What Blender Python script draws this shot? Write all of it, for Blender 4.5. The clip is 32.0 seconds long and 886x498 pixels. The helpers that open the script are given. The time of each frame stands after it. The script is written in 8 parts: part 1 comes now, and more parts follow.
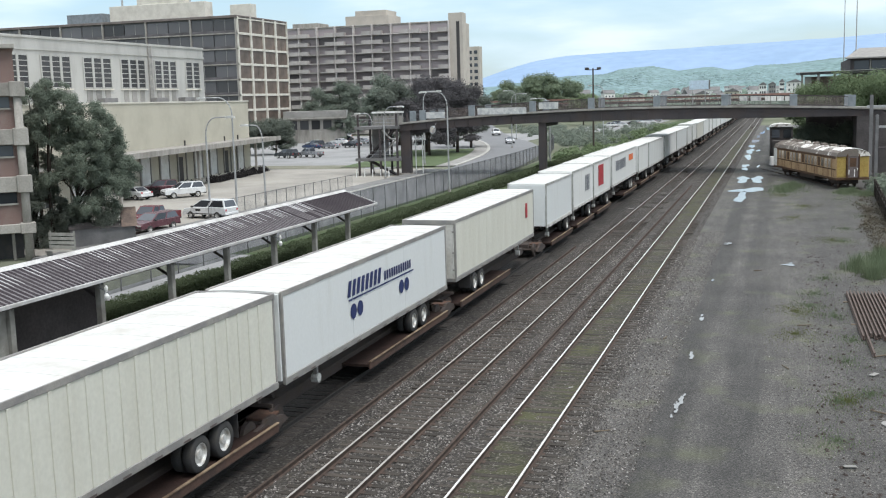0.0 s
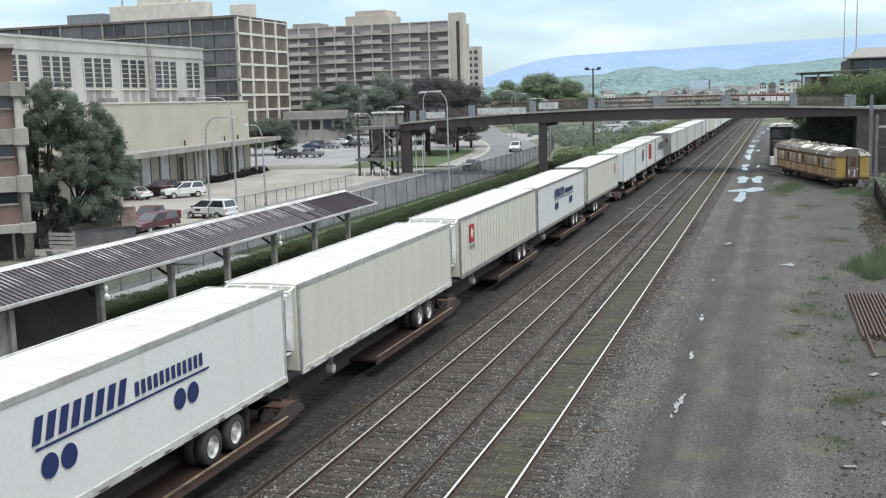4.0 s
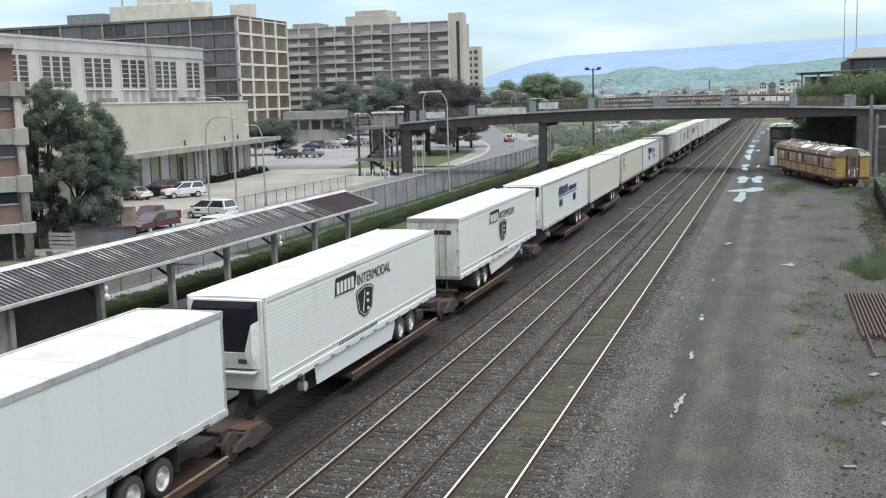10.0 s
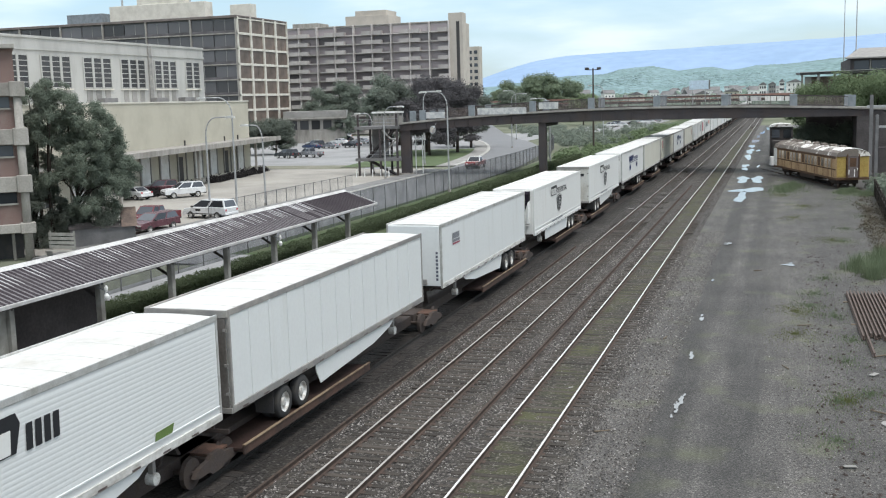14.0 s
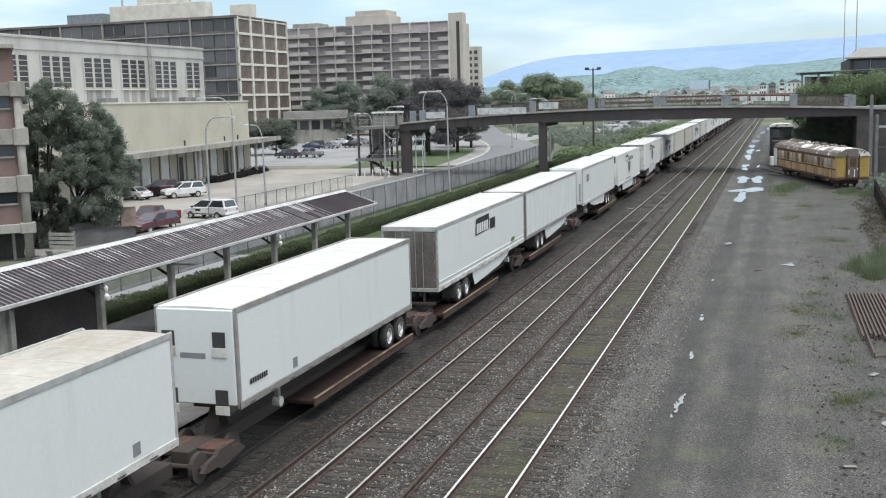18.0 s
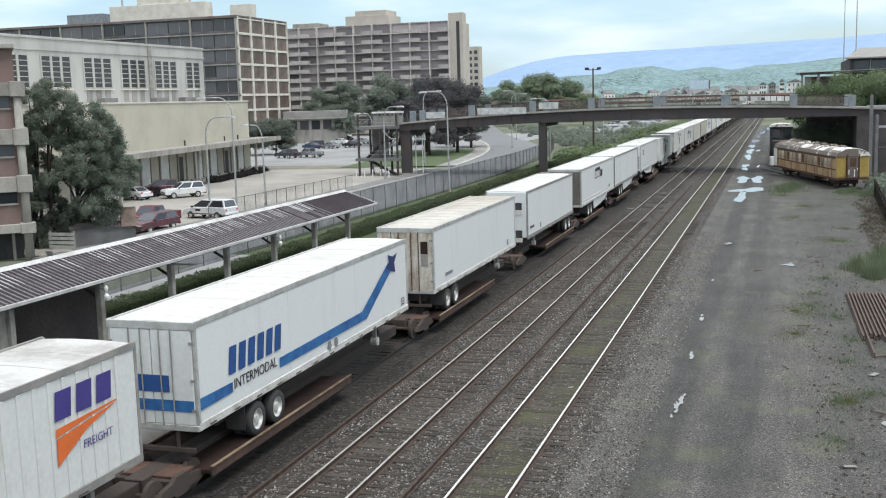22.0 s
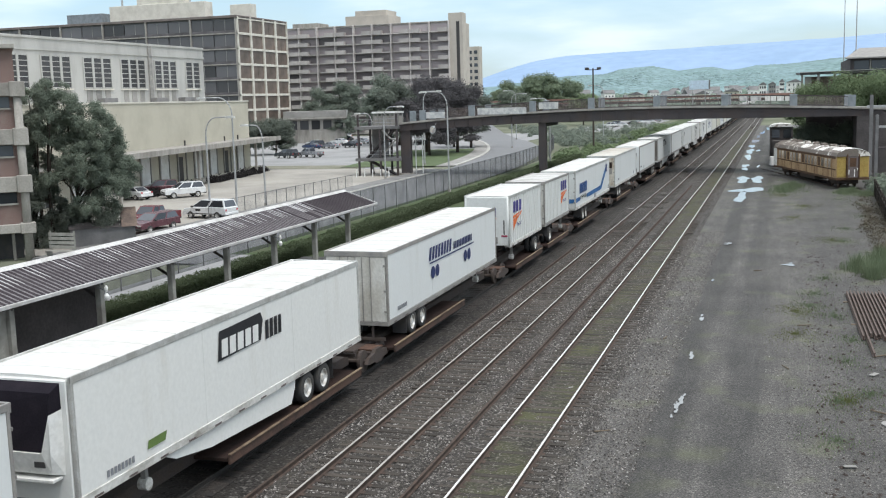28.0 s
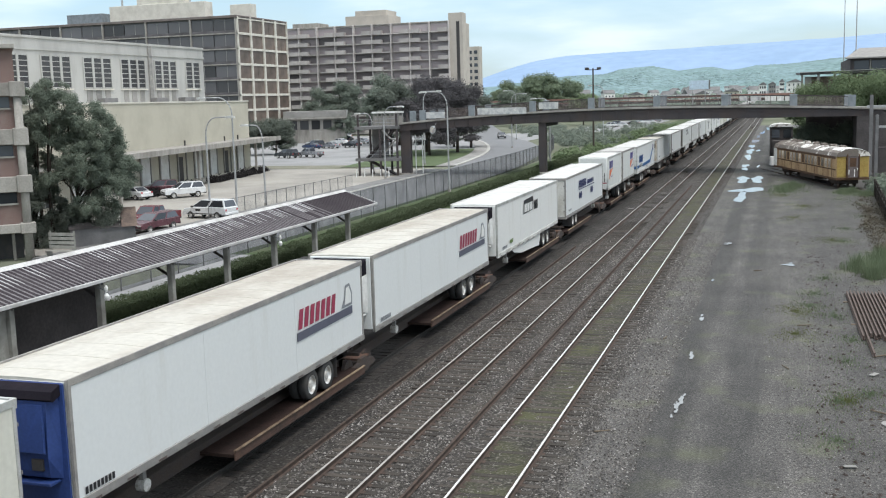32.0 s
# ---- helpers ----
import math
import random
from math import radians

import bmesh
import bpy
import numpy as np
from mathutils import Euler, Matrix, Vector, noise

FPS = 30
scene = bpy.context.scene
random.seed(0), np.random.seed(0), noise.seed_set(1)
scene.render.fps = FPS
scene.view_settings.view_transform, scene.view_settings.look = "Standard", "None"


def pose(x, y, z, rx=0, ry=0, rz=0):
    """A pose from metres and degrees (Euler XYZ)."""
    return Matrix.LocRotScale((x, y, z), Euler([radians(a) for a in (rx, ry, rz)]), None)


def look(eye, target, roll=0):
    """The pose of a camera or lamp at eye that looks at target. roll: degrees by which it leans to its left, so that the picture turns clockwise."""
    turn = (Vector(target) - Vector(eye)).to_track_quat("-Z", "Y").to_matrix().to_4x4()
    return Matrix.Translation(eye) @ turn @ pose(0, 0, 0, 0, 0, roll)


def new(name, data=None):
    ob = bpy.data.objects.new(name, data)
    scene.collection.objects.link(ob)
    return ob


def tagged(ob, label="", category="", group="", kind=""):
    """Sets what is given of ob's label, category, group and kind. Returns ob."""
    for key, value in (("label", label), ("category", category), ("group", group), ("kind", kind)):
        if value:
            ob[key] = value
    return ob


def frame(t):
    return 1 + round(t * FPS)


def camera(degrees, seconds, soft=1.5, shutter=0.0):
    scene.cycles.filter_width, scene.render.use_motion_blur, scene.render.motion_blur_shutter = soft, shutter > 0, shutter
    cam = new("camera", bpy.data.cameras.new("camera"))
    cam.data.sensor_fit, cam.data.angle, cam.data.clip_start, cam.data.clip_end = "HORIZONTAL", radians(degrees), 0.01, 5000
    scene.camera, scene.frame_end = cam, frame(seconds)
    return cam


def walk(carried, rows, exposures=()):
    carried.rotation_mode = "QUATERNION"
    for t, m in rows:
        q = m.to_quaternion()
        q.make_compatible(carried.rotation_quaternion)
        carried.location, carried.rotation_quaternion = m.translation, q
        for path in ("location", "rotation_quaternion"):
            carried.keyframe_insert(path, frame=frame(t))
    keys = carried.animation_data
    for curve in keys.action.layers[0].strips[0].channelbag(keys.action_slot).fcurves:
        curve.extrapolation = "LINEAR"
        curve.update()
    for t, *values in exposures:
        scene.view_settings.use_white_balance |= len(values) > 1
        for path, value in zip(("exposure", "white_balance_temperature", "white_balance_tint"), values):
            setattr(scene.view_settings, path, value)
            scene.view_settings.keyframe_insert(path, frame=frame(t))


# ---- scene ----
# ---- camera ----
cam = camera(45.784, 32.0, soft=1.12)
EYE = (0.0, 0.0, 10.008)
_t, _p = radians(17.823), radians(8.085)
AIM = (EYE[0] - 50 * math.sin(_t) * math.cos(_p), EYE[1] + 50 * math.cos(_t) * math.cos(_p), EYE[2] - 50 * math.sin(_p))
walk(cam, [(0.0, look(EYE, AIM, -1.619)), (32.0, look(EYE, AIM, -1.619))])

# ---- world, sun, exposure ----
world = bpy.data.worlds.new("overcast_sky")
scene.world = world
world.use_nodes = True
wn, wl = world.node_tree.nodes, world.node_tree.links
wn.clear()
w_out = wn.new("ShaderNodeOutputWorld")
w_sky = wn.new("ShaderNodeTexSky")
w_sky.sky_type, w_sky.sun_disc = "NISHITA", False
w_sky.sun_elevation, w_sky.sun_rotation = radians(67), radians(120)
w_b1, w_b2, w_mix = wn.new("ShaderNodeBackground"), wn.new("ShaderNodeBackground"), wn.new("ShaderNodeMixShader")
w_co, w_map, w_n1 = wn.new("ShaderNodeTexCoord"), wn.new("ShaderNodeMapping"), wn.new("ShaderNodeTexNoise")
w_map.inputs["Scale"].default_value = (1.6, 1.6, 7.5)
w_n1.inputs["Scale"].default_value, w_n1.inputs["Detail"].default_value = 2.6, 7
w_r1, w_r2 = wn.new("ShaderNodeValToRGB"), wn.new("ShaderNodeValToRGB")
w_r1.color_ramp.elements[0].position, w_r1.color_ramp.elements[0].color = 0.36, (0.35, 0.35, 0.35, 1)
w_r1.color_ramp.elements[1].position, w_r1.color_ramp.elements[1].color = 0.60, (1, 1, 1, 1)
w_r2.color_ramp.elements[0].position, w_r2.color_ramp.elements[0].color = 0.38, (0.50, 0.77, 1.0, 1)
w_r2.color_ramp.elements[1].position, w_r2.color_ramp.elements[1].color = 0.64, (0.84, 0.96, 1.0, 1)
wl.new(w_co.outputs["Generated"], w_map.inputs["Vector"])
wl.new(w_map.outputs["Vector"], w_n1.inputs["Vector"])
wl.new(w_n1.outputs["Fac"], w_r1.inputs["Fac"])
wl.new(w_n1.outputs["Fac"], w_r2.inputs["Fac"])
wl.new(w_sky.outputs["Color"], w_b1.inputs["Color"])
w_hi, w_tint = wn.new("ShaderNodeMapRange"), wn.new("ShaderNodeMixRGB")
w_hi.inputs["From Min"].default_value, w_hi.inputs["From Max"].default_value = 0.10, 0.45
w_tint.inputs["Color2"].default_value = (0.935, 0.985, 1.0, 1)
wl.new(w_hi.outputs["Result"], w_tint.inputs["Fac"])
wl.new(w_r2.outputs["Color"], w_tint.inputs["Color1"])
wl.new(w_tint.outputs["Color"], w_b2.inputs["Color"])
w_b1.inputs["Strength"].default_value = 0.10
w_sep, w_up = wn.new("ShaderNodeSeparateXYZ"), wn.new("ShaderNodeMapRange")
w_up.inputs["From Min"].default_value, w_up.inputs["From Max"].default_value = 0.0, 0.7
w_up.inputs["To Min"].default_value, w_up.inputs["To Max"].default_value = 0.67, 0.99
wl.new(w_co.outputs["Generated"], w_sep.inputs["Vector"])
wl.new(w_sep.outputs["Z"], w_up.inputs["Value"])
wl.new(w_sep.outputs["Z"], w_hi.inputs["Value"])
wl.new(w_up.outputs["Result"], w_b2.inputs["Strength"])
wl.new(w_r1.outputs["Color"], w_mix.inputs["Fac"])
wl.new(w_b1.outputs["Background"], w_mix.inputs[1])
wl.new(w_b2.outputs["Background"], w_mix.inputs[2])
wl.new(w_mix.outputs["Shader"], w_out.inputs["Surface"])
sun = new("sun", bpy.data.lights.new("sun", "SUN"))
sun.data.energy, sun.data.angle, sun.data.color = 1.6, radians(24), (1.0, 0.985, 0.965)
sun.matrix_basis = look((34, -20, 92), (0, 0, 0))
scene.view_settings.exposure = 0.66

# ---- mesh helpers ----
MESHES = {}


class Shape:
    """Collects the faces of one mesh."""

    def __init__(self):
        self.v, self.f = [], []

    def add(self, verts, faces):
        n = len(self.v)
        self.v += [tuple(p) for p in verts]
        self.f += [tuple(i + n for i in q) for q in faces]
        return self

    def box(self, x0, y0, z0, x1, y1, z1):
        return self.add([(x0, y0, z0), (x1, y0, z0), (x1, y1, z0), (x0, y1, z0), (x0, y0, z1), (x1, y0, z1), (x1, y1, z1), (x0, y1, z1)],
                        [(0, 3, 2, 1), (4, 5, 6, 7), (0, 1, 5, 4), (1, 2, 6, 5), (2, 3, 7, 6), (3, 0, 4, 7)])

    def rbox(self, x0, y0, z0, x1, y1, z1, b=0.02):
        """A box with chamfered edges."""
        c, h = Vector(((x0 + x1) / 2, (y0 + y1) / 2, (z0 + z1) / 2)), Vector(((x1 - x0) / 2, (y1 - y0) / 2, (z1 - z0) / 2))
        v, key = [], {}
        for sx in (-1, 1):
            for sy in (-1, 1):
                for sz in (-1, 1):
                    s = (sx, sy, sz)
                    for a in range(3):
                        key[s, a] = len(v)
                        v.append(tuple(c[i] + s[i] * (h[i] if i == a else h[i] - b) for i in range(3)))
        f = []
        for a in range(3):
            u, w = (a + 1) % 3, (a + 2) % 3
            for sa in (-1, 1):
                ring = []
                for su, sw in ((-1, -1), (1, -1), (1, 1), (-1, 1)):
                    s = [0, 0, 0]
                    s[a], s[u], s[w] = sa, su, sw
                    ring.append(key[tuple(s), a])
                f.append(tuple(ring if sa > 0 else ring[::-1]))
            for su in (-1, 1):
                for sw in (-1, 1):
                    s0, s1 = [0, 0, 0], [0, 0, 0]
                    s0[a], s1[a] = -1, 1
                    s0[u] = s1[u] = su
                    s0[w] = s1[w] = sw
                    q = [key[tuple(s0), u], key[tuple(s1), u], key[tuple(s1), w], key[tuple(s0), w]]
                    f.append(tuple(q if su * sw < 0 else q[::-1]))
        for sx in (-1, 1):
            for sy in (-1, 1):
                for sz in (-1, 1):
                    q = [key[(sx, sy, sz), a] for a in range(3)]
                    f.append(tuple(q if sx * sy * sz > 0 else q[::-1]))
        return self.add(v, f)

    def cyl(self, a, b, r0, r1=None, n=10, caps=True):
        r1 = r0 if r1 is None else r1
        a, b = Vector(a), Vector(b)
        d = (b - a).normalized()
        u = d.orthogonal().normalized()
        w = d.cross(u)
        v = []
        for p, r in ((a, r0), (b, r1)):
            v += [p + (u * math.cos(2 * math.pi * i / n) + w * math.sin(2 * math.pi * i / n)) * r for i in range(n)]
        f = [(i, (i + 1) % n, n + (i + 1) % n, n + i) for i in range(n)]
        if caps:
            f += [tuple(range(n))[::-1], tuple(range(n, 2 * n))]
        return self.add(v, f)

    def tube(self, pts, r, n=8):
        for a, b in zip(pts, pts[1:]):
            self.cyl(a, b, r, n=n)
        return self

    def beam(self, a, b, w, h):
        """A bar of w x h section from a to b."""
        a, b = Vector(a), Vector(b)
        d = (b - a).normalized()
        u = d.cross(Vector((0, 0, 1)))
        u = Vector((1, 0, 0)) if u.length < 1e-4 else u.normalized()
        k = u.cross(d)
        v = [p + u * sx * w / 2 + k * sz * h / 2 for p in (a, b) for sx, sz in ((-1, -1), (1, -1), (1, 1), (-1, 1))]
        return self.add(v, [(0, 1, 2, 3), (7, 6, 5, 4), (0, 4, 5, 1), (1, 5, 6, 2), (2, 6, 7, 3), (3, 7, 4, 0)])

    def prism(self, poly, axis, a, b):
        """poly: points in the two other axes (in x, y, z order), drawn out along axis from a to b."""
        def at(p, q):
            return (q, p[0], p[1]) if axis == 0 else (p[0], q, p[1]) if axis == 1 else (p[0], p[1], q)
        n = len(poly)
        v = [at(p, a) for p in poly] + [at(p, b) for p in poly]
        f = [(i, (i + 1) % n, n + (i + 1) % n, n + i) for i in range(n)] + [tuple(range(n))[::-1], tuple(range(n, 2 * n))]
        return self.add(v, f)

    def loft(self, rings, closed=True, caps=True):
        n = len(rings[0])
        v = [p for r in rings for p in r]
        f = []
        for k in range(len(rings) - 1):
            for i in range(n if closed else n - 1):
                j = (i + 1) % n
                f.append((k * n + i, k * n + j, (k + 1) * n + j, (k + 1) * n + i))
        if caps and closed:
            f += [tuple(range(n))[::-1], tuple(range((len(rings) - 1) * n, len(rings) * n))]
        return self.add(v, f)

    def mesh(self, name, material, smooth=False):
        me = bpy.data.meshes.new(name)
        me.from_pydata(self.v, [], self.f)
        me.materials.append(material)
        bm = bmesh.new()
        bm.from_mesh(me)
        bmesh.ops.recalc_face_normals(bm, faces=bm.faces)
        bm.to_mesh(me)
        bm.free()
        if smooth:
            me.polygons.foreach_set("use_smooth", [True] * len(me.polygons))
        return me


def part(name, shape, material=None, parent=None, label="", at=None, smooth=False):
    """One mesh object, from a Shape or a mesh, under parent."""
    me = shape.mesh(name, material, smooth) if isinstance(shape, Shape) else shape
    ob = new(name, me)
    ob.parent = parent
    if at is not None:
        ob.matrix_basis = at if isinstance(at, Matrix) else Matrix.Translation(at)
    if label:
        tagged(ob, label)
    return ob


def shared(key, maker, material, smooth=False):
    """A mesh that alike pieces share."""
    k = (key, material.name)
    if k not in MESHES:
        MESHES[k] = maker().mesh(key if isinstance(key, str) else key[0], material, smooth)
    return MESHES[k]


def thing(name, label, category, group="", kind="", at=None):
    ob = new(name)
    ob.empty_display_size = 0.3
    tagged(ob, label, category, group, kind)
    if at is not None:
        ob.matrix_basis = at
    return ob


def raw(name, v, f, material, parent=None, smooth=False):
    """A large mesh straight from arrays."""
    me = bpy.data.meshes.new(name)
    me.from_pydata(v, [], f)
    me.materials.append(material)
    if smooth:
        me.polygons.foreach_set("use_smooth", [True] * len(me.polygons))
    ob = new(name, me)
    ob.parent = parent
    return ob


# ---- materials ----
def srgb(r, g, b):
    return tuple(((c / 255 + 0.055) / 1.055) ** 2.4 if c > 10 else c / 3300 for c in (r, g, b))


def mat(name, col, rough=0.6, metal=0.0, col2=None, scale=1.5, fine=30.0, var=0.25, bump=0.15, bscale=None, rnd=0.0, spec=0.4, streak=None, space="Object", ramp=(0.42, 0.66)):
    """A surface with broad stains (col to col2), fine grain, bump and, if asked, a shade per object."""
    m = bpy.data.materials.new(name)
    m.use_nodes = True
    n, l = m.node_tree.nodes, m.node_tree.links
    b = n["Principled BSDF"]
    b.inputs["Roughness"].default_value, b.inputs["Metallic"].default_value = rough, metal
    b.inputs["Specular IOR Level"].default_value = spec
    if space == "World":
        src = n.new("ShaderNodeNewGeometry").outputs["Position"]
    else:
        src = n.new("ShaderNodeTexCoord").outputs["Object"]
    if streak:
        mp = n.new("ShaderNodeMapping")
        mp.inputs["Scale"].default_value = streak
        l.new(src, mp.inputs["Vector"])
        big_src = mp.outputs["Vector"]
    else:
        big_src = src
    n1, n2 = n.new("ShaderNodeTexNoise"), n.new("ShaderNodeTexNoise")
    n1.inputs["Scale"].default_value, n1.inputs["Detail"].default_value, n1.inputs["Roughness"].default_value = scale, 5, 0.62
    n2.inputs["Scale"].default_value, n2.inputs["Detail"].default_value = fine, 4
    l.new(big_src, n1.inputs["Vector"])
    l.new(src, n2.inputs["Vector"])
    r1 = n.new("ShaderNodeValToRGB")
    col2 = col2 or tuple(c * (1 - var) for c in col)
    r1.color_ramp.elements[0].position, r1.color_ramp.elements[0].color = ramp[0], (*col, 1)
    r1.color_ramp.elements[1].position, r1.color_ramp.elements[1].color = ramp[1], (*col2, 1)
    l.new(n1.outputs["Fac"], r1.inputs["Fac"])
    mr = n.new("ShaderNodeMapRange")
    mr.inputs["From Min"].default_value, mr.inputs["From Max"].default_value = 0.3, 0.7
    mr.inputs["To Min"].default_value, mr.inputs["To Max"].default_value = 1 - var, 1 + var * 0.6
    l.new(n2.outputs["Fac"], mr.inputs["Value"])
    mul = n.new("ShaderNodeVectorMath")
    mul.operation = "SCALE"
    l.new(r1.outputs["Color"], mul.inputs[0])
    l.new(mr.outputs["Result"], mul.inputs["Scale"])
    out = mul.outputs["Vector"]
    if rnd:
        oi, m2, mul2 = n.new("ShaderNodeObjectInfo"), n.new("ShaderNodeMapRange"), n.new("ShaderNodeVectorMath")
        m2.inputs["To Min"].default_value, m2.inputs["To Max"].default_value = 1 - rnd, 1 + rnd
        mul2.operation = "SCALE"
        l.new(oi.outputs["Random"], m2.inputs["Value"])
        l.new(out, mul2.inputs[0])
        l.new(m2.outputs["Result"], mul2.inputs["Scale"])
        out = mul2.outputs["Vector"]
    l.new(out, b.inputs["Base Color"])
    rr = n.new("ShaderNodeMapRange")
    rr.inputs["To Min"].default_value, rr.inputs["To Max"].default_value = max(0.05, rough - 0.12), min(1, rough + 0.15)
    l.new(n1.outputs["Fac"], rr.inputs["Value"])
    l.new(rr.outputs["Result"], b.inputs["Roughness"])
    if bump:
        bp = n.new("ShaderNodeBump")
        bp.inputs["Strength"].default_value, bp.inputs["Distance"].default_value = bump, 0.02
        n3 = n.new("ShaderNodeTexNoise")
        n3.inputs["Scale"].default_value, n3.inputs["Detail"].default_value = bscale or fine, 3
        l.new(src, n3.inputs["Vector"])
        l.new(n3.outputs["Fac"], bp.inputs["Height"])
        l.new(bp.outputs["Normal"], b.inputs["Normal"])
    return m


def glass(name, col, rough=0.08, spec=0.6):
    m = bpy.data.materials.new(name)
    m.use_nodes = True
    b = m.node_tree.nodes["Principled BSDF"]
    b.inputs["Base Color"].default_value = (*col, 1)
    b.inputs["Roughness"].default_value, b.inputs["Specular IOR Level"].default_value = rough, spec
    n, l = m.node_tree.nodes, m.node_tree.links
    tc, nz, oi, mx = n.new("ShaderNodeTexCoord"), n.new("ShaderNodeTexNoise"), n.new("ShaderNodeObjectInfo"), n.new("ShaderNodeMixRGB")
    nz.inputs["Scale"].default_value = 1.2
    l.new(tc.outputs["Object"], nz.inputs["Vector"])
    mx.inputs["Color1"].default_value, mx.inputs["Color2"].default_value = (*[c * 0.5 for c in col], 1), (*[min(1, c * 2.2) for c in col], 1)
    l.new(oi.outputs["Random"], mx.inputs["Fac"])
    l.new(mx.outputs["Color"], b.inputs["Base Color"])
    bp = n.new("ShaderNodeBump")
    bp.inputs["Strength"].default_value, bp.inputs["Distance"].default_value = 0.06, 0.02
    l.new(nz.outputs["Fac"], bp.inputs["Height"])
    l.new(bp.outputs["Normal"], b.inputs["Normal"])
    return m


def gravel(name, cols, scale=16.0, moss=None, bump=0.9):
    """Loose stones: cells of mixed colour with dark gaps."""
    m = bpy.data.materials.new(name)
    m.use_nodes = True
    n, l = m.node_tree.nodes, m.node_tree.links
    b = n["Principled BSDF"]
    b.inputs["Roughness"].default_value, b.inputs["Specular IOR Level"].default_value = 0.85, 0.25
    pos = n.new("ShaderNodeNewGeometry").outputs["Position"]
    vo = n.new("ShaderNodeTexVoronoi")
    vo.inputs["Scale"].default_value = scale
    l.new(pos, vo.inputs["Vector"])
    bw = n.new("ShaderNodeSeparateColor")
    l.new(vo.outputs["Color"], bw.inputs["Color"])
    rp = n.new("ShaderNodeValToRGB")
    rp.color_ramp.elements[0].color, rp.color_ramp.elements[1].color = (*cols[0], 1), (*cols[-1], 1)
    for i, c in enumerate(cols[1:-1], 1):
        e = rp.color_ramp.elements.new(i / (len(cols) - 1))
        e.color = (*c, 1)
    l.new(bw.outputs["Red"], rp.inputs["Fac"])
    gap = n.new("ShaderNodeMapRange")
    gap.inputs["From Min"].default_value, gap.inputs["From Max"].default_value = 0.25, 0.75
    gap.inputs["To Min"].default_value, gap.inputs["To Max"].default_value = 1.1, 0.35
    l.new(vo.outputs["Distance"], gap.inputs["Value"])
    big = n.new("ShaderNodeTexNoise")
    big.inputs["Scale"].default_value, big.inputs["Detail"].default_value = 0.35, 6
    l.new(pos, big.inputs["Vector"])
    bm = n.new("ShaderNodeMapRange")
    bm.inputs["From Min"].default_value, bm.inputs["From Max"].default_value = 0.3, 0.7
    bm.inputs["To Min"].default_value, bm.inputs["To Max"].default_value = 0.72, 1.2
    l.new(big.outputs["Fac"], bm.inputs["Value"])
    k = n.new("ShaderNodeMath")
    k.operation = "MULTIPLY"
    l.new(gap.outputs["Result"], k.inputs[0])
    l.new(bm.outputs["Result"], k.inputs[1])
    sc = n.new("ShaderNodeVectorMath")
    sc.operation = "SCALE"
    l.new(rp.outputs["Color"], sc.inputs[0])
    l.new(k.outputs["Value"], sc.inputs["Scale"])
    out = sc.outputs["Vector"]
    if moss:
        col, lo, hi, ms = moss
        mn, mm, mx = n.new("ShaderNodeTexNoise"), n.new("ShaderNodeMapRange"), n.new("ShaderNodeMixRGB")
        mn.inputs["Scale"].default_value, mn.inputs["Detail"].default_value = ms, 8
        mm.inputs["From Min"].default_value, mm.inputs["From Max"].default_value = lo, hi
        l.new(pos, mn.inputs["Vector"])
        l.new(mn.outputs["Fac"], mm.inputs["Value"])
        l.new(mm.outputs["Result"], mx.inputs["Fac"])
        l.new(out, mx.inputs["Color1"])
        mx.inputs["Color2"].default_value = (*col, 1)
        out = mx.outputs["Color"]
    l.new(out, b.inputs["Base Color"])
    bp = n.new("ShaderNodeBump")
    bp.inputs["Strength"].default_value, bp.inputs["Distance"].default_value, bp.invert = bump, 0.03, True
    l.new(vo.outputs["Distance"], bp.inputs["Height"])
    l.new(bp.outputs["Normal"], b.inputs["Normal"])
    return m


def leaves(name, a, b_):
    m = bpy.data.materials.new(name)
    m.use_nodes = True
    n, l = m.node_tree.nodes, m.node_tree.links
    b = n["Principled BSDF"]
    b.inputs["Roughness"].default_value, b.inputs["Specular IOR Level"].default_value = 0.75, 0.12
    g, rp = n.new("ShaderNodeNewGeometry"), n.new("ShaderNodeValToRGB")
    rp.color_ramp.elements[0].color, rp.color_ramp.elements[1].color = (*a, 1), (*b_, 1)
    nz, mx = n.new("ShaderNodeTexNoise"), n.new("ShaderNodeMath")
    nz.inputs["Scale"].default_value = 0.5
    mx.operation = "MULTIPLY_ADD"
    l.new(g.outputs["Position"], nz.inputs["Vector"])
    l.new(g.outputs["Random Per Island"], mx.inputs[0])
    mx.inputs[1].default_value = 0.5
    l.new(nz.outputs["Fac"], mx.inputs[2])
    sb = n.new("ShaderNodeMath")
    sb.operation = "SUBTRACT"
    sb.inputs[1].default_value = 0.25
    l.new(mx.outputs["Value"], sb.inputs[0])
    l.new(sb.outputs["Value"], rp.inputs["Fac"])
    l.new(rp.outputs["Color"], b.inputs["Base Color"])
    tr, ms = n.new("ShaderNodeBsdfTranslucent"), n.new("ShaderNodeMixShader")
    l.new(rp.outputs["Color"], tr.inputs["Color"])
    ms.inputs["Fac"].default_value = 0.4
    l.new(b.outputs["BSDF"], ms.inputs[1])
    l.new(tr.outputs["BSDF"], ms.inputs[2])
    l.new(ms.outputs["Shader"], n["Material Output"].inputs["Surface"])
    return m


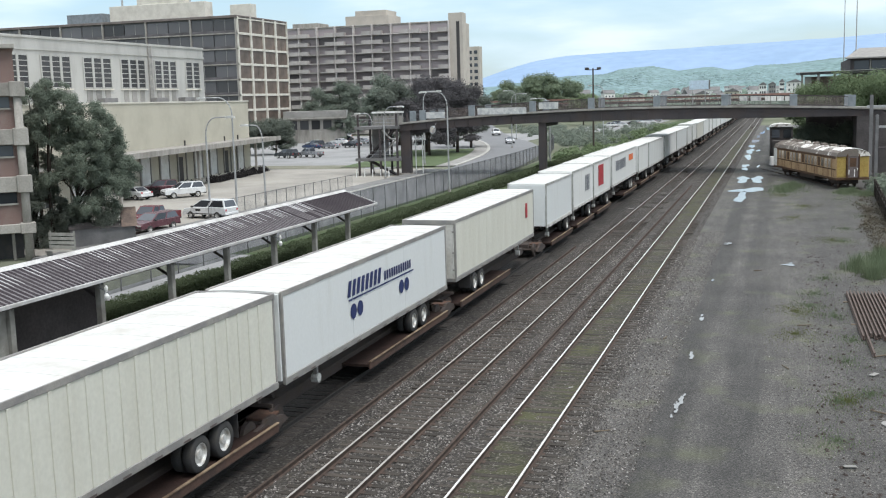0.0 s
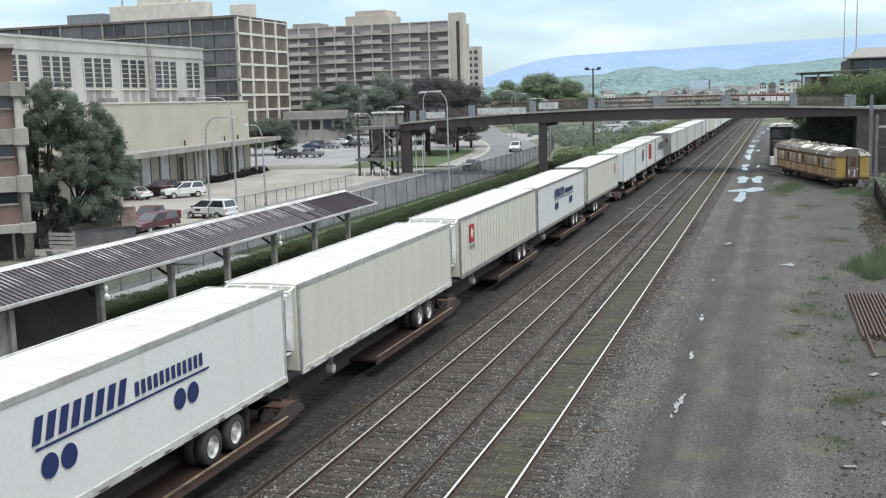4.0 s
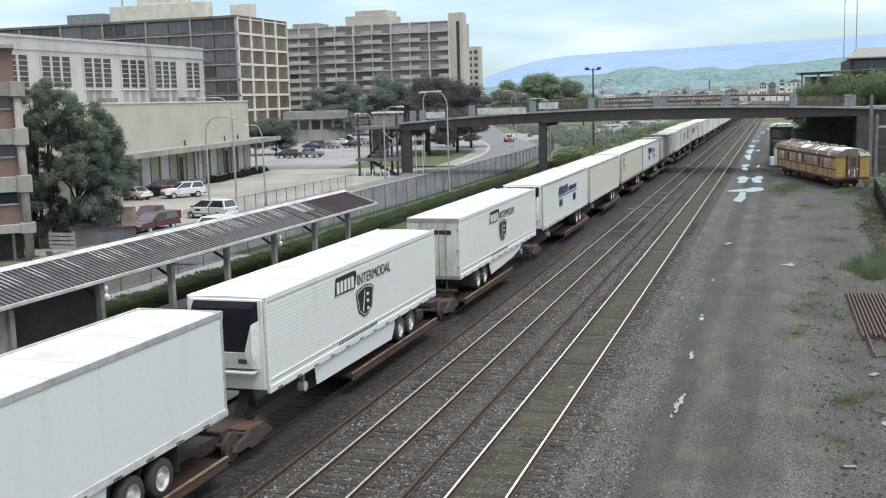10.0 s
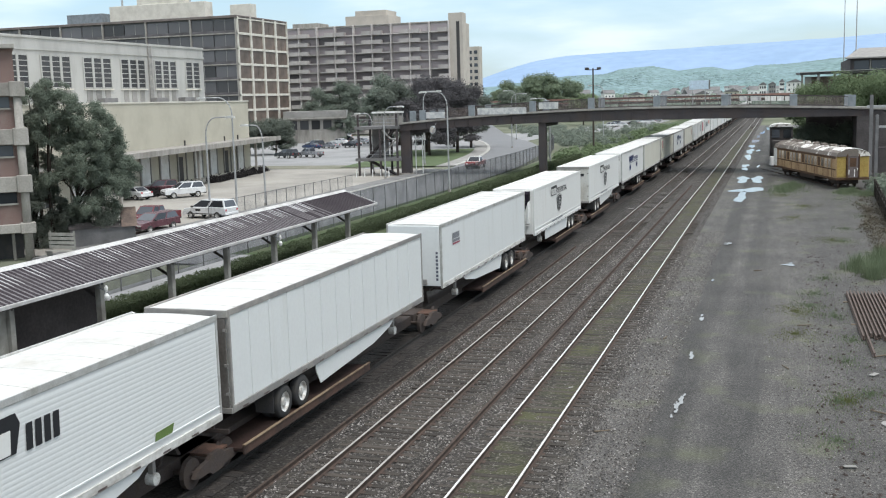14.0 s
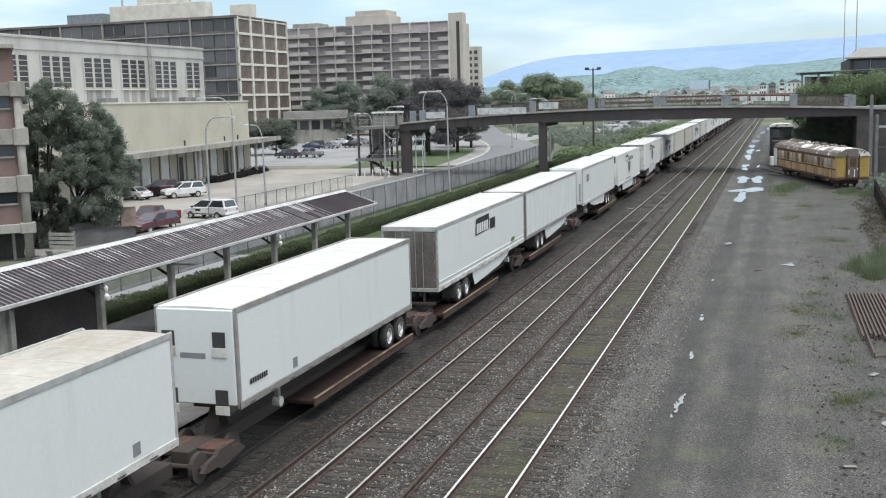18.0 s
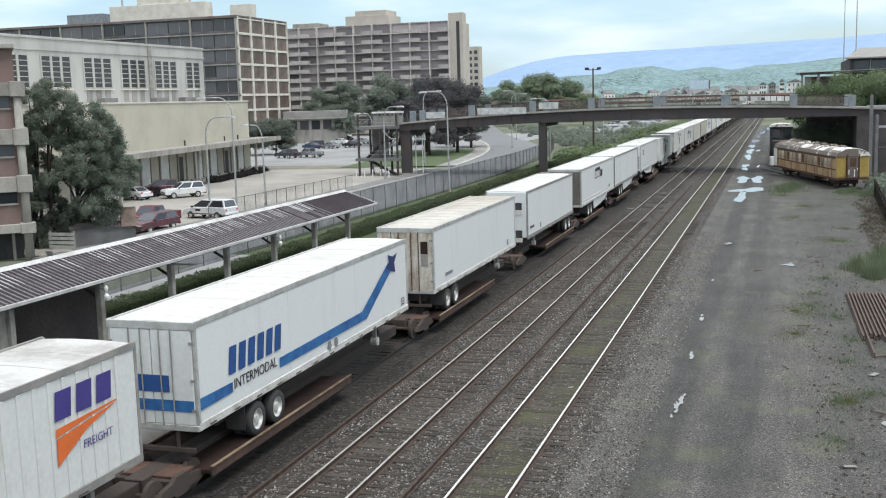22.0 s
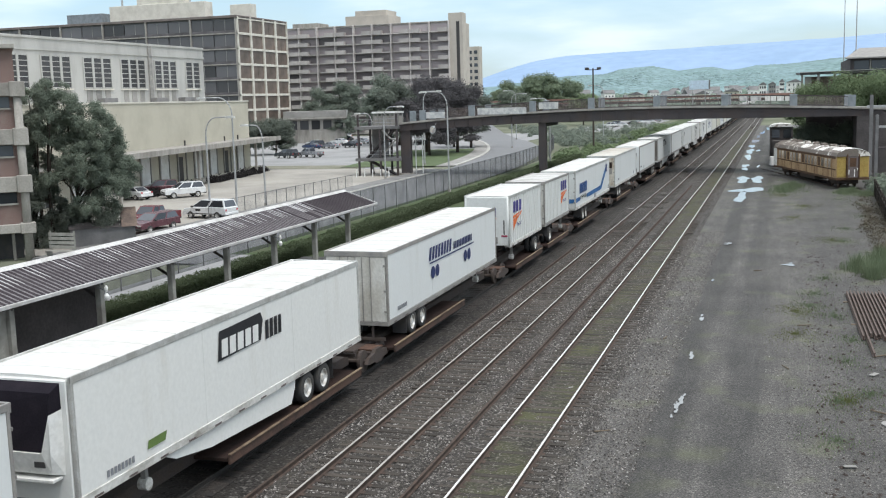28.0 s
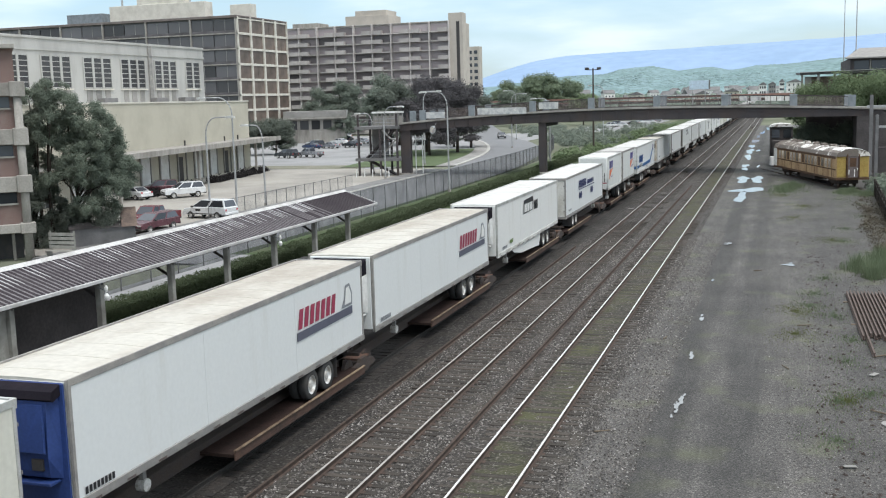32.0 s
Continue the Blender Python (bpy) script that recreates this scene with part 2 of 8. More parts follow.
def wire_mesh(name, col, cover=0.45):
    """Chain-link: wires too fine to tell apart, so a share of the light passes."""
    m = bpy.data.materials.new(name)
    m.use_nodes = True
    n, l = m.node_tree.nodes, m.node_tree.links
    b = n["Principled BSDF"]
    b.inputs["Base Color"].default_value, b.inputs["Roughness"].default_value = (*col, 1), 0.6
    tr, ms, tc, nz, mr = n.new("ShaderNodeBsdfTransparent"), n.new("ShaderNodeMixShader"), n.new("ShaderNodeTexCoord"), n.new("ShaderNodeTexNoise"), n.new("ShaderNodeMapRange")
    nz.inputs["Scale"].default_value, nz.inputs["Detail"].default_value = 0.6, 5
    mr.inputs["From Min"].default_value, mr.inputs["From Max"].default_value = 0.3, 0.7
    mr.inputs["To Min"].default_value, mr.inputs["To Max"].default_value = cover - 0.12, cover + 0.12
    l.new(tc.outputs["Object"], nz.inputs["Vector"])
    l.new(nz.outputs["Fac"], mr.inputs["Value"])
    l.new(mr.outputs["Result"], ms.inputs["Fac"])
    l.new(tr.outputs["BSDF"], ms.inputs[1])
    l.new(b.outputs["BSDF"], ms.inputs[2])
    l.new(ms.outputs["Shader"], n["Material Output"].inputs["Surface"])
    return m


def brick_mat(name, a, b_, mortar, scale=1.0):
    m = bpy.data.materials.new(name)
    m.use_nodes = True
    n, l = m.node_tree.nodes, m.node_tree.links
    b = n["Principled BSDF"]
    b.inputs["Roughness"].default_value = 0.9
    tc, mp, br = n.new("ShaderNodeTexCoord"), n.new("ShaderNodeMapping"), n.new("ShaderNodeTexBrick")
    mp.inputs["Rotation"].default_value = (radians(90), 0, 0)
    br.inputs["Scale"].default_value, br.inputs["Mortar Size"].default_value = scale, 0.008
    br.inputs["Brick Width"].default_value, br.inputs["Row Height"].default_value = 0.2, 0.068
    br.inputs["Color1"].default_value, br.inputs["Color2"].default_value, br.inputs["Mortar"].default_value = (*a, 1), (*b_, 1), (*mortar, 1)
    l.new(tc.outputs["Object"], mp.inputs["Vector"])
    l.new(mp.outputs["Vector"], br.inputs["Vector"])
    l.new(br.outputs["Color"], b.inputs["Base Color"])
    return m


M_WHITE = mat("trailer_white", (0.69, 0.69, 0.665), 0.42, 0, (0.56, 0.54, 0.49), 0.7, 8, 0.05, 0.05, 3, streak=(1.3, 1.3, 0.16), ramp=(0.58, 0.86))
M_COOL = mat("trailer_cool_white", (0.66, 0.675, 0.665), 0.38, 0, (0.56, 0.56, 0.525), 0.7, 8, 0.03, 0.03, 3, streak=(1.3, 1.3, 0.16), ramp=(0.58, 0.86))
M_CREAM = mat("trailer_cream", (0.62, 0.61, 0.535), 0.5, 0, (0.565, 0.548, 0.47), 0.8, 8, 0.06, 0.06, 3, streak=(1, 1, 0.2))
M_GRIME = mat("grimy_lower_rail", (0.58, 0.57, 0.54), 0.55, 0, (0.28, 0.26, 0.23), 1.4, 8, 0.12, 0.08, 3, streak=(1, 0.8, 2), ramp=(0.45, 0.7))
M_GREYW = mat("trailer_grey_white", (0.635, 0.645, 0.625), 0.45, 0, (0.49, 0.48, 0.44), 0.8, 8, 0.07, 0.06, 3, streak=(2.2, 2.2, 0.3), ramp=(0.56, 0.8))
M_ROOFW = mat("roof_white", (0.59, 0.585, 0.565), 0.6, 0, (0.50, 0.48, 0.44), 0.6, 6, 0.08, 0.1, 2, ramp=(0.5, 0.72))
M_ROOFT = mat("roof_tan_stained", (0.53, 0.505, 0.45), 0.65, 0, (0.38, 0.34, 0.29), 0.35, 5, 0.1, 0.1, 2, streak=(1, 0.5, 1), ramp=(0.4, 0.62))
M_ROOFD = mat("roof_grey_dirty", (0.55, 0.54, 0.52), 0.6, 0, (0.36, 0.34, 0.32), 0.7, 6, 0.1, 0.1, 2)
M_ALU = mat("aluminium_rail", (0.62, 0.62, 0.60), 0.42, 0.5, (0.45, 0.44, 0.41), 2, 30, 0.12, 0.05)
M_RAILGREY = mat("grey_rail", (0.26, 0.25, 0.24), 0.5, 0.2, (0.36, 0.34, 0.31), 2, 30, 0.12, 0.05)
M_DOOR = mat("door_white", (0.62, 0.61, 0.57), 0.5, 0, (0.40, 0.37, 0.31), 1.2, 12, 0.12, 0.08, streak=(1, 1, 0.4))
M_DARK = mat("dark_paint_and_shade", (0.045, 0.044, 0.046), 0.55, 0, (0.07, 0.062, 0.056), 2, 30, 0.2, 0.1)
M_DOORD = mat("stained_steel_door", (0.20, 0.185, 0.17), 0.45, 0.3, (0.10, 0.085, 0.07), 1.0, 12, 0.2, 0.1, streak=(1, 1, 0.35))
M_DOORR = mat("rust_streaked_door", (0.62, 0.58, 0.50), 0.6, 0, (0.26, 0.17, 0.10), 1.3, 12, 0.15, 0.1, streak=(1.6, 1, 0.4))
M_UNDER = mat("grimy_steel", (0.06, 0.047, 0.043), 0.85, 0.0, (0.066, 0.05, 0.04), 3, 30, 0.25, 0.25)
M_SPINE = mat("rust_brown_car", (0.12, 0.066, 0.046), 0.85, 0.0, (0.07, 0.044, 0.035), 1.6, 20, 0.25, 0.25)
M_SPINEY = mat("faded_yellow_car", (0.19, 0.12, 0.06), 0.7, 0.1, (0.17, 0.095, 0.05), 1.4, 20, 0.25, 0.25)
M_LEDGE = mat("worn_brown_ledge", (0.085, 0.048, 0.035), 0.85, 0.0, (0.05, 0.033, 0.027), 1.2, 20, 0.25, 0.2)
M_LIP = mat("worn_ledge_lip", (0.25, 0.185, 0.12), 0.75, 0.1, (0.10, 0.065, 0.045), 1.1, 20, 0.25, 0.2)
M_DECK = mat("dark_brown_deck", (0.046, 0.029, 0.025), 0.9, 0.0, (0.032, 0.023, 0.02), 1.4, 20, 0.3, 0.25, spec=0.1)
M_GRILLE = mat("black_grille", (0.014, 0.012, 0.017), 0.85, 0, (0.022, 0.018, 0.024), 2, 30, 0.2, 0.1, spec=0.1)
M_TYRE = mat("tyre_rubber", (0.04, 0.04, 0.041), 0.85, 0, (0.05, 0.047, 0.042), 3, 40, 0.2, 0.3)
M_RIM = mat("rim_steel", (0.66, 0.66, 0.64), 0.45, 0.2, (0.36, 0.33, 0.29), 4, 40, 0.15, 0.1)
M_BLUE = mat("logo_navy", (0.022, 0.035, 0.12), 0.45, 0, None, 2, 20, 0.08, 0)
M_MBLUE = mat("logo_blue", (0.035, 0.15, 0.36), 0.45, 0, (0.02, 0.07, 0.22), 2, 20, 0.08, 0)
M_MNAVY = mat("logo_deep_blue", (0.02, 0.075, 0.24), 0.45, 0, None, 2, 20, 0.08, 0)
M_BLACK = mat("logo_black", (0.02, 0.021, 0.024), 0.45, 0, None, 2, 20, 0.1, 0)
M_RED = mat("logo_red", (0.42, 0.04, 0.05), 0.45, 0, None, 2, 20, 0.1, 0)
M_WINE = mat("logo_wine", (0.30, 0.04, 0.08), 0.45, 0, None, 2, 20, 0.1, 0)
M_ORANGE = mat("logo_orange", (0.72, 0.16, 0.04), 0.45, 0, None, 2, 20, 0.1, 0)
M_VIOLET = mat("logo_violet", (0.06, 0.05, 0.22), 0.45, 0, None, 2, 20, 0.1, 0)
M_GREYNAVY = mat("logo_grey_navy", (0.10, 0.105, 0.14), 0.45, 0, None, 2, 20, 0.1, 0)
M_GREYLOGO = mat("logo_grey", (0.22, 0.23, 0.25), 0.45, 0, None, 2, 20, 0.1, 0)
M_GREENLOGO = mat("logo_green", (0.13, 0.20, 0.06), 0.45, 0, None, 2, 20, 0.1, 0)
M_TAPE = mat("reflective_tape", (0.10, 0.075, 0.07), 0.4, 0, None, 2, 20, 0.1, 0)
M_DBLUE = mat("blue_nose", (0.03, 0.06, 0.2), 0.4, 0, None, 1, 15, 0.15, 0.05)
M_RAIL = mat("worn_rail_steel", (0.78, 0.77, 0.75), 0.3, 0.25, (0.62, 0.59, 0.56), 2, 30, 0.15, 0.03)
M_RAILDULL = mat("dull_rail_steel", (0.50, 0.48, 0.455), 0.4, 0.3, (0.36, 0.335, 0.31), 2, 30, 0.15, 0.05)
M_RUST = mat("rusty_rail", (0.085, 0.058, 0.045), 0.85, 0.1, (0.055, 0.04, 0.034), 4, 50, 0.25, 0.3)
M_RUSTP = mat("pale_rust", (0.125, 0.093, 0.08), 0.85, 0.0, (0.085, 0.058, 0.047), 3, 40, 0.25, 0.3)
M_TIE = mat("weathered_tie", (0.066, 0.056, 0.047), 0.9, 0, (0.032, 0.027, 0.023), 3, 40, 0.3, 0.4, rnd=0.4, streak=(0.4, 5, 5))
# Near-black so that ties and rails hold the shadow of the train.
M_TIEO = mat("shade_black_tie", (0.032, 0.028, 0.025), 0.9, 0, (0.02, 0.018, 0.017), 3, 40, 0.3, 0.4, streak=(0.4, 5, 5))
M_BALLAST = gravel("ballast", ((0.028, 0.025, 0.022), (0.092, 0.083, 0.075), (0.05, 0.045, 0.041), (0.082, 0.074, 0.067), (0.25, 0.234, 0.218)), 12.5, ((0.075, 0.066, 0.054), 0.50, 0.78, 0.8))
# Oily stone, darkened further for the shadow below the train.
M_BALLASTO = gravel("oily_shaded_ballast", ((0.036, 0.031, 0.029), (0.062, 0.055, 0.05), (0.043, 0.038, 0.035), (0.095, 0.085, 0.077)), 12.5, ((0.043, 0.037, 0.033), 0.40, 0.65, 0.7))
M_BALLASTG = gravel("mossy_ballast", ((0.038, 0.036, 0.028), (0.088, 0.081, 0.065), (0.05, 0.046, 0.036), (0.19, 0.177, 0.155)), 12.5, ((0.072, 0.074, 0.036), 0.42, 0.68, 0.55))


def stone_material():
    m = bpy.data.materials.new("ballast_stone")
    m.use_nodes = True
    n, l = m.node_tree.nodes, m.node_tree.links
    g, rp = n.new("ShaderNodeNewGeometry"), n.new("ShaderNodeValToRGB")
    els = rp.color_ramp.elements
    els[0].color, els[1].color = (0.035, 0.032, 0.03, 1), (0.40, 0.38, 0.36, 1)
    els.new(0.45).color = (0.085, 0.076, 0.07, 1)
    els.new(0.85).color = (0.19, 0.173, 0.157, 1)
    l.new(g.outputs["Random Per Island"], rp.inputs["Fac"])
    l.new(rp.outputs["Color"], n["Principled BSDF"].inputs["Base Color"])
    n["Principled BSDF"].inputs["Roughness"].default_value = 0.85
    return m


M_STONE = stone_material()
M_ASPH = mat("road_asphalt", (0.17, 0.172, 0.178), 0.7, 0, (0.205, 0.205, 0.21), 0.12, 20, 0.15, 0.15, 40, space="World")
M_LOT = mat("pale_concrete_lot", (0.345, 0.325, 0.29), 0.85, 0, (0.25, 0.235, 0.212), 0.09, 6, 0.12, 0.1, 20, space="World")
M_LOT2 = mat("grey_lot", (0.30, 0.30, 0.30), 0.85, 0, (0.23, 0.23, 0.23), 0.1, 6, 0.12, 0.1, 20, space="World")
M_WALK = mat("pavement_concrete", (0.30, 0.29, 0.275), 0.85, 0, (0.22, 0.215, 0.2), 0.4, 8, 0.12, 0.1, 20, space="World")
M_WALKN = mat("grimy_concrete", (0.20, 0.198, 0.195), 0.85, 0, (0.145, 0.142, 0.138), 0.4, 8, 0.14, 0.1, 20, space="World")
M_CONC = mat("weathered_concrete", (0.36, 0.34, 0.31), 0.85, 0, (0.22, 0.205, 0.185), 0.6, 10, 0.15, 0.15, 20, streak=(1, 1, 0.3))
M_PLATF = mat("grimy_platform", (0.15, 0.14, 0.132), 0.9, 0, (0.085, 0.078, 0.073), 0.35, 8, 0.15, 0.15, 20, space="World")
M_CREAMW = mat("cream_stucco", (0.50, 0.47, 0.385), 0.85, 0, (0.44, 0.41, 0.335), 0.25, 8, 0.06, 0.08, 15)
M_STUCW = mat("white_painted_wall", (0.455, 0.45, 0.43), 0.85, 0, (0.36, 0.352, 0.335), 0.35, 8, 0.08, 0.08, 15, streak=(1, 1, 0.3))
M_GLASS = glass("window_dark", (0.038, 0.042, 0.05), 0.2)
M_GLASSB = glass("tinted_curtain_wall", (0.065, 0.062, 0.066), 0.25, 0.5)
M_GLASSA = glass("flat_glazing", (0.19, 0.165, 0.168), 0.35)
M_GLASSW = glass("grimy_works_glass", (0.04, 0.04, 0.042), 0.5, 0.2)
M_BROWN = mat("bronze_panel", (0.175, 0.132, 0.108), 0.4, 0, (0.12, 0.095, 0.08), 0.4, 10, 0.15, 0.03, rnd=0.2)
M_CONCW = mat("pale_precast", (0.66, 0.63, 0.56), 0.8, 0, (0.54, 0.51, 0.45), 0.5, 10, 0.08, 0.06)
M_BAND = mat("grey_spandrel", (0.19, 0.185, 0.185), 0.6, 0, (0.11, 0.11, 0.11), 0.4, 10, 0.12, 0.06)
M_FASCB = mat("brown_roof_edge", (0.20, 0.17, 0.16), 0.8, 0, (0.14, 0.12, 0.11), 0.5, 10, 0.12, 0.05)
M_OFFB = mat("dark_office_spandrel", (0.125, 0.115, 0.12), 0.6, 0, (0.085, 0.078, 0.082), 0.4, 10, 0.15, 0.06, rnd=0.2)
M_APT = mat("tan_apartment_concrete", (0.46, 0.425, 0.405), 0.85, 0, (0.34, 0.31, 0.295), 0.2, 8, 0.12, 0.06)
M_APTL = mat("light_apartment_concrete", (0.50, 0.455, 0.40), 0.85, 0, (0.42, 0.38, 0.335), 0.2, 8, 0.08, 0.06)
M_BALC = mat("balcony_concrete", (0.54, 0.505, 0.485), 0.85, 0, (0.42, 0.385, 0.365), 0.4, 8, 0.12, 0.06, rnd=0.12)
M_BRICK = brick_mat("red_brick", (0.19, 0.11, 0.094), (0.15, 0.085, 0.075), (0.27, 0.24, 0.22))
M_STEEL = mat("bridge_dark_steel", (0.064, 0.057, 0.06), 0.75, 0.1, (0.08, 0.064, 0.06), 0.5, 10, 0.2, 0.1)
M_GALV = mat("galvanised_pole", (0.40, 0.41, 0.41), 0.5, 0.15, (0.30, 0.30, 0.30), 1, 15, 0.12, 0.05)
M_PILAST = mat("blue_grey_pilaster", (0.24, 0.265, 0.285), 0.8, 0, (0.17, 0.195, 0.21), 1, 10, 0.12, 0.08)
M_SIGNW = mat("faded_banner", (0.60, 0.60, 0.58), 0.7, 0, (0.36, 0.37, 0.39), 1.8, 10, 0.15, 0)
M_ROOFRIB = mat("dark_corrugated_roof", (0.042, 0.035, 0.04), 0.9, 0.0, (0.06, 0.052, 0.056), 0.5, 12, 0.2, 0.1, spec=0.12)
M_RIBLIGHT = mat("pale_roof_rib", (0.60, 0.59, 0.60), 0.5, 0.0, (0.40, 0.39, 0.39), 1.3, 12, 0.2, 0.05)
M_RIBMID = mat("grey_roof_rib", (0.20, 0.186, 0.194), 0.85, 0.0, (0.10, 0.09, 0.096), 0.9, 12, 0.2, 0.05)
M_EDGE = mat("canopy_fascia", (0.42, 0.41, 0.40), 0.6, 0.1, (0.30, 0.29, 0.28), 1, 12, 0.15, 0.05)
M_FASCIA = mat("pale_flashing", (0.56, 0.55, 0.54), 0.55, 0.1, (0.40, 0.385, 0.37), 1, 12, 0.15, 0.05)
M_POST = mat("canopy_post_paint", (0.32, 0.315, 0.285), 0.75, 0, (0.20, 0.19, 0.17), 1.5, 12, 0.15, 0.05)
M_FENCE = wire_mesh("chain_link", (0.08, 0.083, 0.092), 0.54)
M_FPOST = mat("weathered_post", (0.15, 0.15, 0.155), 0.6, 0.3, (0.09, 0.088, 0.085), 3, 20, 0.15, 0.1)
M_RAILMESH = wire_mesh("rusty_bridge_mesh", (0.16, 0.13, 0.12), 0.28)
M_WATER = bpy.data.materials.new("puddle_water")
M_WATER.use_nodes = True
_b = M_WATER.node_tree.nodes["Principled BSDF"]
# The pale base colour adds sky glare to what the water reflects.
_b.inputs["Base Color"].default_value, _b.inputs["Roughness"].default_value = (0.2, 0.195, 0.19, 1), 0.05
_b.inputs["IOR"].default_value, _b.inputs["Specular IOR Level"].default_value = 1.7, 1.0
M_LEAF = leaves("tree_leaves", (0.15, 0.182, 0.148), (0.235, 0.272, 0.212))
M_LEAFD = leaves("dark_tree_leaves", (0.128, 0.146, 0.126), (0.185, 0.208, 0.17))
M_LEAFK = leaves("purple_brown_leaves", (0.088, 0.084, 0.09), (0.135, 0.13, 0.134))
M_LEAFB = leaves("bright_tree_leaves", (0.135, 0.18, 0.1), (0.21, 0.265, 0.15))
M_LEAFHG = leaves("hedge_leaves", (0.085, 0.108, 0.062), (0.125, 0.15, 0.088))
# Leaves of distant trees, lightened so the colour holds the haze.
M_LEAFH = leaves("haze_paled_leaves", (0.17, 0.2, 0.17), (0.225, 0.258, 0.21))
M_LEAFHB = leaves("haze_paled_green_leaves", (0.175, 0.22, 0.15), (0.24, 0.29, 0.195))
M_GRASSB = leaves("grass_blades", (0.125, 0.16, 0.095), (0.20, 0.24, 0.15))
M_BARK = mat("tree_bark", (0.075, 0.06, 0.048), 0.9, 0, (0.045, 0.038, 0.03), 3, 20, 0.25, 0.4)
M_LAWN = mat("lawn", (0.09, 0.125, 0.055), 0.9, 0, (0.07, 0.095, 0.042), 0.4, 6, 0.3, 0.3, 12, space="World")
M_VERGE = mat("rough_grass", (0.055, 0.085, 0.03), 0.95, 0, (0.075, 0.085, 0.045), 0.35, 4, 0.35, 0.4, 9, space="World")
M_WORNG = mat("worn_grass", (0.17, 0.17, 0.12), 0.95, 0, (0.24, 0.225, 0.185), 0.35, 4, 0.25, 0.3, 9, space="World")
M_COACHY = mat("faded_yellow_coach", (0.42, 0.285, 0.15), 0.65, 0, (0.25, 0.15, 0.08), 0.9, 10, 0.2, 0.1, streak=(1, 1, 0.4))
M_COACHE = mat("yellow_coach_end", (0.36, 0.255, 0.07), 0.6, 0, (0.30, 0.20, 0.05), 1.2, 10, 0.2, 0.1)
# Dark wall colour; at the bridge it stands for shadow.
M_DARKC = mat("dark_concrete_and_shade", (0.092, 0.082, 0.08), 0.85, 0, (0.06, 0.054, 0.054), 0.4, 8, 0.2, 0.1)
M_BOARD = mat("boarded_window", (0.50, 0.45, 0.37), 0.6, 0, (0.13, 0.08, 0.055), 1.6, 6, 0.2, 0.05, rnd=0.6)
M_COACHB = mat("brown_coach_trim", (0.10, 0.05, 0.025), 0.7, 0, (0.06, 0.035, 0.02), 1, 10, 0.2, 0.1)
M_BROWNR = mat("brown_roof_tile", (0.17, 0.125, 0.10), 0.8, 0, (0.10, 0.075, 0.065), 1.2, 12, 0.2, 0.2)
M_COACHR = mat("weathered_coach_roof", (0.16, 0.135, 0.115), 0.7, 0, (0.66, 0.63, 0.58), 0.8, 8, 0.15, 0.1, ramp=(0.54, 0.60))
M_DOORC = mat("grey_mauve_door", (0.16, 0.13, 0.125), 0.7, 0, (0.10, 0.08, 0.075), 1.5, 12, 0.2, 0.1)
M_DROP = mat("drop_gloss", (0.8, 0.8, 0.8), 0.08, 1.0, (0.7, 0.7, 0.7), 2, 20, 0.05, 0)
M_PEEL = mat("flaking_white_coat", (0.78, 0.77, 0.74), 0.6, 0, (0.24, 0.20, 0.16), 1.6, 14, 0.15, 0.1, ramp=(0.52, 0.6))
M_WHITEP = mat("white_paint", (0.75, 0.75, 0.73), 0.5, 0, (0.62, 0.61, 0.58), 1, 10, 0.1, 0.03)
M_KERB = mat("kerb_concrete", (0.46, 0.45, 0.42), 0.85, 0, (0.34, 0.33, 0.31), 0.8, 10, 0.1, 0.08, space="World")
M_WOOD = mat("weathered_wood", (0.16, 0.125, 0.09), 0.85, 0, (0.10, 0.08, 0.06), 2, 20, 0.25, 0.2)
# Ridge and hill colours are blued and paled to carry the haze.
M_RIDGE = mat("haze_blue_ridge", (0.28, 0.38, 0.535), 0.95, 0, (0.255, 0.355, 0.50), 0.004, 0.03, 0.06, 0, space="World", spec=0)
M_HILL = mat("haze_green_hill", (0.215, 0.30, 0.315), 0.95, 0, (0.18, 0.262, 0.26), 0.02, 0.12, 0.3, 0, space="World", spec=0)
M_PLAIN = mat("far_valley", (0.185, 0.195, 0.15), 0.95, 0, (0.135, 0.15, 0.105), 0.01, 0.06, 0.25, 0, space="World", spec=0)


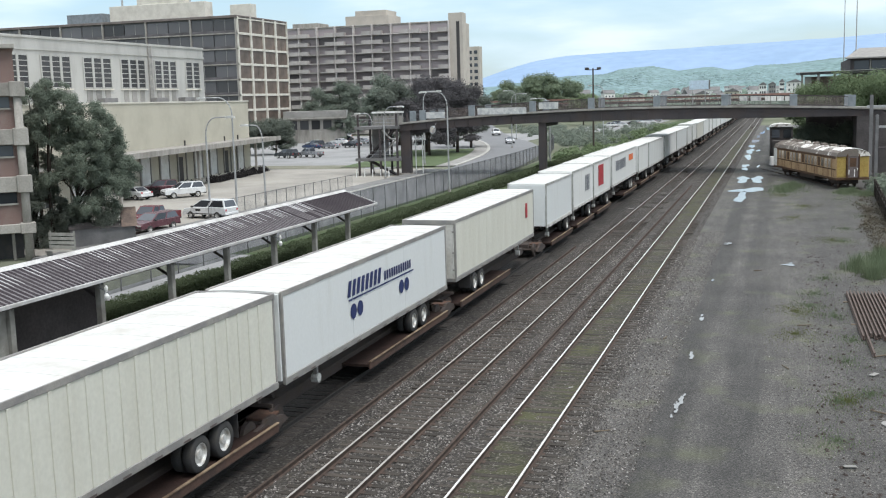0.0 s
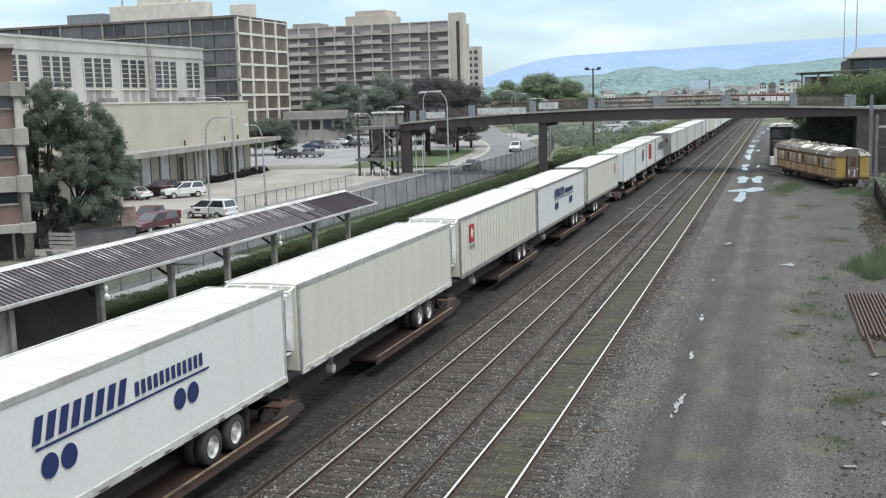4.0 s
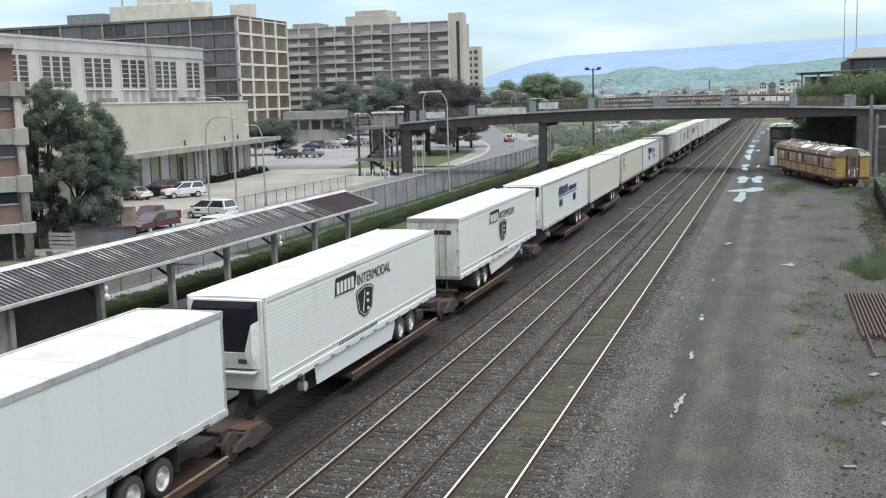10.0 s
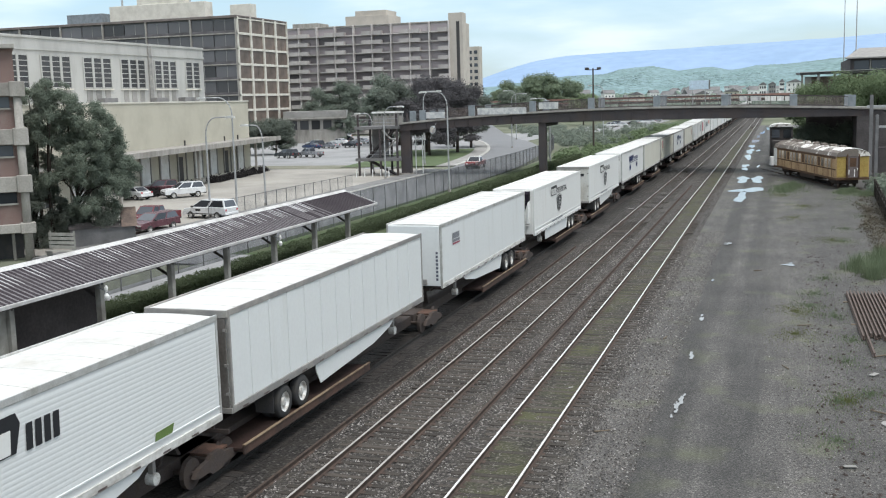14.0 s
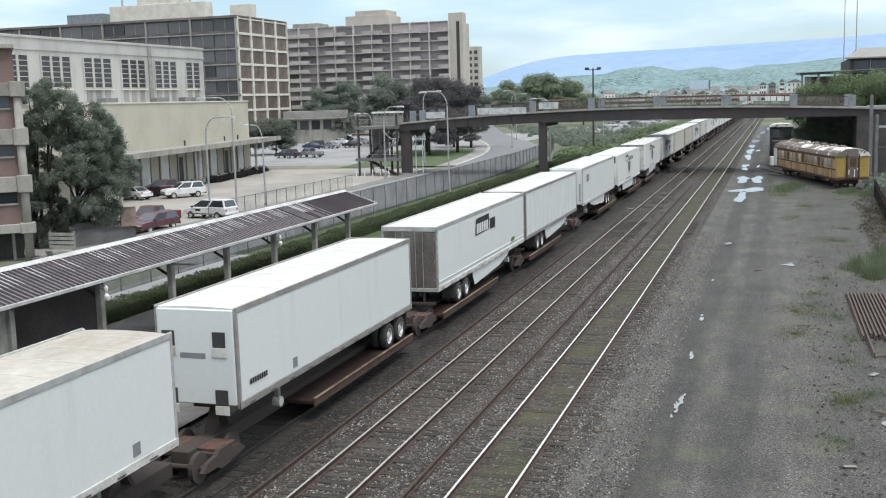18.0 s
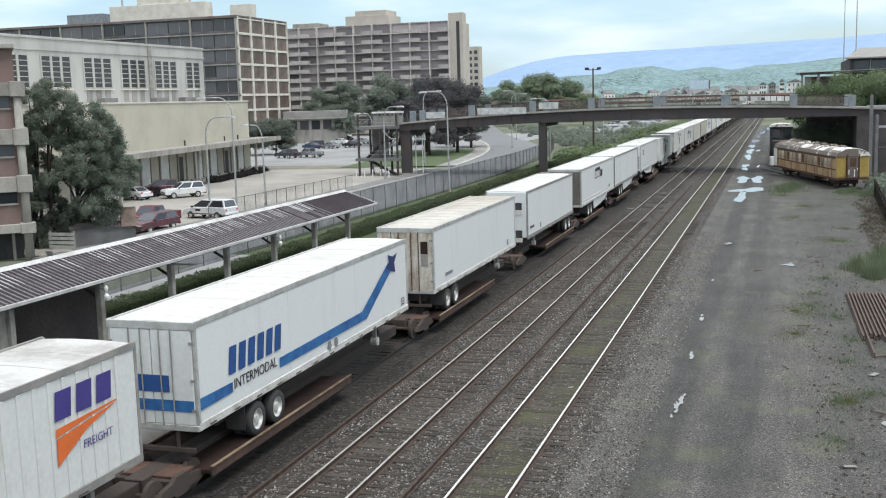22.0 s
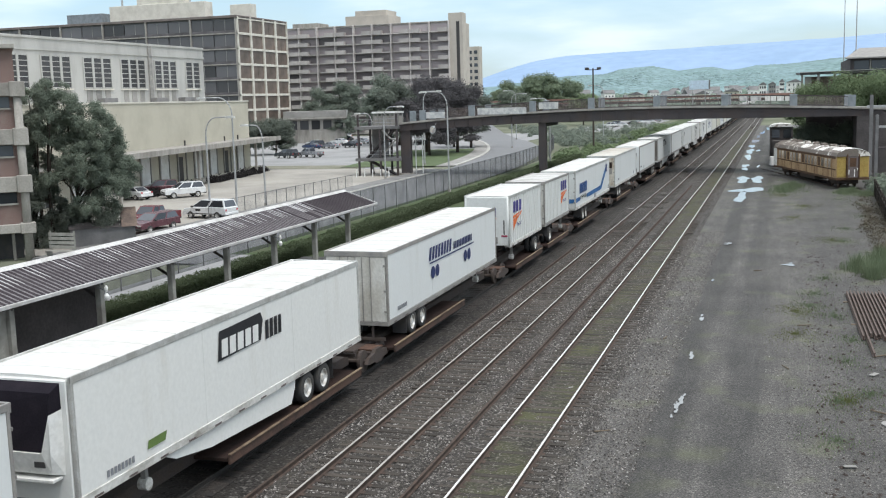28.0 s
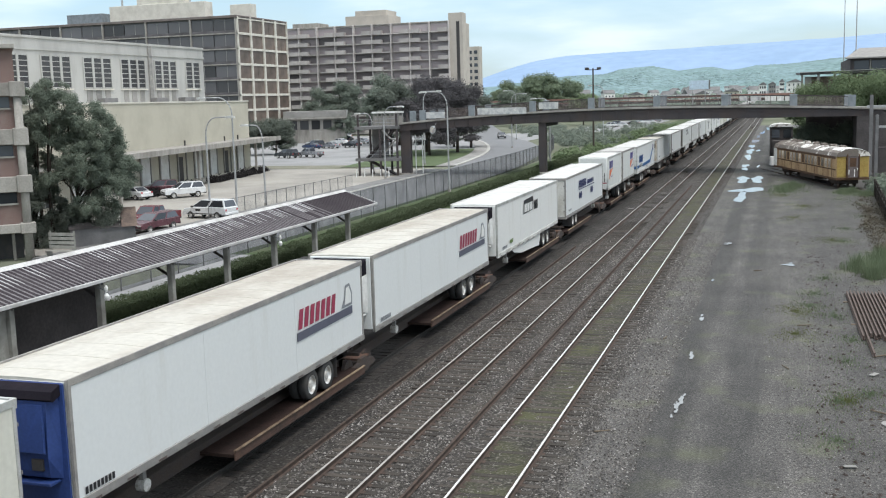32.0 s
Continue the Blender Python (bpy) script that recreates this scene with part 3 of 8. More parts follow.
def yard_material():
    """Oily cinder yard: grey dirt with wheel lanes, moss and pale wear."""
    m = gravel("cinder_yard", ((0.088, 0.081, 0.075), (0.128, 0.118, 0.109), (0.064, 0.059, 0.054), (0.212, 0.197, 0.182)), 20, ((0.115, 0.12, 0.07), 0.55, 0.80, 0.45), 0.7)
    n, l = m.node_tree.nodes, m.node_tree.links
    b = n["Principled BSDF"]
    b.inputs["Roughness"].default_value, b.inputs["Specular IOR Level"].default_value = 0.75, 0.5
    src = b.inputs["Base Color"].links[0].from_socket
    g, sx = n.new("ShaderNodeNewGeometry"), n.new("ShaderNodeSeparateXYZ")
    l.new(g.outputs["Position"], sx.inputs["Vector"])
    wob, add = n.new("ShaderNodeTexNoise"), n.new("ShaderNodeMath")
    wob.inputs["Scale"].default_value, wob.inputs["Detail"].default_value = 0.15, 6
    l.new(g.outputs["Position"], wob.inputs["Vector"])
    add.operation = "MULTIPLY_ADD"
    add.inputs[1].default_value = 1.0
    l.new(wob.outputs["Fac"], add.inputs[0])
    l.new(sx.outputs["X"], add.inputs[2])
    rp = n.new("ShaderNodeValToRGB")
    mr = n.new("ShaderNodeMapRange")
    mr.inputs["From Min"].default_value, mr.inputs["From Max"].default_value = -6.3, 5.7
    l.new(add.outputs["Value"], mr.inputs["Value"])
    els = rp.color_ramp.elements
    els[0].position, els[0].color = 0.0, (1, 1, 1, 1)
    els[1].position, els[1].color = 1.0, (0.78, 0.78, 0.78, 1)
    for p, c in ((0.20, 1.06), (0.24, 0.98), (0.268, 0.56), (0.33, 0.56), (0.362, 0.92), (0.405, 0.95), (0.438, 0.64), (0.505, 0.64), (0.545, 0.97), (0.62, 1.06), (0.72, 0.9), (0.80, 0.78), (0.90, 0.84)):
        els.new(p).color = (c, c, c, 1)
    l.new(mr.outputs["Result"], rp.inputs["Fac"])
    mu = n.new("ShaderNodeMixRGB")
    mu.blend_type = "MULTIPLY"
    mu.inputs["Fac"].default_value = 0.95
    l.new(src, mu.inputs["Color1"])
    l.new(rp.outputs["Color"], mu.inputs["Color2"])
    st, sr, mv = n.new("ShaderNodeTexNoise"), n.new("ShaderNodeMapRange"), n.new("ShaderNodeVectorMath")
    mp = n.new("ShaderNodeMapping")
    mp.inputs["Scale"].default_value = (1.9, 0.22, 1.0)
    l.new(g.outputs["Position"], mp.inputs["Vector"])
    l.new(mp.outputs["Vector"], st.inputs["Vector"])
    st.inputs["Scale"].default_value, st.inputs["Detail"].default_value, st.inputs["Roughness"].default_value = 0.9, 10, 0.72
    sr.inputs["From Min"].default_value, sr.inputs["From Max"].default_value = 0.32, 0.68
    sr.inputs["To Min"].default_value, sr.inputs["To Max"].default_value = 0.7, 1.25
    mv.operation = "SCALE"
    l.new(st.outputs["Fac"], sr.inputs["Value"])
    l.new(mu.outputs["Color"], mv.inputs[0])
    l.new(sr.outputs["Result"], mv.inputs["Scale"])
    l.new(mv.outputs["Vector"], b.inputs["Base Color"])
    return m


M_YARD = yard_material()

def oil_and_shade(m, x0, x1, low):
    """Dripped oil and the train's shadow put into the colour: the stone darkens towards the track, with a ragged edge.
    """
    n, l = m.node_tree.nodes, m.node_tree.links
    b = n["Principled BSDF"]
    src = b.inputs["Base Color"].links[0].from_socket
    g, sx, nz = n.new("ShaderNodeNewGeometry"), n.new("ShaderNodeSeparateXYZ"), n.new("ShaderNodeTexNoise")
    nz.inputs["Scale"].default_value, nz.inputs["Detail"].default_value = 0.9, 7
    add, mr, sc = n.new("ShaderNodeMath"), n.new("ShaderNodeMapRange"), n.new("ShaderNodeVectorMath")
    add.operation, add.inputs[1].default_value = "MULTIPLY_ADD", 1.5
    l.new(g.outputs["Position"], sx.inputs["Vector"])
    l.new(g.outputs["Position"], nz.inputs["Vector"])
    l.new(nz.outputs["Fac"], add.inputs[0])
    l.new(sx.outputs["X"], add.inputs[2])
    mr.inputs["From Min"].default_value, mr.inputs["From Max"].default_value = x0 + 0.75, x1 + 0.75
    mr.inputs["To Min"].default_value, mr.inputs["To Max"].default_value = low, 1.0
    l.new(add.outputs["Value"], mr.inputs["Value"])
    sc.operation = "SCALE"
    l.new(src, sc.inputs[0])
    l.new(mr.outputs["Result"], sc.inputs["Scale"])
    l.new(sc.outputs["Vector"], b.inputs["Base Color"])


oil_and_shade(M_BALLAST, -14.3, -11.9, 0.40)

# ---- ground ----
G = -0.2


def sheet(name, label, material, x0, y0, x1, y1, z, nx=1, ny=1, rough=0.0, seed=0, edge=0.0):
    """A flat piece of ground, gently uneven if rough."""
    xs, ys = np.linspace(x0, x1, nx + 1), np.linspace(y0, y1, ny + 1)
    v = []
    for y in ys:
        for x in xs:
            dz = rough * noise.noise((x * 0.9 + seed, y * 0.9, seed)) + rough * 0.6 * noise.noise((x * 3.1, y * 3.1, seed)) if rough else 0
            v.append((x, y, z + dz))
    f = [(j * (nx + 1) + i, j * (nx + 1) + i + 1, (j + 1) * (nx + 1) + i + 1, (j + 1) * (nx + 1) + i) for j in range(ny) for i in range(nx)]
    return tagged(raw(name, v, f, material, smooth=True), label, "ground", kind="structure")


sheet("ground", "wide level valley floor reaching the hills", M_PLAIN, -4200, -900, 4200, 4600, G - 0.12, 20, 20)
sheet("yard_ground", "oily grey cinder yard with mossy patches and wheel lanes", M_YARD, -5.6, -20, 60, 330, G - 0.02, 60, 300, 0.03, 3)
sheet("ballast_bed", "grey crushed stone ballast under the tracks", M_BALLAST, -18.2, -20, -5.4, 640, G + 0.005, 44, 700, 0.035, 5)
sheet("oily_shaded_bed", "oil-stained ballast below the train, darkened for its shadow", M_BALLASTO, -17.6, -20, -14.1, 640, G + 0.022, 16, 700, 0.03, 9)
sheet("mossy_ballast_bed", "mossy ballast between the shiny rails", M_BALLASTG, -7.9, -20, -6.45, 300, G + 0.03, 6, 500, 0.03, 6)
sheet("verge_ground", "rough grass verge beside the railway", M_VERGE, -36.2, -60, -18.0, 640, G - 0.01, 20, 200, 0.06, 7)
sheet("service_path", "grey asphalt path between hedge and fence", M_LOT2, -36.0, 20, -31.65, 64, G + 0.03, 2, 20)
sheet("platform", "worn concrete station platform", M_PLATF, -30.0, -10, -17.95, 63, G + 0.15)
sheet("parking_lot", "pale cracked concrete parking lot", M_LOT, -80, 62, -49.4, 151, G - 0.02, 8, 20)
sheet("far_lot", "grey parking lot below the office block", M_LOT2, -130, 151, -57, 300, G - 0.03, 8, 20)
sheet("lawn_strip", "thin worn grass strip between the parking lots", M_WORNG, -96, 151.5, -62, 160, G - 0.005, 4, 2)
sheet("side_lot", "grey paved car park beside the road", M_LOT2, -60, 300, -40, 420, G - 0.03, 4, 8)

ROAD = [(-41.3, -760), (-41.3, 60), (-41.4, 125), (-42.0, 148), (-43.8, 168), (-47.0, 190), (-52.0, 212), (-60.0, 238), (-70.0, 264), (-82.0, 300), (-93.0, 336), (-150, 520), (-290, 960)]


def spline(pts, k=6):
    out = []
    for i in range(len(pts) - 1):
        p = [Vector(pts[max(0, min(len(pts) - 1, j))]) for j in (i - 1, i, i + 1, i + 2)]
        for s in range(k):
            t = s / k
            out.append(0.5 * ((2 * p[1]) + (p[2] - p[0]) * t + (2 * p[0] - 5 * p[1] + 4 * p[2] - p[3]) * t * t + (3 * p[1] - p[0] - 3 * p[2] + p[3]) * t ** 3))
    return out + [Vector(pts[-1])]


def ribbon(path, a, b, z0, z1=None):
    """A strip along a path between the offsets a and b; with z1 a solid kerb."""
    s = Shape()
    rings = []
    for i, p in enumerate(path):
        d = (path[min(i + 1, len(path) - 1)] - path[max(i - 1, 0)]).normalized()
        n = Vector((d.y, -d.x))
        q, r = p + n * a, p + n * b
        rings.append([(q.x, q.y, z0), (r.x, r.y, z0)] if z1 is None else [(q.x, q.y, z0), (q.x, q.y, z1), (r.x, r.y, z1), (r.x, r.y, z0)])
    return s.loft(rings, closed=False) if z1 is None else s.loft(rings)


RP = spline([p for p in ROAD if p[1] > -100], 5)
tagged(part("road", ribbon(RP, -5.0, 5.2, G + 0.0), M_ASPH), "worn grey asphalt road curving beside the railway", "road", kind="structure")
NEAR = [p for p in RP if p[1] < 152]
tagged(part("pavement", ribbon(NEAR, -8.0, -5.25, G - 0.05, G + 0.13), M_WALKN), "grimy grey concrete pavement beside the road", "pavement", kind="structure")
tagged(part("kerb", ribbon(NEAR, -5.25, -5.02, G - 0.05, G + 0.15), M_KERB), "pale concrete kerb along the road", "kerb", kind="structure")
BEND = [p for p in RP if 155 < p[1] < 330]
tagged(part("kerb", ribbon(BEND, -5.6, -5.0, G - 0.05, G + 0.14), M_KERB), "white concrete kerb round the bend", "kerb", kind="structure")
tagged(part("pavement", ribbon(BEND, -8.2, -5.62, G - 0.05, G + 0.10), M_WALK), "pale concrete pavement round the bend", "pavement", kind="structure")
tagged(part("lawn", ribbon([p for p in BEND if p.y < 215], -24, -8.3, G + 0.06), M_LAWN), "mown green lawn inside the bend", "lawn", kind="structure")


# ---- railway ----
def rail_shape(y0, y1):
    prof = [(-0.07, -0.17), (0.07, -0.17), (0.07, -0.155), (0.014, -0.135), (0.014, -0.045), (0.037, -0.035), (0.037, -0.006), (0.025, 0.0), (-0.025, 0.0), (-0.037, -0.006), (-0.037, -0.035), (-0.014, -0.045), (-0.014, -0.135), (-0.07, -0.155)]
    return Shape().prism(prof, 1, y0, y1)


# The far track is coloured near-black for the shadow under the train.
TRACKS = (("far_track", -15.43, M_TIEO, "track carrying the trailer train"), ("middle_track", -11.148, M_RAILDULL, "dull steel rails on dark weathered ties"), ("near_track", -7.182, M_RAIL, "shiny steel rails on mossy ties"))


def tie_shape():
    return Shape().rbox(-1.3, -0.115, -0.35, 1.3, 0.115, -0.165, 0.015)


def build_tracks():
    r = random.Random(4)
    for name, cx, m, label in TRACKS:
        tr = thing("railway_track", label, "track", "parallel tracks", "structure", Matrix.Translation((cx, 0, 0)))
        for sx in (-0.7525, 0.7525):
            rl = part("rail", rail_shape(-20, 640), M_RUST if m is not M_TIEO else M_TIEO, tr, at=(sx, 0, -0.003))
            part("running_surface", Shape().box(-0.031, -20, -0.012, 0.031, 640, 0.0), m, rl, at=(0, 0, 0.003))
        me = shared("tie", tie_shape, M_TIE)
        y, n, rest = 8.0, 0, Shape()
        count = 150 if name != "far_track" else 0
        while y < 330:
            a = r.uniform(-0.02, 0.02)
            if n < count:
                ob = part("tie", me, parent=tr, at=pose(r.uniform(-0.06, 0.06), y, r.uniform(-0.012, 0.008), 0, 0, math.degrees(a)))
            else:
                x = r.uniform(-0.06, 0.06)
                rest.box(x - 1.3, y - 0.115, -0.3, x + 1.3, y + 0.115, (-0.17 if y < 85 else -0.188) + r.uniform(-0.01, 0.006))
            n += 1
            y += 0.5 + r.uniform(-0.03, 0.03)
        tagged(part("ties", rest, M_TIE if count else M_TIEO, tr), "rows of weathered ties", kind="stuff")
        if count:
            pl = Shape()
            for i in range(160):
                yy = 8.0 + i * 0.5
                for sx in (-0.7525, 0.7525):
                    pl.box(sx - 0.17, yy - 0.09, -0.168, sx + 0.17, yy + 0.09, -0.158)
            tagged(part("tie_plates", pl, M_RUST, tr), "rusty tie plates", kind="stuff")


build_tracks()
spare2 = thing("spare_rail", "rusty spare rail half buried beside the train", "rail", at=Matrix.Translation((-13.02, 0, -0.03)))
part("rail", rail_shape(14, 70), M_RUST, spare2)
spare = thing("spare_rail", "rusty spare rail lying on the ballast between tracks", "rail", at=Matrix.Translation((-9.05, 0, 0.0)))
part("rail", rail_shape(14, 118), M_RUST, spare)


def stones(name, label, n, box, size, material, seed, z):
    """Loose stones, as one mass."""
    g = np.random.default_rng(seed)
    x0, y0, x1, y1 = box
    y = y0 + (y1 - y0) * g.random(n) ** 1.5
    x = x0 + (x1 - x0) * g.random(n)
    s = size * (0.5 + g.random(n))
    base = np.array([(1, 0, 0), (-0.5, 0.87, 0), (-0.5, -0.87, 0), (0.1, 0.05, 0.75)])
    jit = base[None] * (0.6 + 0.8 * g.random((n, 4, 1)))
    a = g.random(n) * 6.283
    ca, sa = np.cos(a)[:, None], np.sin(a)[:, None]
    v = np.stack([(jit[..., 0] * ca - jit[..., 1] * sa) * s[:, None] + x[:, None], (jit[..., 0] * sa + jit[..., 1] * ca) * s[:, None] + y[:, None], jit[..., 2] * s[:, None] + z], -1).reshape(-1, 3)
    i = np.arange(n)[:, None] * 4
    f = np.concatenate([i + q for q in ([0, 1, 3], [1, 2, 3], [2, 0, 3])], 1).reshape(-1, 3)
    return tagged(raw(name, v.tolist(), f.tolist(), material), label, "stones", kind="stuff")


stones("ballast_stones", "loose grey ballast stones between and beside the tracks", 90000, (-13.0, 13, -5.2, 75), 0.033, M_STONE, 3, G + 0.005)
stones("yard_stones", "scattered grit on the cinder yard", 15000, (-0.4, 15, 8.5, 80), 0.024, M_STONE, 4, G - 0.012)
stones("yard_clods", "dark clods and rubble over the yard edge", 900, (1.2, 27, 7.5, 75), 0.06, M_UNDER, 14, G - 0.015)
stones("shoulder_stones", "loose stones on the track shoulder", 9000, (-5.4, 14, -3.6, 80), 0.032, M_STONE, 8, G - 0.01)


# ---- trailers and their cars ----
def wheel_mesh(r, w, rim):
    """Tyre along x, centred; returns tyre and rim meshes."""
    def tyre():
        s, n = Shape(), 20
        rings = []
        for x, q in ((-w / 2, r * 0.62), (-w / 2, r * 0.93), (-w * 0.38, r), (w * 0.38, r), (w / 2, r * 0.93), (w / 2, r * 0.62)):
            rings.append([(x, q * math.cos(2 * math.pi * i / n), q * math.sin(2 * math.pi * i / n)) for i in range(n)])
        return s.loft(rings, caps=False)

    def disc():
        s, n = Shape(), 16
        rings = []
        for x, q in ((-w * 0.46, r * 0.62), (w * 0.46, r * 0.63), (w * 0.40, r * 0.56), (w * 0.18, r * 0.5), (w * 0.22, r * 0.28), (w * 0.42, r * 0.24), (w * 0.44, r * 0.02)):
            rings.append([(x, q * math.cos(2 * math.pi * i / n), q * math.sin(2 * math.pi * i / n)) for i in range(n)])
        return s.loft(rings)
    return shared(("tyre", r, w), tyre, M_TYRE, True), shared(("rim", r, w), disc, rim, False)


def letter_bars(n, w, h, slant=0.0, gap=0.3):
    """A row of plain upright bars standing for lettering, in the plane y, z from the lower start."""
    s, step = Shape(), w / n
    for i in range(n):
        y0, y1 = i * step, i * step + step * (1 - gap)
        s.add([(x, y + slant * z, z) for x in (0, 0.004) for y, z in ((y0, 0), (y1, 0), (y1, h), (y0, h))],
              [(0, 1, 2, 3), (7, 6, 5, 4), (0, 4, 5, 1), (1, 5, 6, 2), (2, 6, 7, 3), (3, 7, 4, 0)])
    return s


def plate(poly):
    """A flat shape on the side, from points (y, z)."""
    return Shape().prism(poly, 0, 0.0, 0.004)


def disc_plate(y, z, ry, rz, n=24):
    return plate([(y + ry * math.cos(2 * math.pi * i / n), z + rz * math.sin(2 * math.pi * i / n)) for i in range(n)])


def words(name, text, size, material, parent, at, label=""):
    """Plain lettering in the built-in font."""
    cu = bpy.data.curves.new(name, "FONT")
    cu.body, cu.size, cu.extrude = text, size, 0.002
    tmp = bpy.data.objects.new(name, cu)
    scene.collection.objects.link(tmp)
    me = bpy.data.meshes.new_from_object(tmp.evaluated_get(bpy.context.evaluated_depsgraph_get()))
    bpy.data.objects.remove(tmp)
    bpy.data.curves.remove(cu)
    me.materials.clear()
    me.materials.append(material)
    return part(name, me, None, parent, label, at)


SIDE = 1.302
TRAIN_X = -15.43
SPEED = 8.8555
MOVING = []
ROLLING = []


def on_side(y, z):
    return Matrix.Translation((SIDE, y, z))


def side_text(y, z):
    """Pose that puts lettering flat on the side, reading away along the train."""
    return Matrix.Translation((SIDE + 0.002, y, z)) @ Matrix(((0, 0, 1, 0), (1, 0, 0, 0), (0, 1, 0, 0), (0, 0, 0, 1)))


def trailer(s, L, zt, near, body_mat, style, name, label, roof=M_ROOFW, reefer=False, skirt=False, rail=M_ALU, detail=2, wheels_at=None, door=None, placard=0, guard=False):
    """One highway trailer: its near end at s along the train; near says which end faces the camera."""
    zb = zt - 2.88
    t = thing(name, label, "trailer", "trailers on the train")
    part("body", Shape().rbox(-1.27, 0.03, zb + 0.1, 1.27, L - 0.03, zt - 0.06, 0.03), body_mat, t)
    # roof with a low crown and cross bows
    rf = Shape()
    rf.loft([[(x, y, zt - 0.055 + 0.045 * (1 - (x / 1.25) ** 2)) for x in np.linspace(-1.27, 1.27, 7)] + [(1.27, y, zt - 0.1), (-1.27, y, zt - 0.1)] for y in (0.04, L - 0.04)])
    part("roof", rf, roof, t)
    if detail > 1:
        bow = shared(("roof_bow", round(zt, 2)), lambda: Shape().loft([[(x, -0.03, zt - 0.07), (x, -0.02, zt - 0.046 + 0.045 * (1 - (x / 1.25) ** 2)), (x, 0.02, zt - 0.046 + 0.045 * (1 - (x / 1.25) ** 2)), (x, 0.03, zt - 0.07)] for x in np.linspace(-1.24, 1.24, 5)]), roof)
        for i in range(int(L / 1.22)):
            part("roof_bow", bow, parent=t, at=(0, 0.7 + i * 1.22, 0))
    for sx in (-1, 1):
        part("top_rail", Shape().rbox(min(sx * 1.262, sx * 1.30), 0, zt - 0.17, max(sx * 1.262, sx * 1.30), L, zt, 0.012), rail, t)
        part("bottom_rail", Shape().rbox(min(sx * 1.25, sx * 1.305), 0, zb - 0.02, max(sx * 1.25, sx * 1.305), L, zb + 0.2, 0.015), M_GRIME if rail is M_ALU else rail, t)
        for y in (0.0, L - 0.09):
            part("corner_post", Shape().rbox(min(sx * 1.2, sx * 1.304), y, zb, max(sx * 1.2, sx * 1.304), y + 0.09, zt - 0.02, 0.015), rail, t)
    if detail:
        if style == "post":
            me = shared(("side_post", round(zt, 2)), lambda: Shape().rbox(1.268, -0.06, zb + 0.2, 1.3, 0.06, zt - 0.17, 0.012), body_mat)
            k = 0.46 if L < 10 else 0.61 if label.startswith("cream") else 1.22
            for i in range(1, int(L / k)):
                part("side_post", me, parent=t, at=(0, i * k, 0))
        elif style == "rib":
            z, prof = zb + 0.3, [(1.262, zb + 0.2)]
            while z < zt - 0.3:
                prof += [(1.2745, z), (1.277, z + 0.03), (1.277, z + 0.075), (1.2745, z + 0.105)]
                z += 0.115
            part("ribbed_side", Shape().prism(prof + [(1.262, zt - 0.17)], 1, 0.1, L - 0.1), body_mat, t, "side sheeted in fine horizontal ribs")
            part("side_band", Shape().rbox(1.268, 0.1, zb + 0.36, 1.30, L - 0.1, zb + 0.42, 0.01), body_mat, t)
        else:
            n = max(1, int(L / 5.3))
            w = (L - 0.2) / n
            me = shared(("side_panel", round(zt, 2), round(w, 3)), lambda: Shape().rbox(1.268, 0.005, zb + 0.2, 1.277, w - 0.005, zt - 0.17, 0.003), body_mat)
            for i in range(n):
                part("side_panel", me, parent=t, at=(0, 0.1 + i * w, 0))
        if placard:
            part("placard_holder", Shape().rbox(1.27, placard, zb + 0.3, 1.29, placard + 0.3, zb + 0.62, 0.006), M_GREYLOGO, t)
        tape = shared("reflective_strip", lambda: Shape().box(0, 0, 0, 0.004, 0.34, 0.05), M_TAPE)
        for i in range(int(L / 1.3)):
            part("reflective_strip", tape, parent=t, at=(1.306, 0.5 + i * 1.3, zb + 0.01))
    # ends
    ny = 0.0 if near == "nose" else L
    sg = -1 if near == "nose" else 1
    ry = L - ny
    rs = -sg
    if detail or near == "nose":
        part("nose_panel", Shape().rbox(-1.2, min(ny, ny + sg * 0.05), zb + 0.1, 1.2, max(ny, ny + sg * 0.05), zt - 0.08, 0.02), M_DBLUE if reefer == "blue" else body_mat, t)
    if reefer:
        y0, y1 = ny + sg * 0.05, ny + sg * 0.4
        zm = zb + 1.28
        shell = M_WHITEP if reefer != "blue" else M_DBLUE
        if guard or reefer == "blue":
            u = part("cooling_unit", Shape().loft([[(-1.04, y0, zb + 0.72), (1.04, y0, zb + 0.72), (1.06, y0, zm), (1.06, y0, zt - 0.3), (-1.06, y0, zt - 0.3), (-1.06, y0, zm)], [(-0.9, y1 - sg * 0.12, zb + 0.8), (0.9, y1 - sg * 0.12, zb + 0.8), (0.97, y1, zm), (0.95, y1 - sg * 0.08, zt - 0.42), (-0.95, y1 - sg * 0.08, zt - 0.42), (-0.97, y1, zm)]]), shell, t, "white cooling unit with dark grille")
            g = sg * 0.015
            part("condenser", Shape().loft([[(-0.9, y1 - sg * 0.03, zm + 0.06), (0.9, y1 - sg * 0.03, zm + 0.06), (0.87, y1 - sg * 0.1, zt - 0.48), (-0.87, y1 - sg * 0.1, zt - 0.48)], [(-0.88, y1 + g, zm + 0.08), (0.88, y1 + g, zm + 0.08), (0.85, y1 + g - sg * 0.07, zt - 0.5), (-0.85, y1 + g - sg * 0.07, zt - 0.5)]]), M_GRILLE if reefer != "blue" else M_DBLUE, u, "dark condenser grille")
        else:
            y2 = y1 - sg * 0.1
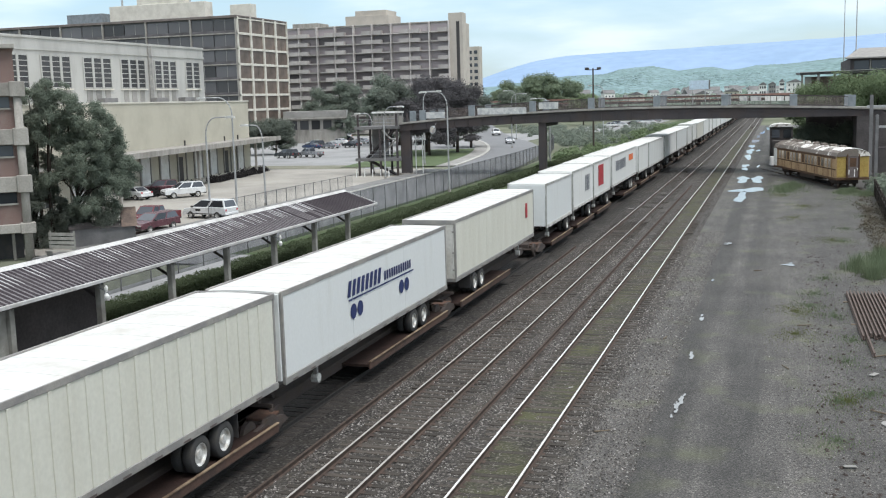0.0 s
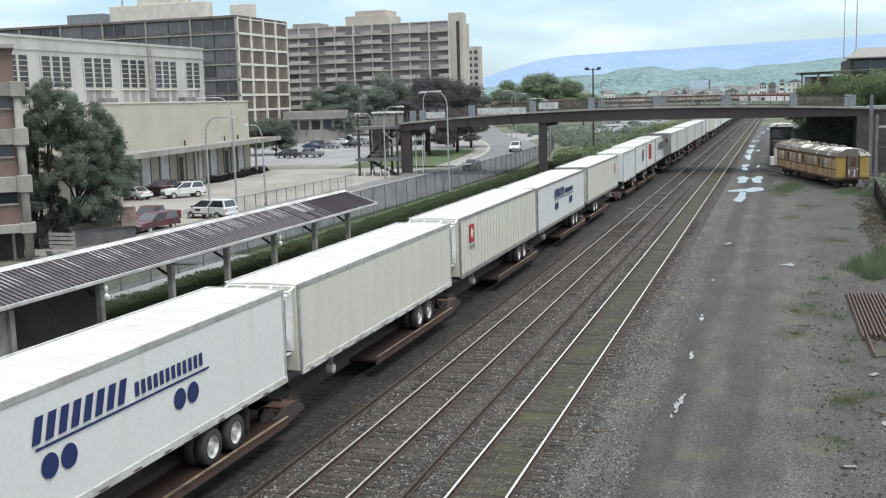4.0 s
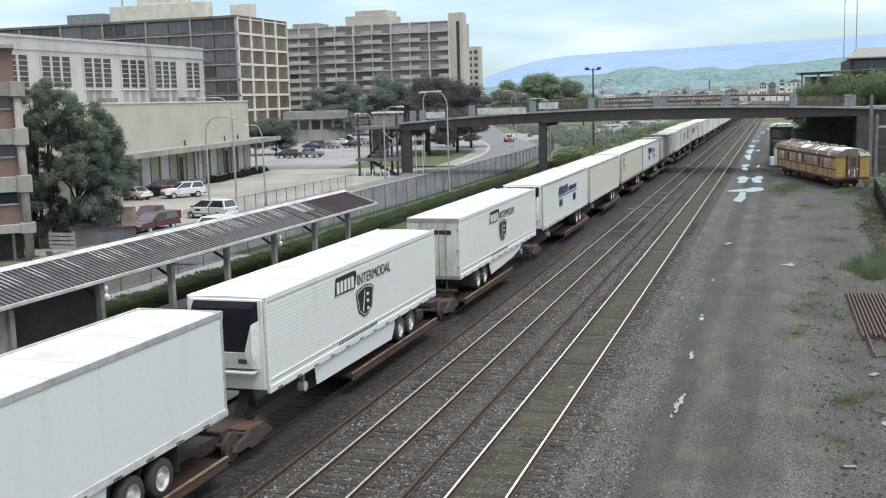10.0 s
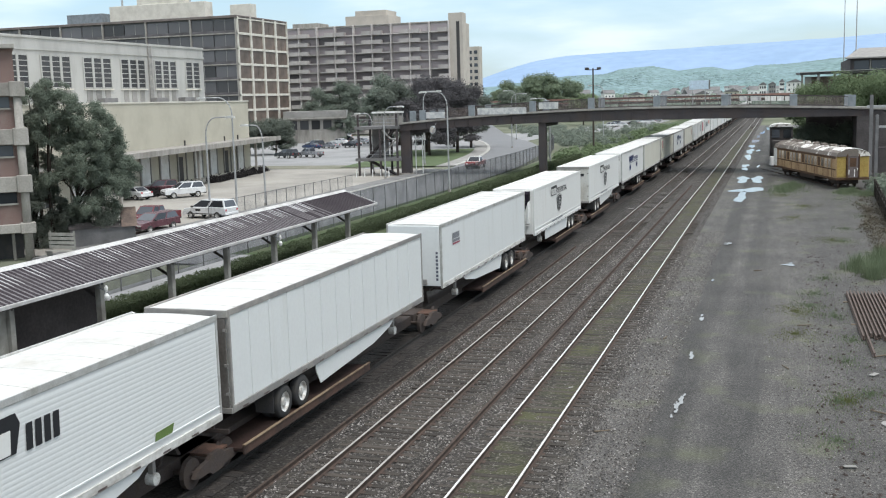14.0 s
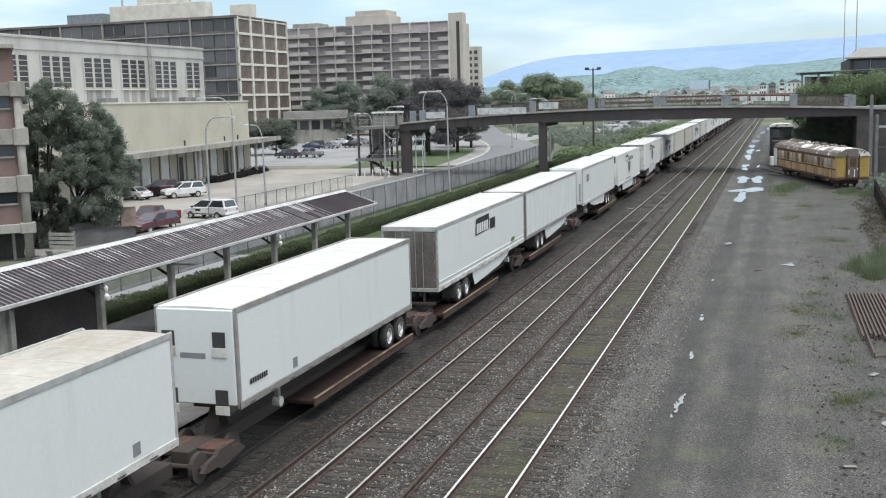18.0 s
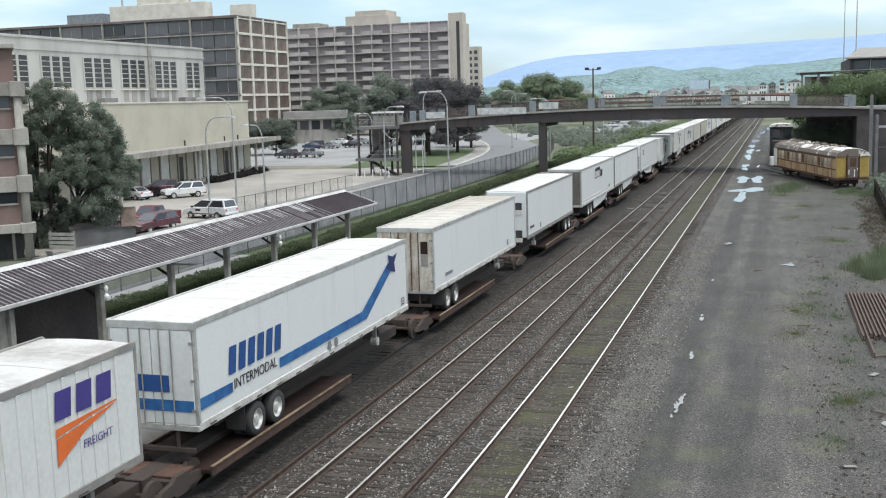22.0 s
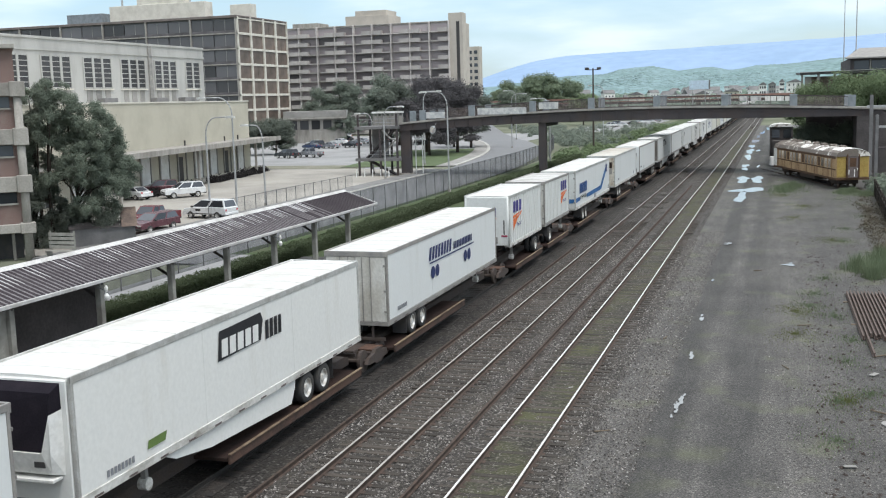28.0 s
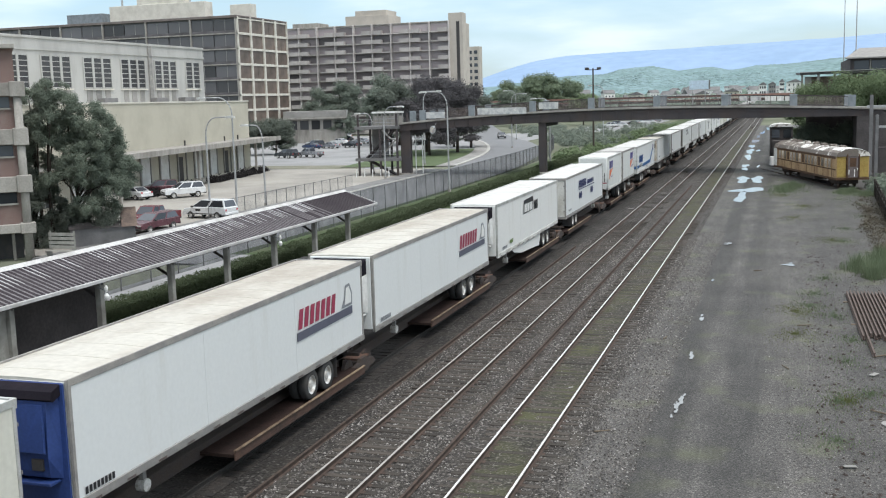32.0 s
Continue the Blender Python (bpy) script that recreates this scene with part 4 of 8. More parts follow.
            u = part("cooling_unit", Shape().loft([[(-1.04, y0, zb + 0.72), (1.04, y0, zb + 0.72), (1.06, y0, zm), (1.06, y0, zt - 0.7), (0.8, y0, zm + 0.05), (-0.8, y0, zm + 0.05), (-1.06, y0, zt - 0.7), (-1.06, y0, zm)], [(-0.9, y2, zb + 0.8), (0.9, y2, zb + 0.8), (0.97, y1, zm), (0.99, y1, zt - 0.75), (0.74, y1, zm), (-0.74, y1, zm), (-0.99, y1, zt - 0.75), (-0.97, y1, zm)]]), shell, t, "white lower casing of the cooling unit")
            part("condenser", Shape().loft([[(-0.79, y0, zm + 0.06), (0.79, y0, zm + 0.06), (1.05, y0, zt - 0.68), (1.05, y0, zt - 0.14), (-1.05, y0, zt - 0.14), (-1.05, y0, zt - 0.68)], [(-0.73, y1 - sg * 0.03, zm + 0.02), (0.73, y1 - sg * 0.03, zm + 0.02), (0.98, y1 - sg * 0.03, zt - 0.74), (0.98, y2, zt - 0.3), (-0.98, y2, zt - 0.3), (-0.98, y1 - sg * 0.03, zt - 0.74)]]), M_GRILLE, u, "black condenser grille")
        for zz in (zb + 0.95,):
            part("service_panel", Shape().rbox(0.5, min(y1 - sg * 0.14, y1 - sg * 0.04), zz, 0.78, max(y1 - sg * 0.14, y1 - sg * 0.04), zz + 0.26, 0.01), M_DARK, u)
        part("unit_sill", Shape().rbox(-0.98, min(y0, y1), zb + 0.64, 0.98, max(y0, y1), zb + 0.71, 0.01), shell, u)
        if reefer == "blue":
            part("unit_hood", Shape().prism([(ny, zt - 0.08), (ny, zt - 0.32), (y1 - sg * 0.1, zt - 0.42), (y1 - sg * 0.02, zt - 0.36), (y1 - sg * 0.08, zt - 0.2)], 0, -1.12, 1.12), M_GRILLE, u, "dark hood over the cooling unit")
        if guard:
            y3 = y1 + sg * 0.06
            gr = Shape().cyl((-1.15, y3, zt - 0.2), (1.15, y3, zt - 0.2), 0.045, n=8)
            for x in (-1.15, -0.4, 0.4, 1.15):
                gr.cyl((x, y0, zt - 0.1), (x, y3, zt - 0.2), 0.04, n=8)
            gr.cyl((-1.15, y3, zt - 0.34), (1.15, y3, zt - 0.34), 0.035, n=8)
            for x in (-1.15, 1.15):
                gr.cyl((x, y3, zt - 0.34), (x, y3, zt - 0.2), 0.035, n=8)
            part("guard_rail", gr, M_WHITEP, u, "white tubular guard")
    if near == "rear" or detail > 1:
        part("rear_header", Shape().rbox(-1.29, min(ry, ry + rs * 0.06), zt - 0.22, 1.29, max(ry, ry + rs * 0.06), zt - 0.01, 0.01), M_RAILGREY if rail is M_WHITE else rail, t)
        part("rear_sill", Shape().rbox(-1.29, min(ry, ry + rs * 0.06), zb - 0.02, 1.29, max(ry, ry + rs * 0.06), zb + 0.14, 0.01), M_RAILGREY if rail is M_WHITE else rail, t)
        for sx in (-1, 1):
            x0, x1 = (0.012, 1.2) if sx > 0 else (-1.2, -0.012)
            d = part("rear_door", Shape().rbox(x0, min(ry, ry + rs * 0.05), zb + 0.15, x1, max(ry, ry + rs * 0.05), zt - 0.23, 0.012), door or (M_DOOR if name != "blue_striped_trailer" else M_GREYW), t)
            if door is M_DOORR:
                part("door_vent", Shape().rbox(sx * 0.88 - 0.16, min(ry + rs * 0.05, ry + rs * 0.065), zt - 1.15, sx * 0.88 + 0.16, max(ry + rs * 0.05, ry + rs * 0.065), zt - 0.6, 0.004), M_DECK, d)
                part("vent_flap", Shape().rbox(sx * 0.88 - 0.15, min(ry + rs * 0.05, ry + rs * 0.07), zt - 1.7, sx * 0.88 + 0.15, max(ry + rs * 0.05, ry + rs * 0.07), zt - 1.17, 0.004), M_RAILGREY, d)
            for q in (0.28, 0.62):
                x = sx * q
                part("lock_rod", Shape().cyl((x, ry + rs * 0.08, zb + 0.1), (x, ry + rs * 0.08, zt - 0.2), 0.02, n=6), M_RAILGREY if door is not M_DOORR else M_UNDER, d)
            for zz in (zb + 0.5, zb + 1.3, zt - 0.6):
                part("hinge", Shape().box(sx * 1.2 - 0.06, min(ry + rs * 0.05, ry + rs * 0.08), zz, sx * 1.2 + 0.06, max(ry + rs * 0.05, ry + rs * 0.08), zz + 0.08), M_RAILGREY, d)
        part("rear_bumper", Shape().rbox(-1.1, min(ry - rs * 0.1, ry), zb - 0.62, 1.1, max(ry - rs * 0.1, ry), zb - 0.5, 0.01).beam((-0.6, ry - rs * 0.05, zb), (-0.6, ry - rs * 0.05, zb - 0.6), 0.08, 0.08).beam((0.6, ry - rs * 0.05, zb), (0.6, ry - rs * 0.05, zb - 0.6), 0.08, 0.08), M_UNDER, t)
    # running gear
    wy = wheels_at if wheels_at is not None else (3.2 if L > 10 else 1.6)
    axles = (0, 1.25) if L > 10 else (0,)
    ty, rm = wheel_mesh(0.5, 0.28, M_RIM)
    zc = 1.06
    part("slider_frame", Shape().box(-0.55, min(ry - rs * (wy - 1.2), ry - rs * (wy + 2.2)), zc + 0.1, 0.55, max(ry - rs * (wy - 1.2), ry - rs * (wy + 2.2)), zb), M_UNDER, t)
    for a in axles:
        y = ry - rs * (wy + a)
        part("axle", Shape().cyl((-1.0, y, zc), (1.0, y, zc), 0.07, n=8), M_UNDER, t)
        for sx in (-1, 1):
            for dx in (1.12, 0.78):
                w = part("wheel", ty, parent=t, at=pose(sx * dx, y, zc, 0, 0, 0 if sx > 0 else 180))
                part("rim", rm, parent=w)
        for sx in (-1, 1):
            part("mudflap", Shape().box(sx * 0.95 - 0.3, ry - rs * (wy - 0.75) - 0.01, zb - 0.75, sx * 0.95 + 0.3, ry - rs * (wy - 0.75) + 0.01, zb), M_DARK, t) if a == 0 else None
    gy = ny - sg * (2.9 if L > 10 else 1.6)
    for sx in (-1, 1):
        lg = part("landing_leg", Shape().rbox(sx * 0.95 - 0.07, gy - 0.07, 0.95, sx * 0.95 + 0.07, gy + 0.07, zb, 0.01), M_RAILGREY, t)
        part("foot", Shape().cyl((sx * 0.95 - 0.12, gy, 1.02), (sx * 0.95 + 0.12, gy, 1.02), 0.16, n=12), M_RIM, lg)
    if skirt == "full":
        q = [(3.3, 0.0), (3.42, -0.66), (10.4, -0.74), (10.75, -0.3), (10.8, 0.0)]
        part("side_skirt", Shape().prism([(a if near == "nose" else L - a, zb + b) for a, b in q], 0, 1.2, 1.225), M_COOL, t)
    elif skirt:
        q = [(3.3, 0.0), (3.9, -0.26), (5.6, -0.52), (10.4, -0.74), (10.7, -0.3), (10.75, 0.0)]
        q = [(a if near == "nose" else L - a, zb + b) for a, b in q]
        part("side_skirt", Shape().prism(q, 0, 1.2, 1.225), body_mat, t)
    MOVING.append((t, s))
    return t


def spine_car(s, L, wheels_near, yellow):
    """The skeleton flat car under one trailer."""
    m = M_SPINEY if yellow else M_SPINE
    c = thing("spine_car", ("faded yellow" if yellow else "rust-brown") + " steel skeleton flat car under a trailer", "rail car", "cars of the train")
    part("centre_sill", Shape().rbox(-0.28, -1.2, 0.32, 0.28, L + 1.2, 0.72, 0.02), M_UNDER, c)
    a, b = (0.3, min(L - 1, 9.8)) if wheels_near else (max(1, L - 9.8), L - 0.3)
    pl = part("wheel_platform", Shape().rbox(-1.36, a, 0.44, 1.36, b, 0.545, 0.01), M_DECK, c)
    for sx in (-1, 1):
        sd = part("side_ledge", Shape().rbox(min(sx * 1.33, sx * 1.40), a, 0.36, max(sx * 1.33, sx * 1.40), b, 0.62, 0.015), M_SPINEY if yellow else M_LEDGE, pl)
        part("worn_lip", Shape().rbox(min(sx * 1.34, sx * 1.43), a, 0.62, max(sx * 1.34, sx * 1.43), b, 0.665, 0.01), M_LIP, sd, "worn pale upper edge")
    for i in range(5):
        y = a + (b - a) * (i + 0.5) / 5
        part("cross_bearer", Shape().box(-1.3, y - 0.08, 0.28, 1.3, y + 0.08, 0.44), M_UNDER, pl)
    hy = L - 0.9 if wheels_near else 0.9
    hs = part("hitch_stand", Shape().beam((0, hy - 0.5, 0.7), (0, hy, 1.5), 0.3, 0.12).beam((0, hy + 0.5, 0.7), (0, hy, 1.5), 0.3, 0.12), M_UNDER, c)
    part("hitch_plate", Shape().rbox(-0.5, hy - 0.45, 1.48, 0.5, hy + 0.45, 1.58, 0.02), M_UNDER, hs)
    ep = part("end_platform", Shape().rbox(-0.95, -0.75, 0.62, 0.95, 0.15, 0.7, 0.01), m, c)
    part("brake_hose", Shape().tube([(0.5, -0.75, 0.62), (0.55, -1.0, 0.45), (0.5, -1.2, 0.5)], 0.03, 6), M_DARK, ep)
    tk = part("truck", Shape().rbox(-0.95, -0.85, 0.42, 0.95, -0.35, 0.62, 0.03), M_UNDER, c)
    for sx in (-1, 1):
        part("side_frame", Shape().prism([(-1.75, 0.36), (-1.5, 0.56), (-1.0, 0.62), (-0.85, 0.74), (-0.35, 0.74), (-0.2, 0.62), (0.3, 0.56), (0.55, 0.36), (0.3, 0.30), (-0.2, 0.30), (-0.35, 0.2), (-0.85, 0.2), (-1.0, 0.30), (-1.5, 0.30)], 0, sx * 0.98 - 0.07, sx * 0.98 + 0.07), M_UNDER, tk)
    for y in (-1.5, 0.3):
        def ws():
            q = Shape()
            for sx in (-1, 1):
                q.cyl((sx * 0.68, 0, 0), (sx * 0.81, 0, 0), 0.42, n=18)
            q.cyl((-0.9, 0, 0), (0.9, 0, 0), 0.08, n=8)
            return q
        w = part("wheelset", shared("wheelset", ws, M_UNDER, False), parent=tk, at=(0, y, 0.42))
        if -235 < s < -20:
            ROLLING.append((w, y))
    MOVING.append((c, s))
    return c


def two_disc_logo(t, L, zb, k=1.0):
    """Navy lettering blocks, a rule and two pairs of discs."""
    part("logo_lettering", letter_bars(8, 3.3, 0.56, 0.3, 0.38), M_BLUE, t, "navy block lettering", on_side(5.0, zb + 1.72))
    part("logo_lettering", letter_bars(12, 3.1, 0.34, 0.0, 0.4), M_BLUE, t, "navy block lettering", on_side(8.6, zb + 1.74))
    part("logo_rule", plate([(0, 0), (6.8, 0), (6.8, 0.06), (0, 0.06)]), M_BLUE, t, "", on_side(5.1, zb + 1.58))
    for q in (5.5, 6.12, 10.45, 11.07):
        part("logo_disc", disc_plate(q, 0, 0.27, 0.27), M_BLUE, t, "", on_side(0, zb + 1.17))


def shield_logo(t, L, zb, dy=0.0):
    part("logo_block", plate([(0, 0), (1.75, -0.02), (1.95, 0.5), (1.8, 0.62), (0.12, 0.6)]), M_BLACK, t, "black block with white letter shapes", on_side(4.98 + dy, zb + 1.95))
    part("logo_letters", letter_bars(5, 1.6, 0.4, 0.05, 0.3), M_WHITE, t, "", Matrix.Translation((SIDE + 0.004, 5.13 + dy, zb + 1.99)))
    words("lettering", "INTERMODAL", 0.545, M_BLACK, t, side_text(6.95 + dy, zb + 1.98), "black capitals on the side")
    part("logo_shield", plate([(0.0, 0.93), (0.2, 1.06), (0.86, 1.15), (1.52, 1.06), (1.72, 0.93), (1.5, 0.24), (1.02, 0.0), (0.7, 0.0), (0.22, 0.24)]), M_BLACK, t, "black shield", on_side(6.8 + dy, zb + 0.76))
    crest = [(0.0, 0.93), (0.2, 1.06), (0.86, 1.15), (1.52, 1.06), (1.72, 0.93), (1.5, 0.24), (1.02, 0.0), (0.7, 0.0), (0.22, 0.24)]
    for name, k, m, lift in (("shield_rim", 0.91, M_GREYW, 0.004), ("shield_field", 0.85, M_BLACK, 0.008)):
        part(name, plate([(0.86 + (y - 0.86) * k, 0.58 + (z - 0.58) * k) for y, z in crest]), m, t, "", Matrix.Translation((SIDE + lift, 6.8 + dy, zb + 0.76)))
    part("shield_road", plate([(0.56, 0.22), (0.66, 0.18), (0.84, 0.96), (0.80, 0.96)]), M_GREYW, t, "", Matrix.Translation((SIDE + 0.012, 6.8 + dy, zb + 0.76)))
    for q in (0.2, 0.47, 0.72):
        part("shield_dash", plate([(0.98, q), (1.22, q), (1.16, q + 0.11), (0.95, q + 0.11)]), M_GREYW, t, "", Matrix.Translation((SIDE + 0.012, 6.8 + dy, zb + 0.76)))
    dash = shared("side_dash", lambda: Shape().box(0, 0, 0, 0.004, 0.14, 0.12), M_GREYLOGO)
    for i in range(16):
        part("side_dash", dash, None, t, "", on_side(5.2 + dy + i * 0.225, zb + 0.22))


def block_logo(t, L, zb, y=6.05, badge=2.6):
    part("logo_block", plate([(0, 0), (2.45, 0.05), (2.62, 0.62), (2.5, 0.85), (0.14, 0.8)]), M_BLACK, t, "black block with white letter shapes", on_side(y, zb + 1.68))
    part("logo_letters", letter_bars(5, 2.2, 0.48, 0.08, 0.25), M_WHITE, t, "", Matrix.Translation((SIDE + 0.004, y + 0.2, zb + 1.75)))
    part("logo_letters", letter_bars(4, 1.1, 0.55, 0.05, 0.3), M_BLACK, t, "", on_side(y + 2.75, zb + 1.68))
    part("green_badge", plate([(0, 0), (0.75, 0), (0.85, 0.22), (0.05, 0.2)]), M_GREENLOGO, t, "", on_side(badge, zb + 0.42))


def arrow_logo(t, L, zb):
    part("logo_lettering", letter_bars(6, 3.3, 0.76, 0.16, 0.3), M_MNAVY, t, "blue block lettering", on_side(1.6, zb + 1.06))
    words("lettering", "INTERMODAL", 0.42, M_BLACK, t, side_text(1.85, zb + 0.6), "blue capitals on the side")
    part("logo_band", plate([(0, 0.52), (1.7, 0.55), (1.7, 0.83), (0, 0.84)]), M_MBLUE, t, "blue band", on_side(0.08, zb))
    part("logo_band", plate([(4.6, 0.5), (11.6, 0.53), (14.4, 1.95), (13.95, 2.2), (11.2, 0.87), (4.6, 0.8)]), M_MBLUE, t, "blue arrow band", on_side(0.05, zb))
    part("logo_arrow", plate([(13.75, 2.05), (14.2, 1.86), (14.72, 1.74), (14.62, 2.12), (14.95, 2.46), (14.45, 2.38), (13.95, 2.52), (14.08, 2.24)]), M_BLUE, t, "navy bird-like arrow head", Matrix.Translation((SIDE + 0.005, 0.05, zb)))
    for q in (8.3, 8.85):
        part("logo_badge", disc_plate(q, 0.3, 0.16, 0.2, 6), M_GREYLOGO, t, "", on_side(0, zb))


def pup_logo(t, L, zb, y=5.15):
    part("logo_lettering", letter_bars(3, 2.1, 0.62, 0.1, 0.26), M_VIOLET, t, "violet block lettering", on_side(y, zb + 1.84))
    part("logo_wedge", plate([(0, 0.5), (0.02, 0.68), (2.1, 0.76), (2.12, 0.72), (1.3, 0.66)]), M_ORANGE, t, "orange stripe", on_side(y, zb + 1.0))
    part("logo_wedge", plate([(0, -0.12), (0.02, 0.46), (2.05, 0.69), (1.0, 0.4)]), M_ORANGE, t, "orange wedge", on_side(y, zb + 1.0))
    words("lettering", "FREIGHT", 0.27, M_VIOLET, t, side_text(y + 0.85, zb + 1.0), "small dark capitals")


def ship_logo(t, L, zb):
    part("logo_lettering", letter_bars(7, 2.95, 0.62, 0.25, 0.32), M_WINE, t, "wine-red slanted block lettering", on_side(11.05, zb + 1.5))
    part("logo_rule", plate([(0, 0), (4.45, 0.03), (4.45, 0.3), (0, 0.27)]), M_GREYNAVY, t, "", on_side(10.95, zb + 1.15))
    part("logo_sail", plate([(0, 0), (0.95, 0), (0.98, 0.4), (0.75, 0.78), (0.4, 0.74), (0.3, 0.35)]), M_GREYLOGO, t, "grey sailing ship shape", on_side(14.45, zb + 1.5))
    part("logo_sail", plate([(0.3, 0.08), (0.85, 0.08), (0.86, 0.4), (0.68, 0.68), (0.45, 0.64)]), M_WHITE, t, "", Matrix.Translation((SIDE + 0.004, 14.45, zb + 1.5)))


def number_bars(t, L, zb, y=0.6, z=0.3, col=None):
    part("number_bars", letter_bars(8, 1.1, 0.16, 0, 0.35), col or M_GREYLOGO, t, "", on_side(y, zb + z))


def build_train():
    T = []

    def car(s, L, near):
        spine_car(s, L, near == "rear", len(MOVING) % 10 in (0, 2, 4, 6))

    def put(s, L, zt, near, m, style, label, name="semi_trailer", **k):
        t = trailer(s, L, zt, near, m, style, name, label, **k)
        car(s, L, near)
        return t, L, zt - 2.88

    # towards the camera: the last trailers to pass
    put(-301.5, 16.2, 4.48, "nose", M_WHITE, "smooth", "plain white highway trailer")
    put(-283.3, 16.3, 4.48, "nose", M_CREAM, "smooth", "cream highway trailer with a plain side")
    t = put(-265.4, 16.4, 4.42, "nose", M_COOL, "smooth", "white trailer with a red and blue ship logo", reefer="blue", rail=M_RAILGREY, roof=M_ROOFT)
    ship_logo(*t), number_bars(*t, 0.3, 0.25, M_BLACK)
    t = put(-247.9, 16.15, 4.44, "nose", M_COOL, "smooth", "white trailer with a red and blue ship logo", reefer=True, rail=M_RAILGREY, roof=M_ROOFT)
    ship_logo(*t), number_bars(*t, 0.6, 0.25)
    t = put(-229.9, 16.0, 4.46, "nose", M_WHITE, "smooth", "smooth white refrigerated trailer with a black block logo", reefer=True, skirt=True)
    block_logo(*t), number_bars(*t, 1.0, 0.3)
    t = put(-211.0, 16.2, 4.36, "rear", M_COOL, "smooth", "white trailer with navy lettering and discs", wheels_at=2.8, rail=M_RAILGREY)
    two_disc_logo(*t), number_bars(*t, 1.0, 0.4)
    t = put(-191.8, 8.2, 4.66, "nose", M_GREYW, "post", "short grey-white trailer with vertical posts and an orange wedge logo", roof=M_ROOFW)
    pup_logo(*t, y=0.85)
    for q in (-1.0, -0.44, 0.12):
        part("nose_lettering", Shape().box(q, -0.06, 3.5, q + 0.42, -0.052, 4.0), M_VIOLET, t[0], "violet block lettering")
    part("nose_socket", Shape().rbox(0.15, -0.12, 2.0, 0.62, -0.05, 2.36, 0.02), M_RAILGREY, t[0], "grey air and power sockets")
    part("nose_plate", Shape().rbox(0.2, -0.075, 2.46, 0.5, -0.05, 2.66, 0.01), M_GREYLOGO, t[0])
    part("nose_plate", Shape().rbox(0.95, -0.06, 2.5, 1.02, -0.05, 3.3, 0.004), M_DARK, t[0])
    part("warning_strip", Shape().rbox(0.82, -0.06, 2.36, 1.18, -0.05, 2.46, 0.004), M_WINE, t[0])
    for sx in (-1, 1):
        part("nose_radius", Shape().cyl((sx * 1.13, 0.12, 1.8), (sx * 1.13, 0.12, 4.6), 0.172, n=16), M_GREYW, t[0], smooth=True)
    part("nose_wedge", Shape().prism([(-0.9, 2.9), (-0.7, 3.3), (0.6, 3.42), (-0.4, 3.05)], 1, -0.06, -0.052), M_ORANGE, t[0])
    t = put(-182.5, 8.15, 4.68, "rear", M_GREYW, "post", "short grey-white trailer with a rusty roof and an orange wedge logo", roof=M_ROOFD, rail=M_RAILGREY)
    pup_logo(*t)
    t = put(-171.8, 16.15, 4.58, "rear", M_COOL, "smooth", "white trailer with a blue arrow band", "blue_striped_trailer")
    arrow_logo(*t)
    words("size_figures", "53", 0.42, M_BLACK, t[0], side_text(15.3, t[2] + 0.3), "black size figures")
    part("door_band", Shape().box(-1.2, -0.066, 2.2, 1.2, -0.058, 2.5), M_MBLUE, t[0], "blue band across the doors")
    part("door_lettering", Shape().box(-0.9, -0.066, 2.7, 0.5, -0.058, 3.15), M_MNAVY, t[0], "blue block lettering")
    t = put(-152.2, 14.8, 4.56, "rear", M_COOL, "smooth", "plain white older trailer with stained doors", wheels_at=2.0, door=M_DOORR, rail=M_ALU, roof=M_ROOFT, placard=12.9)
    number_bars(*t, 1.6, 0.5)
    t = put(-134.2, 14.4, 4.52, "nose", M_COOL, "smooth", "plain white trailer with small nose hatches", wheels_at=1.3, rail=M_RAILGREY, placard=3.4)
    for x, z in ((-0.85, 3.6), (0.75, 3.6), (-0.85, 1.95), (0.75, 1.95)):
        h = part("nose_hatch", Shape().rbox(x - 0.2, -0.075, z - 0.22, x + 0.2, -0.05, z + 0.22, 0.008), M_DARK, t[0])
        part("hatch_frame", Shape().rbox(x - 0.22, -0.085, z - 0.5, x + 0.22, -0.05, z - 0.24, 0.008), M_DOOR, h)
    number_bars(*t, 0.6, 0.55, M_BLACK)
    part("nose_numbers", Shape().box(-0.5, -0.06, 3.05, 0.3, -0.052, 3.2), M_GREYLOGO, t[0])
    t = put(-116.2, 16.4, 4.54, "rear", M_COOL, "rib", "white ribbed trailer with a black block logo and skirts", skirt=True, door=M_DOORD)
    block_logo(*t, badge=13.2)
    t = put(-99.2, 16.3, 4.54, "rear", M_COOL, "post", "white panelled trailer with skirts", skirt=True, door=M_DOORD, rail=M_RAILGREY)
    t = put(-80.2, 16.1, 4.58, "nose", M_COOL, "smooth", "white trailer with small dark lettering and skirts", skirt=True)
    part("logo_lettering", letter_bars(6, 1.1, 0.26, 0.1, 0.25), M_GREYLOGO, t[0], "grey block lettering", on_side(1.65, t[2] + 2.0))
    part("logo_lettering", letter_bars(9, 1.15, 0.12, 0.1, 0.25), M_GREYLOGO, t[0], "grey block lettering", on_side(1.65, t[2] + 1.84))
    part("logo_rule", plate([(0, 0), (1.15, 0), (1.15, 0.07), (0, 0.07)]), M_WINE, t[0], "", on_side(1.65, t[2] + 1.73))
    part("nose_numbers", Shape().box(-0.7, -0.06, 3.5, -0.35, -0.052, 3.8), M_GREYLOGO, t[0])
    for i in range(8):
        part("corner_mark", Shape().box(1.02, -0.06, 2.05 + i * 0.17, 1.12, -0.052, 2.16 + i * 0.17), M_GREYNAVY, t[0])
